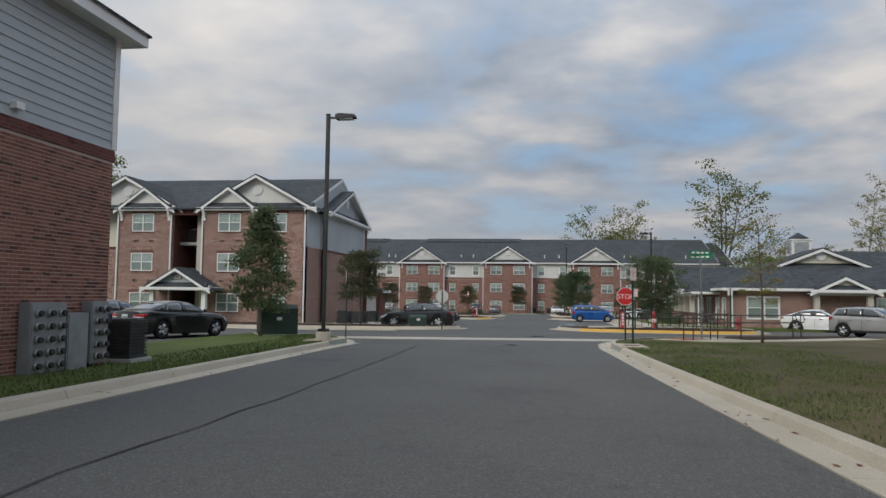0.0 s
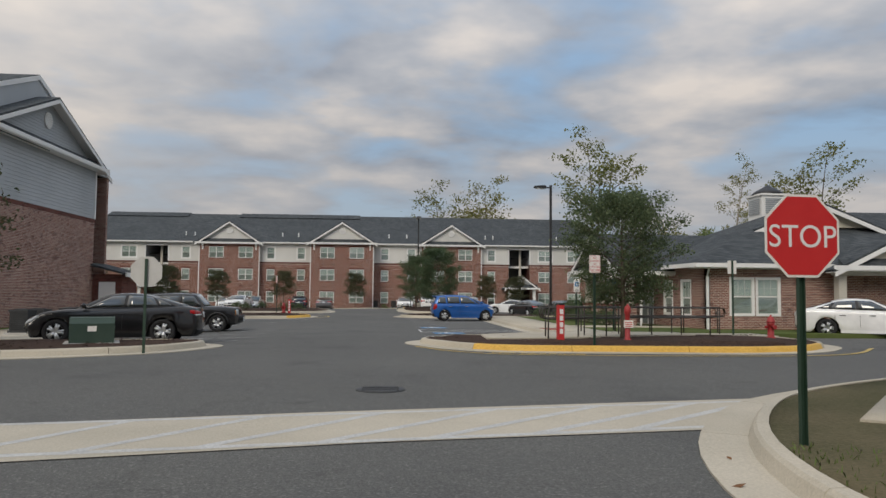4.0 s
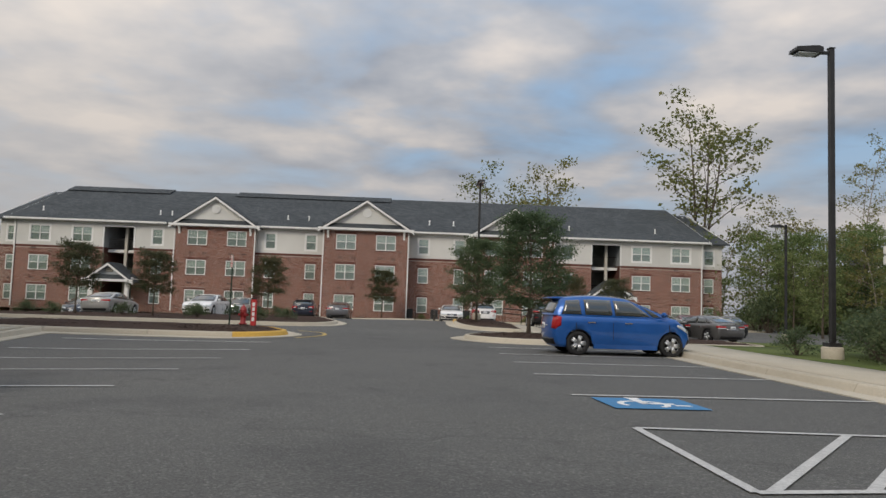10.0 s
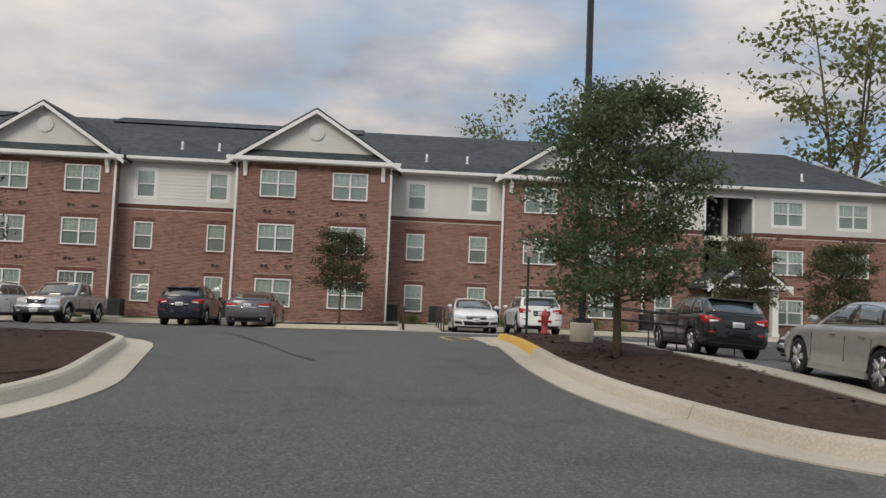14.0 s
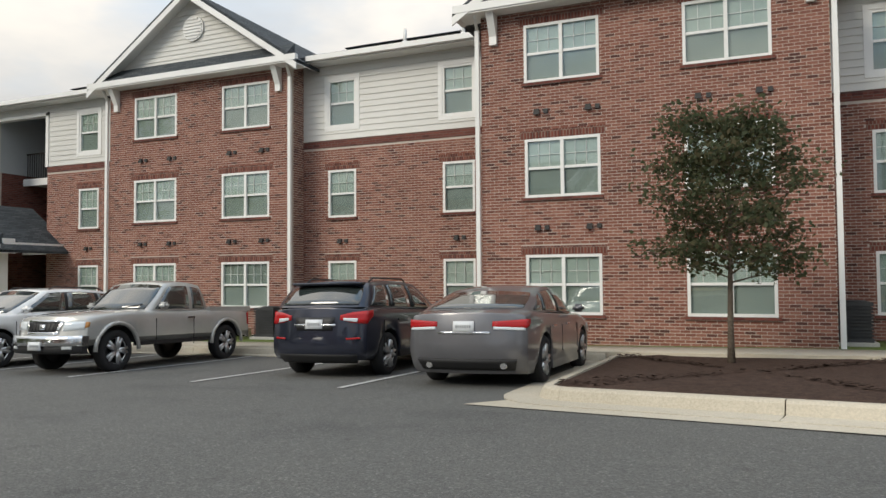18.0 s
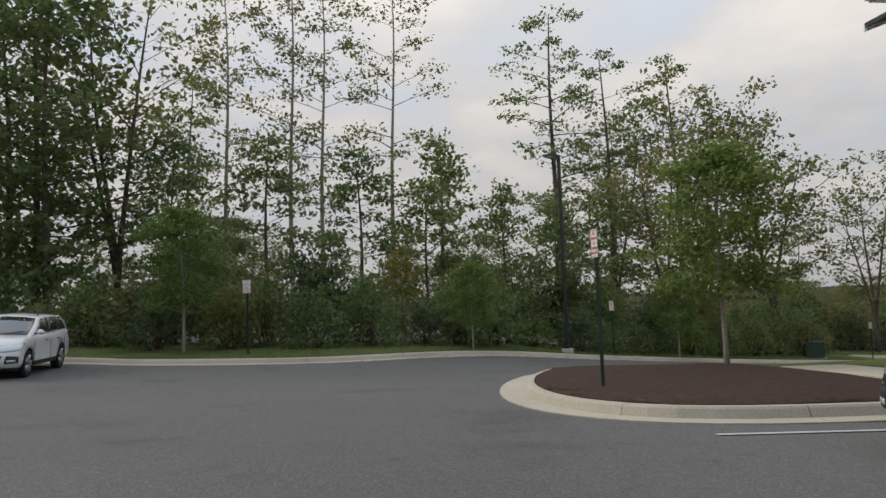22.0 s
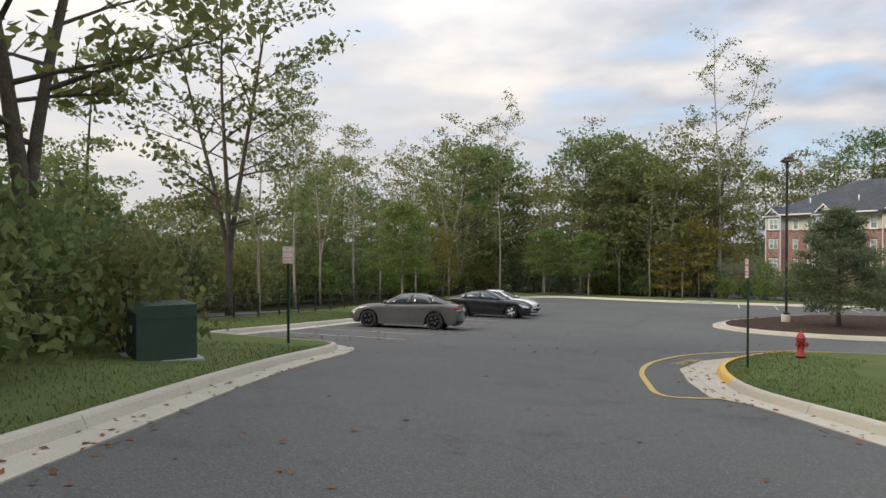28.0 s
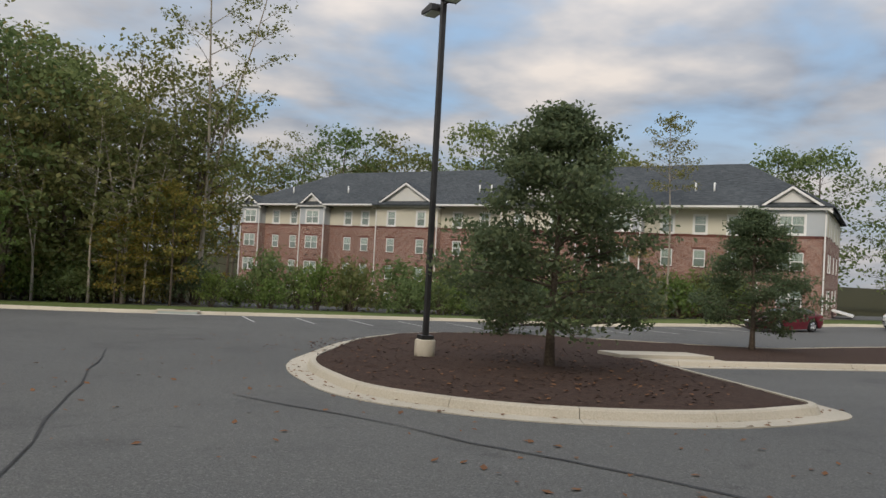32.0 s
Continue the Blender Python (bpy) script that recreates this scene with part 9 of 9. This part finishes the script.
stall_sign(8.4, 56.2, 20)
stall_sign(8.65, 51.6, 20)


def octagon_sign(x, y, rz, lift=0.14, zc=1.75, R=0.38, label=""):
    S = root("stop_sign", Matrix.Translation((x, y, ground_z(x, y) + lift)) @ Matrix.Rotation(radians(rz), 4, "Z"), label, "sign")
    sign_post(S, 0, zc + 0.3)
    pts = [(R * math.cos(math.pi * (k + 0.5) / 4), zc + R * math.sin(math.pi * (k + 0.5) / 4)) for k in range(8)]
    P = part("sign_plate", prism(pts, -0.034, -0.03), "sign_white", S)
    k = 0.94
    part("red_field", prism([(a * k, zc + (b - zc) * k) for a, b in pts], -0.036, -0.0342), "sign_red", P)
    letters(P, ["STOP"], 0.27, "ink_white", -0.038, zc - 0.095, 0)
    part("back_face", prism([(a * 0.99, zc + (b - zc) * 0.99) for a, b in pts], -0.0295, -0.028), "sign_back", P)


octagon_sign(3.25, 29.8, 6, label="red octagonal stop sign with white letters on a green post")
octagon_sign(-5.8, 41.2, 182, label="pale back of an octagonal stop sign on its post")
# street-name post: two crossed green blades
nm = root("street_name_sign", on(6.65, 32.0, 0.3, 8, False), "two crossed green street-name blades on a post", "sign")
sign_post(nm, 0, 3.4, "galvanised")
part("post_foot", tube(bmesh.new(), [(0, 0, -0.6), (0, 0, -0.2)], 0.03, 8), "galvanised", nm)
for rz_n, z_n in ((-35, 3.26), (5, 3.44)):
    b_n = part("name_blade", boxes((-0.48, 0.48, -0.006, 0.006, z_n, z_n + 0.17)), "sign_green", nm, at=pose(0, 0, 0, 0, 0, rz_n))
    part("name_bars", boxes(*[(-0.4 + 0.2 * i, -0.26 + 0.2 * i, -0.009, -0.006, z_n + 0.05, z_n + 0.12) for i in range(4)]), "ink_white", b_n)


def revolve(bm, prof, n=14, mi=0):
    rings = [[bm.verts.new((r * math.cos(2 * math.pi * k / n), r * math.sin(2 * math.pi * k / n), z)) for k in range(n)] for r, z in prof]
    for a, b in zip(rings, rings[1:]):
        for k in range(n):
            f = bm.faces.new((a[k], a[(k + 1) % n], b[(k + 1) % n], b[k]))
            f.material_index, f.smooth = mi, True
    bm.faces.new(rings[0][::-1]); bm.faces.new(rings[-1])
    return bm


def hydrant(x, y, rz=0, lift=0.14):
    S = root("fire_hydrant", Matrix.Translation((x, y, ground_z(x, y) + lift)) @ Matrix.Rotation(radians(rz), 4, "Z") @ Matrix.Scale(0.87, 4), "dull red iron fire hydrant standing in mulch", "hydrant", "hydrants")
    part("barrel", revolve(bmesh.new(), [(0.15, -0.1), (0.15, 0.05), (0.17, 0.05), (0.17, 0.1), (0.115, 0.11), (0.11, 0.52), (0.135, 0.54), (0.135, 0.6), (0.11, 0.62)]), "hydrant_red", S)
    part("bonnet", revolve(bmesh.new(), [(0.15, 0.62), (0.15, 0.66), (0.13, 0.68), (0.11, 0.76), (0.06, 0.82), (0.03, 0.83), (0.03, 0.88), (0.02, 0.885)]), "hydrant_red", S)
    for d in ((1, 0), (-1, 0), (0, -1)):
        big = d[1] != 0
        bm = bmesh.new()
        r = 0.075 if big else 0.05
        tube(bm, [(d[0] * 0.09, d[1] * 0.09, 0.46), (d[0] * 0.17, d[1] * 0.17, 0.46), (d[0] * 0.172, d[1] * 0.172, 0.46), (d[0] * 0.22, d[1] * 0.22, 0.46)], [r * 0.8, r * 0.8, r * 1.15, r], 12)
        part("nozzle_cap", bm, "hydrant_red", S)


for x, y, r in ((11.5, 45.2, 10), (-7.3, 75.0, 40), (3.0, 97.2, 0), (-56.9, 144.9, 60)):
    hydrant(x, y, r)


def red_post(x, y, bars=True, lift=0.14, rz=0):
    S = root("marker_post", on(x, y, lift, rz, False), "red square fire-lane marker post with white marks", "post", "marker posts")
    bm = boxes((-0.09, 0.09, -0.09, 0.09, -0.2, 0.98))
    bmesh.ops.bevel(bm, geom=bm.edges[:], offset=0.012, segments=1, affect="EDGES")
    part("shaft", bm, "post_red", S)
    part("cap", boxes((-0.1, 0.1, -0.1, 0.1, 0.98, 1.02)), "black_metal", S)
    if bars:
        for i in range(4):
            part("white_mark", boxes((-0.05, 0.05, -0.0935, -0.0905, 0.18 + 0.18 * i, 0.32 + 0.18 * i)), "ink_white", S)


red_post(4.6, 43.7, lift=0.2, rz=5)
red_post(-6.9, 74.9)
vp = root("valve_post", on(6.3, 43.1, 0.24, 0, False), "red iron valve indicator post with a white notice", "valve post")
part("barrel", revolve(bmesh.new(), [(0.11, -0.2), (0.11, 0.02), (0.07, 0.04), (0.07, 0.7), (0.085, 0.72), (0.085, 0.88), (0.055, 0.92), (0.025, 0.94), (0.025, 0.98)]), "hydrant_red", vp)
pv_ = part("notice", boxes((-0.13, 0.13, -0.098, -0.09, 0.34, 0.54)), "sign_white", vp)
part("notice_bars", boxes(*[(-0.1, 0.1, -0.101, -0.098, 0.37 + 0.05 * i, 0.39 + 0.05 * i) for i in range(3)]), "ink_red", pv_)


def railing(pts, label="bronze pipe handrail beside a ramp", h=0.92, lift=0.16, post_gap=1.5, foot=0.2):
    S = root("handrail", Matrix(), label, "railing", "handrails")
    P = [Vector(p) for p in pts]
    up = lambda p, z: (p.x, p.y, ground_z(p.x, p.y) + lift + z)
    for z in (h, h - 0.32):
        part("rail", tube(bmesh.new(), [up(p, z) for p in resample(P, 1.0, False)], 0.024, 8), "bronze_metal", S)
    for p in resample(P, post_gap, False):
        part("post", tube(bmesh.new(), [up(p, -foot), up(p, h)], 0.024, 8), "bronze_metal", S)
    for p, q in ((P[0], P[1]), (P[-1], P[-2])):
        d = (p - q).normalized() * 0.25
        part("rail_end", tube(bmesh.new(), [up(p, h), up(p + d * 0.8, h - 0.03), up(p + d, h - 0.16), up(p + d * 0.8, h - 0.3), up(p, h - 0.32)], 0.024, 8), "bronze_metal", S)


railing([(-0.95, 104.6), (-0.95, 109.6)], lift=0.02)
railing([(0.6, 104.6), (0.6, 109.6)], lift=0.02)
railing([(5.2, 97.4), (7.7, 99.2), (9.6, 99.2)])
railing([(4.9, 96.2), (7.6, 97.6)])
railing([(4.65, 45.8), (6.1, 46.65), (7.5, 47.5), (9.6, 48.2), (11.5, 48.6)])
railing([(4.5, 44.75), (6.6, 45.95), (8.4, 46.9), (10.6, 47.4)])
railing([(5.75, 50.7), (7.0, 50.3), (9.5, 50.0), (12.0, 49.8)])
railing([(5.6, 30.3), (6.02, 30.56), (8.3, 32.2), (11.0, 34.1)], h=1.02, post_gap=2.6)
railing([(6.9, 31.5), (7.25, 31.76), (9.5, 33.4), (11.6, 34.9)], h=1.02, post_gap=2.6)


def ac_unit(x, y, z, rz=0, s=1.0):
    S = root("air_conditioner", pose(x, y, z, 0, 0, rz), "dark grey outdoor air-conditioning unit on a concrete pad", "air conditioner", "air conditioners")
    part("pad", boxes((-0.42, 0.42, -0.42, 0.42, -0.12, 0.06)), "concrete_grey", S)
    part("casing", boxes((-0.34, 0.34, -0.34, 0.34, 0.06, 0.14), (-0.34, 0.34, -0.34, 0.34, 0.8, 0.88), (-0.3, 0.3, -0.3, 0.3, 0.14, 0.8)), "dark_unit", S)
    for k in range(9):
        zz = 0.18 + 0.07 * k
        part("louvre", boxes((-0.335, 0.335, -0.335, -0.3, zz, zz + 0.035), (0.3, 0.335, -0.3, 0.3, zz, zz + 0.035), (-0.335, -0.3, -0.3, 0.3, zz, zz + 0.035)), "dark_unit", S)
    part("fan_guard", revolve(bmesh.new(), [(0.28, 0.88), (0.28, 0.9), (0.24, 0.91), (0.06, 0.92)]), "dark_unit", S)


for x in (-16.2, -15.2, -11.0, -10.0, -1.5, 0.75, 2.6, 3.7, 11.8, 12.9, -29.5, -30.5):
    ac_unit(x, 113.6, ground_z(x, 113.6) + 0.16)
for y in (47.2, 48.4, 51.4, 52.6, 55.4, 56.6):
    ac_unit(-13.4, y, ground_z(-13.4, y) + 0.17, 90)
ac_unit(-9.0, 14.6, ground_z(-9.0, 14.6) + 0.16, 90)
for x in (-29.5, -28.3):
    ac_unit(x, 48.6, ground_z(x, 48.6) + 0.16)


def green_box(x, y, rz, w=1.05, d=0.9, h=0.95, lift=0.13):
    S = root("utility_box", on(x, y, lift, rz, False), "dark green metal utility transformer box on a pad", "utility box", "utility boxes")
    part("pad", boxes((-w / 2 - 0.12, w / 2 + 0.12, -d / 2 - 0.12, d / 2 + 0.12, -0.2, 0.05)), "concrete_grey", S)
    bm = prism([(-d / 2, 0.05), (d / 2, 0.05), (d / 2, h), (-d / 2 + 0.18, h), (-d / 2, h - 0.14)], -w / 2, w / 2, "x")
    part("cabinet", bm, "green_box", S)
    part("lid_seam", boxes((-w / 2 - 0.012, w / 2 + 0.012, -d / 2 + 0.1, d / 2 + 0.012, h - 0.26, h - 0.235)), "green_box", S)
    part("warning_label", boxes((-0.1, 0.1, -d / 2 - 0.004, -d / 2, h * 0.5, h * 0.5 + 0.13)), "sign_white", S)


green_box(-7.5, 42.6, 20, 1.0, 0.85, 0.66)
green_box(5.4, 74.3, 15, 0.8, 0.7, 0.66)
green_box(5.5, 73.2, 12, 0.72, 0.66, 0.64)
green_box(-11.0, 28.9, 30, 1.5, 1.2, 1.25, 0.1)
green_box(-67.9, 132.2, -30, 1.3, 1.1, 1.1)


# low black fence by the woods
fence_line = [Vector(p) for p in ((-72.5, 135.5), (-77.5, 141.0), (-80.0, 151), (-83, 163))]
fn = root("fence", Matrix(), "low black metal fence at the edge of the woods", "fence")
fp = resample(fence_line, 2.2, False)
for p in fp:
    z = ground_z(p.x, p.y)
    part("post", boxes((p.x - 0.03, p.x + 0.03, p.y - 0.03, p.y + 0.03, z - 0.2, z + 1.2)), "black_metal", fn)
for p, q in zip(fp, fp[1:]):
    zp, zq = ground_z(p.x, p.y), ground_z(q.x, q.y)
    for k in (0.25, 0.7, 1.12):
        part("rail", tube(bmesh.new(), [(p.x, p.y, zp + k), (q.x, q.y, zq + k)], 0.018, 6), "black_metal", fn)


def inlet(x, y, rz):
    """A kerb-mouth storm drain."""
    S = root("storm_inlet", on(x, y, 0.0, rz), "concrete storm inlet with a dark mouth in the kerb", "drain", "storm inlets")
    part("top_slab", boxes((-1.05, 1.05, -0.03, 0.9, 0.12, 0.185)), "concrete", S)
    # a solid block fills the mouth; the dark opening is painted by its colour
    part("throat", boxes((-0.95, 0.95, -0.03, 0.1, -0.03, 0.13)), "room_dark", S)
    part("apron", boxes((-1.1, 1.1, -0.5, -0.03, -0.02, 0.009)), "concrete_grey", S)
    part("lid", tube(bmesh.new(), [(0.1, 0.48, 0.18), (0.1, 0.48, 0.194)], 0.3, 20), "rusty_iron", S)


inlet(2.45, 25.2, -88)
inlet(-7.25, 25.0, 88)
inlet(-66.2, 187.5, 0)


def manhole(x, y, r=0.33):
    S = root("manhole_cover", on(x, y, 0.0), "round dark iron manhole cover in the asphalt", "manhole cover", "manhole covers")
    part("ring", tube(bmesh.new(), [(0, 0, -0.06), (0, 0, 0.010)], r + 0.03, 28), "dark_unit", S)
    part("cover", tube(bmesh.new(), [(0, 0, -0.06), (0, 0, 0.014)], r, 28), "dark_unit", S)
    for k in range(6):
        part("rib", boxes((-r * 0.8, r * 0.8, r * (-0.6 + 0.24 * k) - 0.012, r * (-0.6 + 0.24 * k) + 0.012, 0.012, 0.018)), "dark_unit", S)


manhole(-0.3, 34.6)
manhole(-1.2, 27.0, 0.2)


def crack(pts, label="ragged dark crack sealed across the asphalt"):
    """A wandering seam of tar."""
    rnd = random.Random(len(pts) + int(pts[0][0] * 10))
    line = resample([Vector(p) for p in pts], 1.1, False)
    bm, prev = bmesh.new(), None
    for i, p in enumerate(line):
        q = p + Vector((rnd.uniform(-0.07, 0.07), rnd.uniform(-0.07, 0.07)))
        w = rnd.uniform(0.008, 0.022)
        d = (line[min(i + 1, len(line) - 1)] - line[max(i - 1, 0)]).normalized()
        s = Vector((-d.y, d.x)) * w
        cur = [bm.verts.new((v.x, v.y, ground_z(v.x, v.y) + 0.007)) for v in (q - s, q + s)]
        if prev:
            bm.faces.new((prev[0], cur[0], cur[1], prev[1]))
        prev = cur
    tagged(part("asphalt_crack", bm, "tar"), label, "crack", "", "structure")


mottled("tar", (0.018, 0.018, 0.018), (0.035, 0.035, 0.034), 3.0, 0.8)
for c in ([(-62.6, 160), (-57.5, 152.5), (-54, 148.8)], [(-66, 168), (-65, 160), (-64.2, 153)], [(-2.6, 88), (-6, 96.5), (-14, 99.2)], [(-46, 97), (-52, 108), (-60, 126)], [(-3.85, 2), (-3.95, 8), (-4.05, 14), (-4.4, 25)]):
    crack(c)
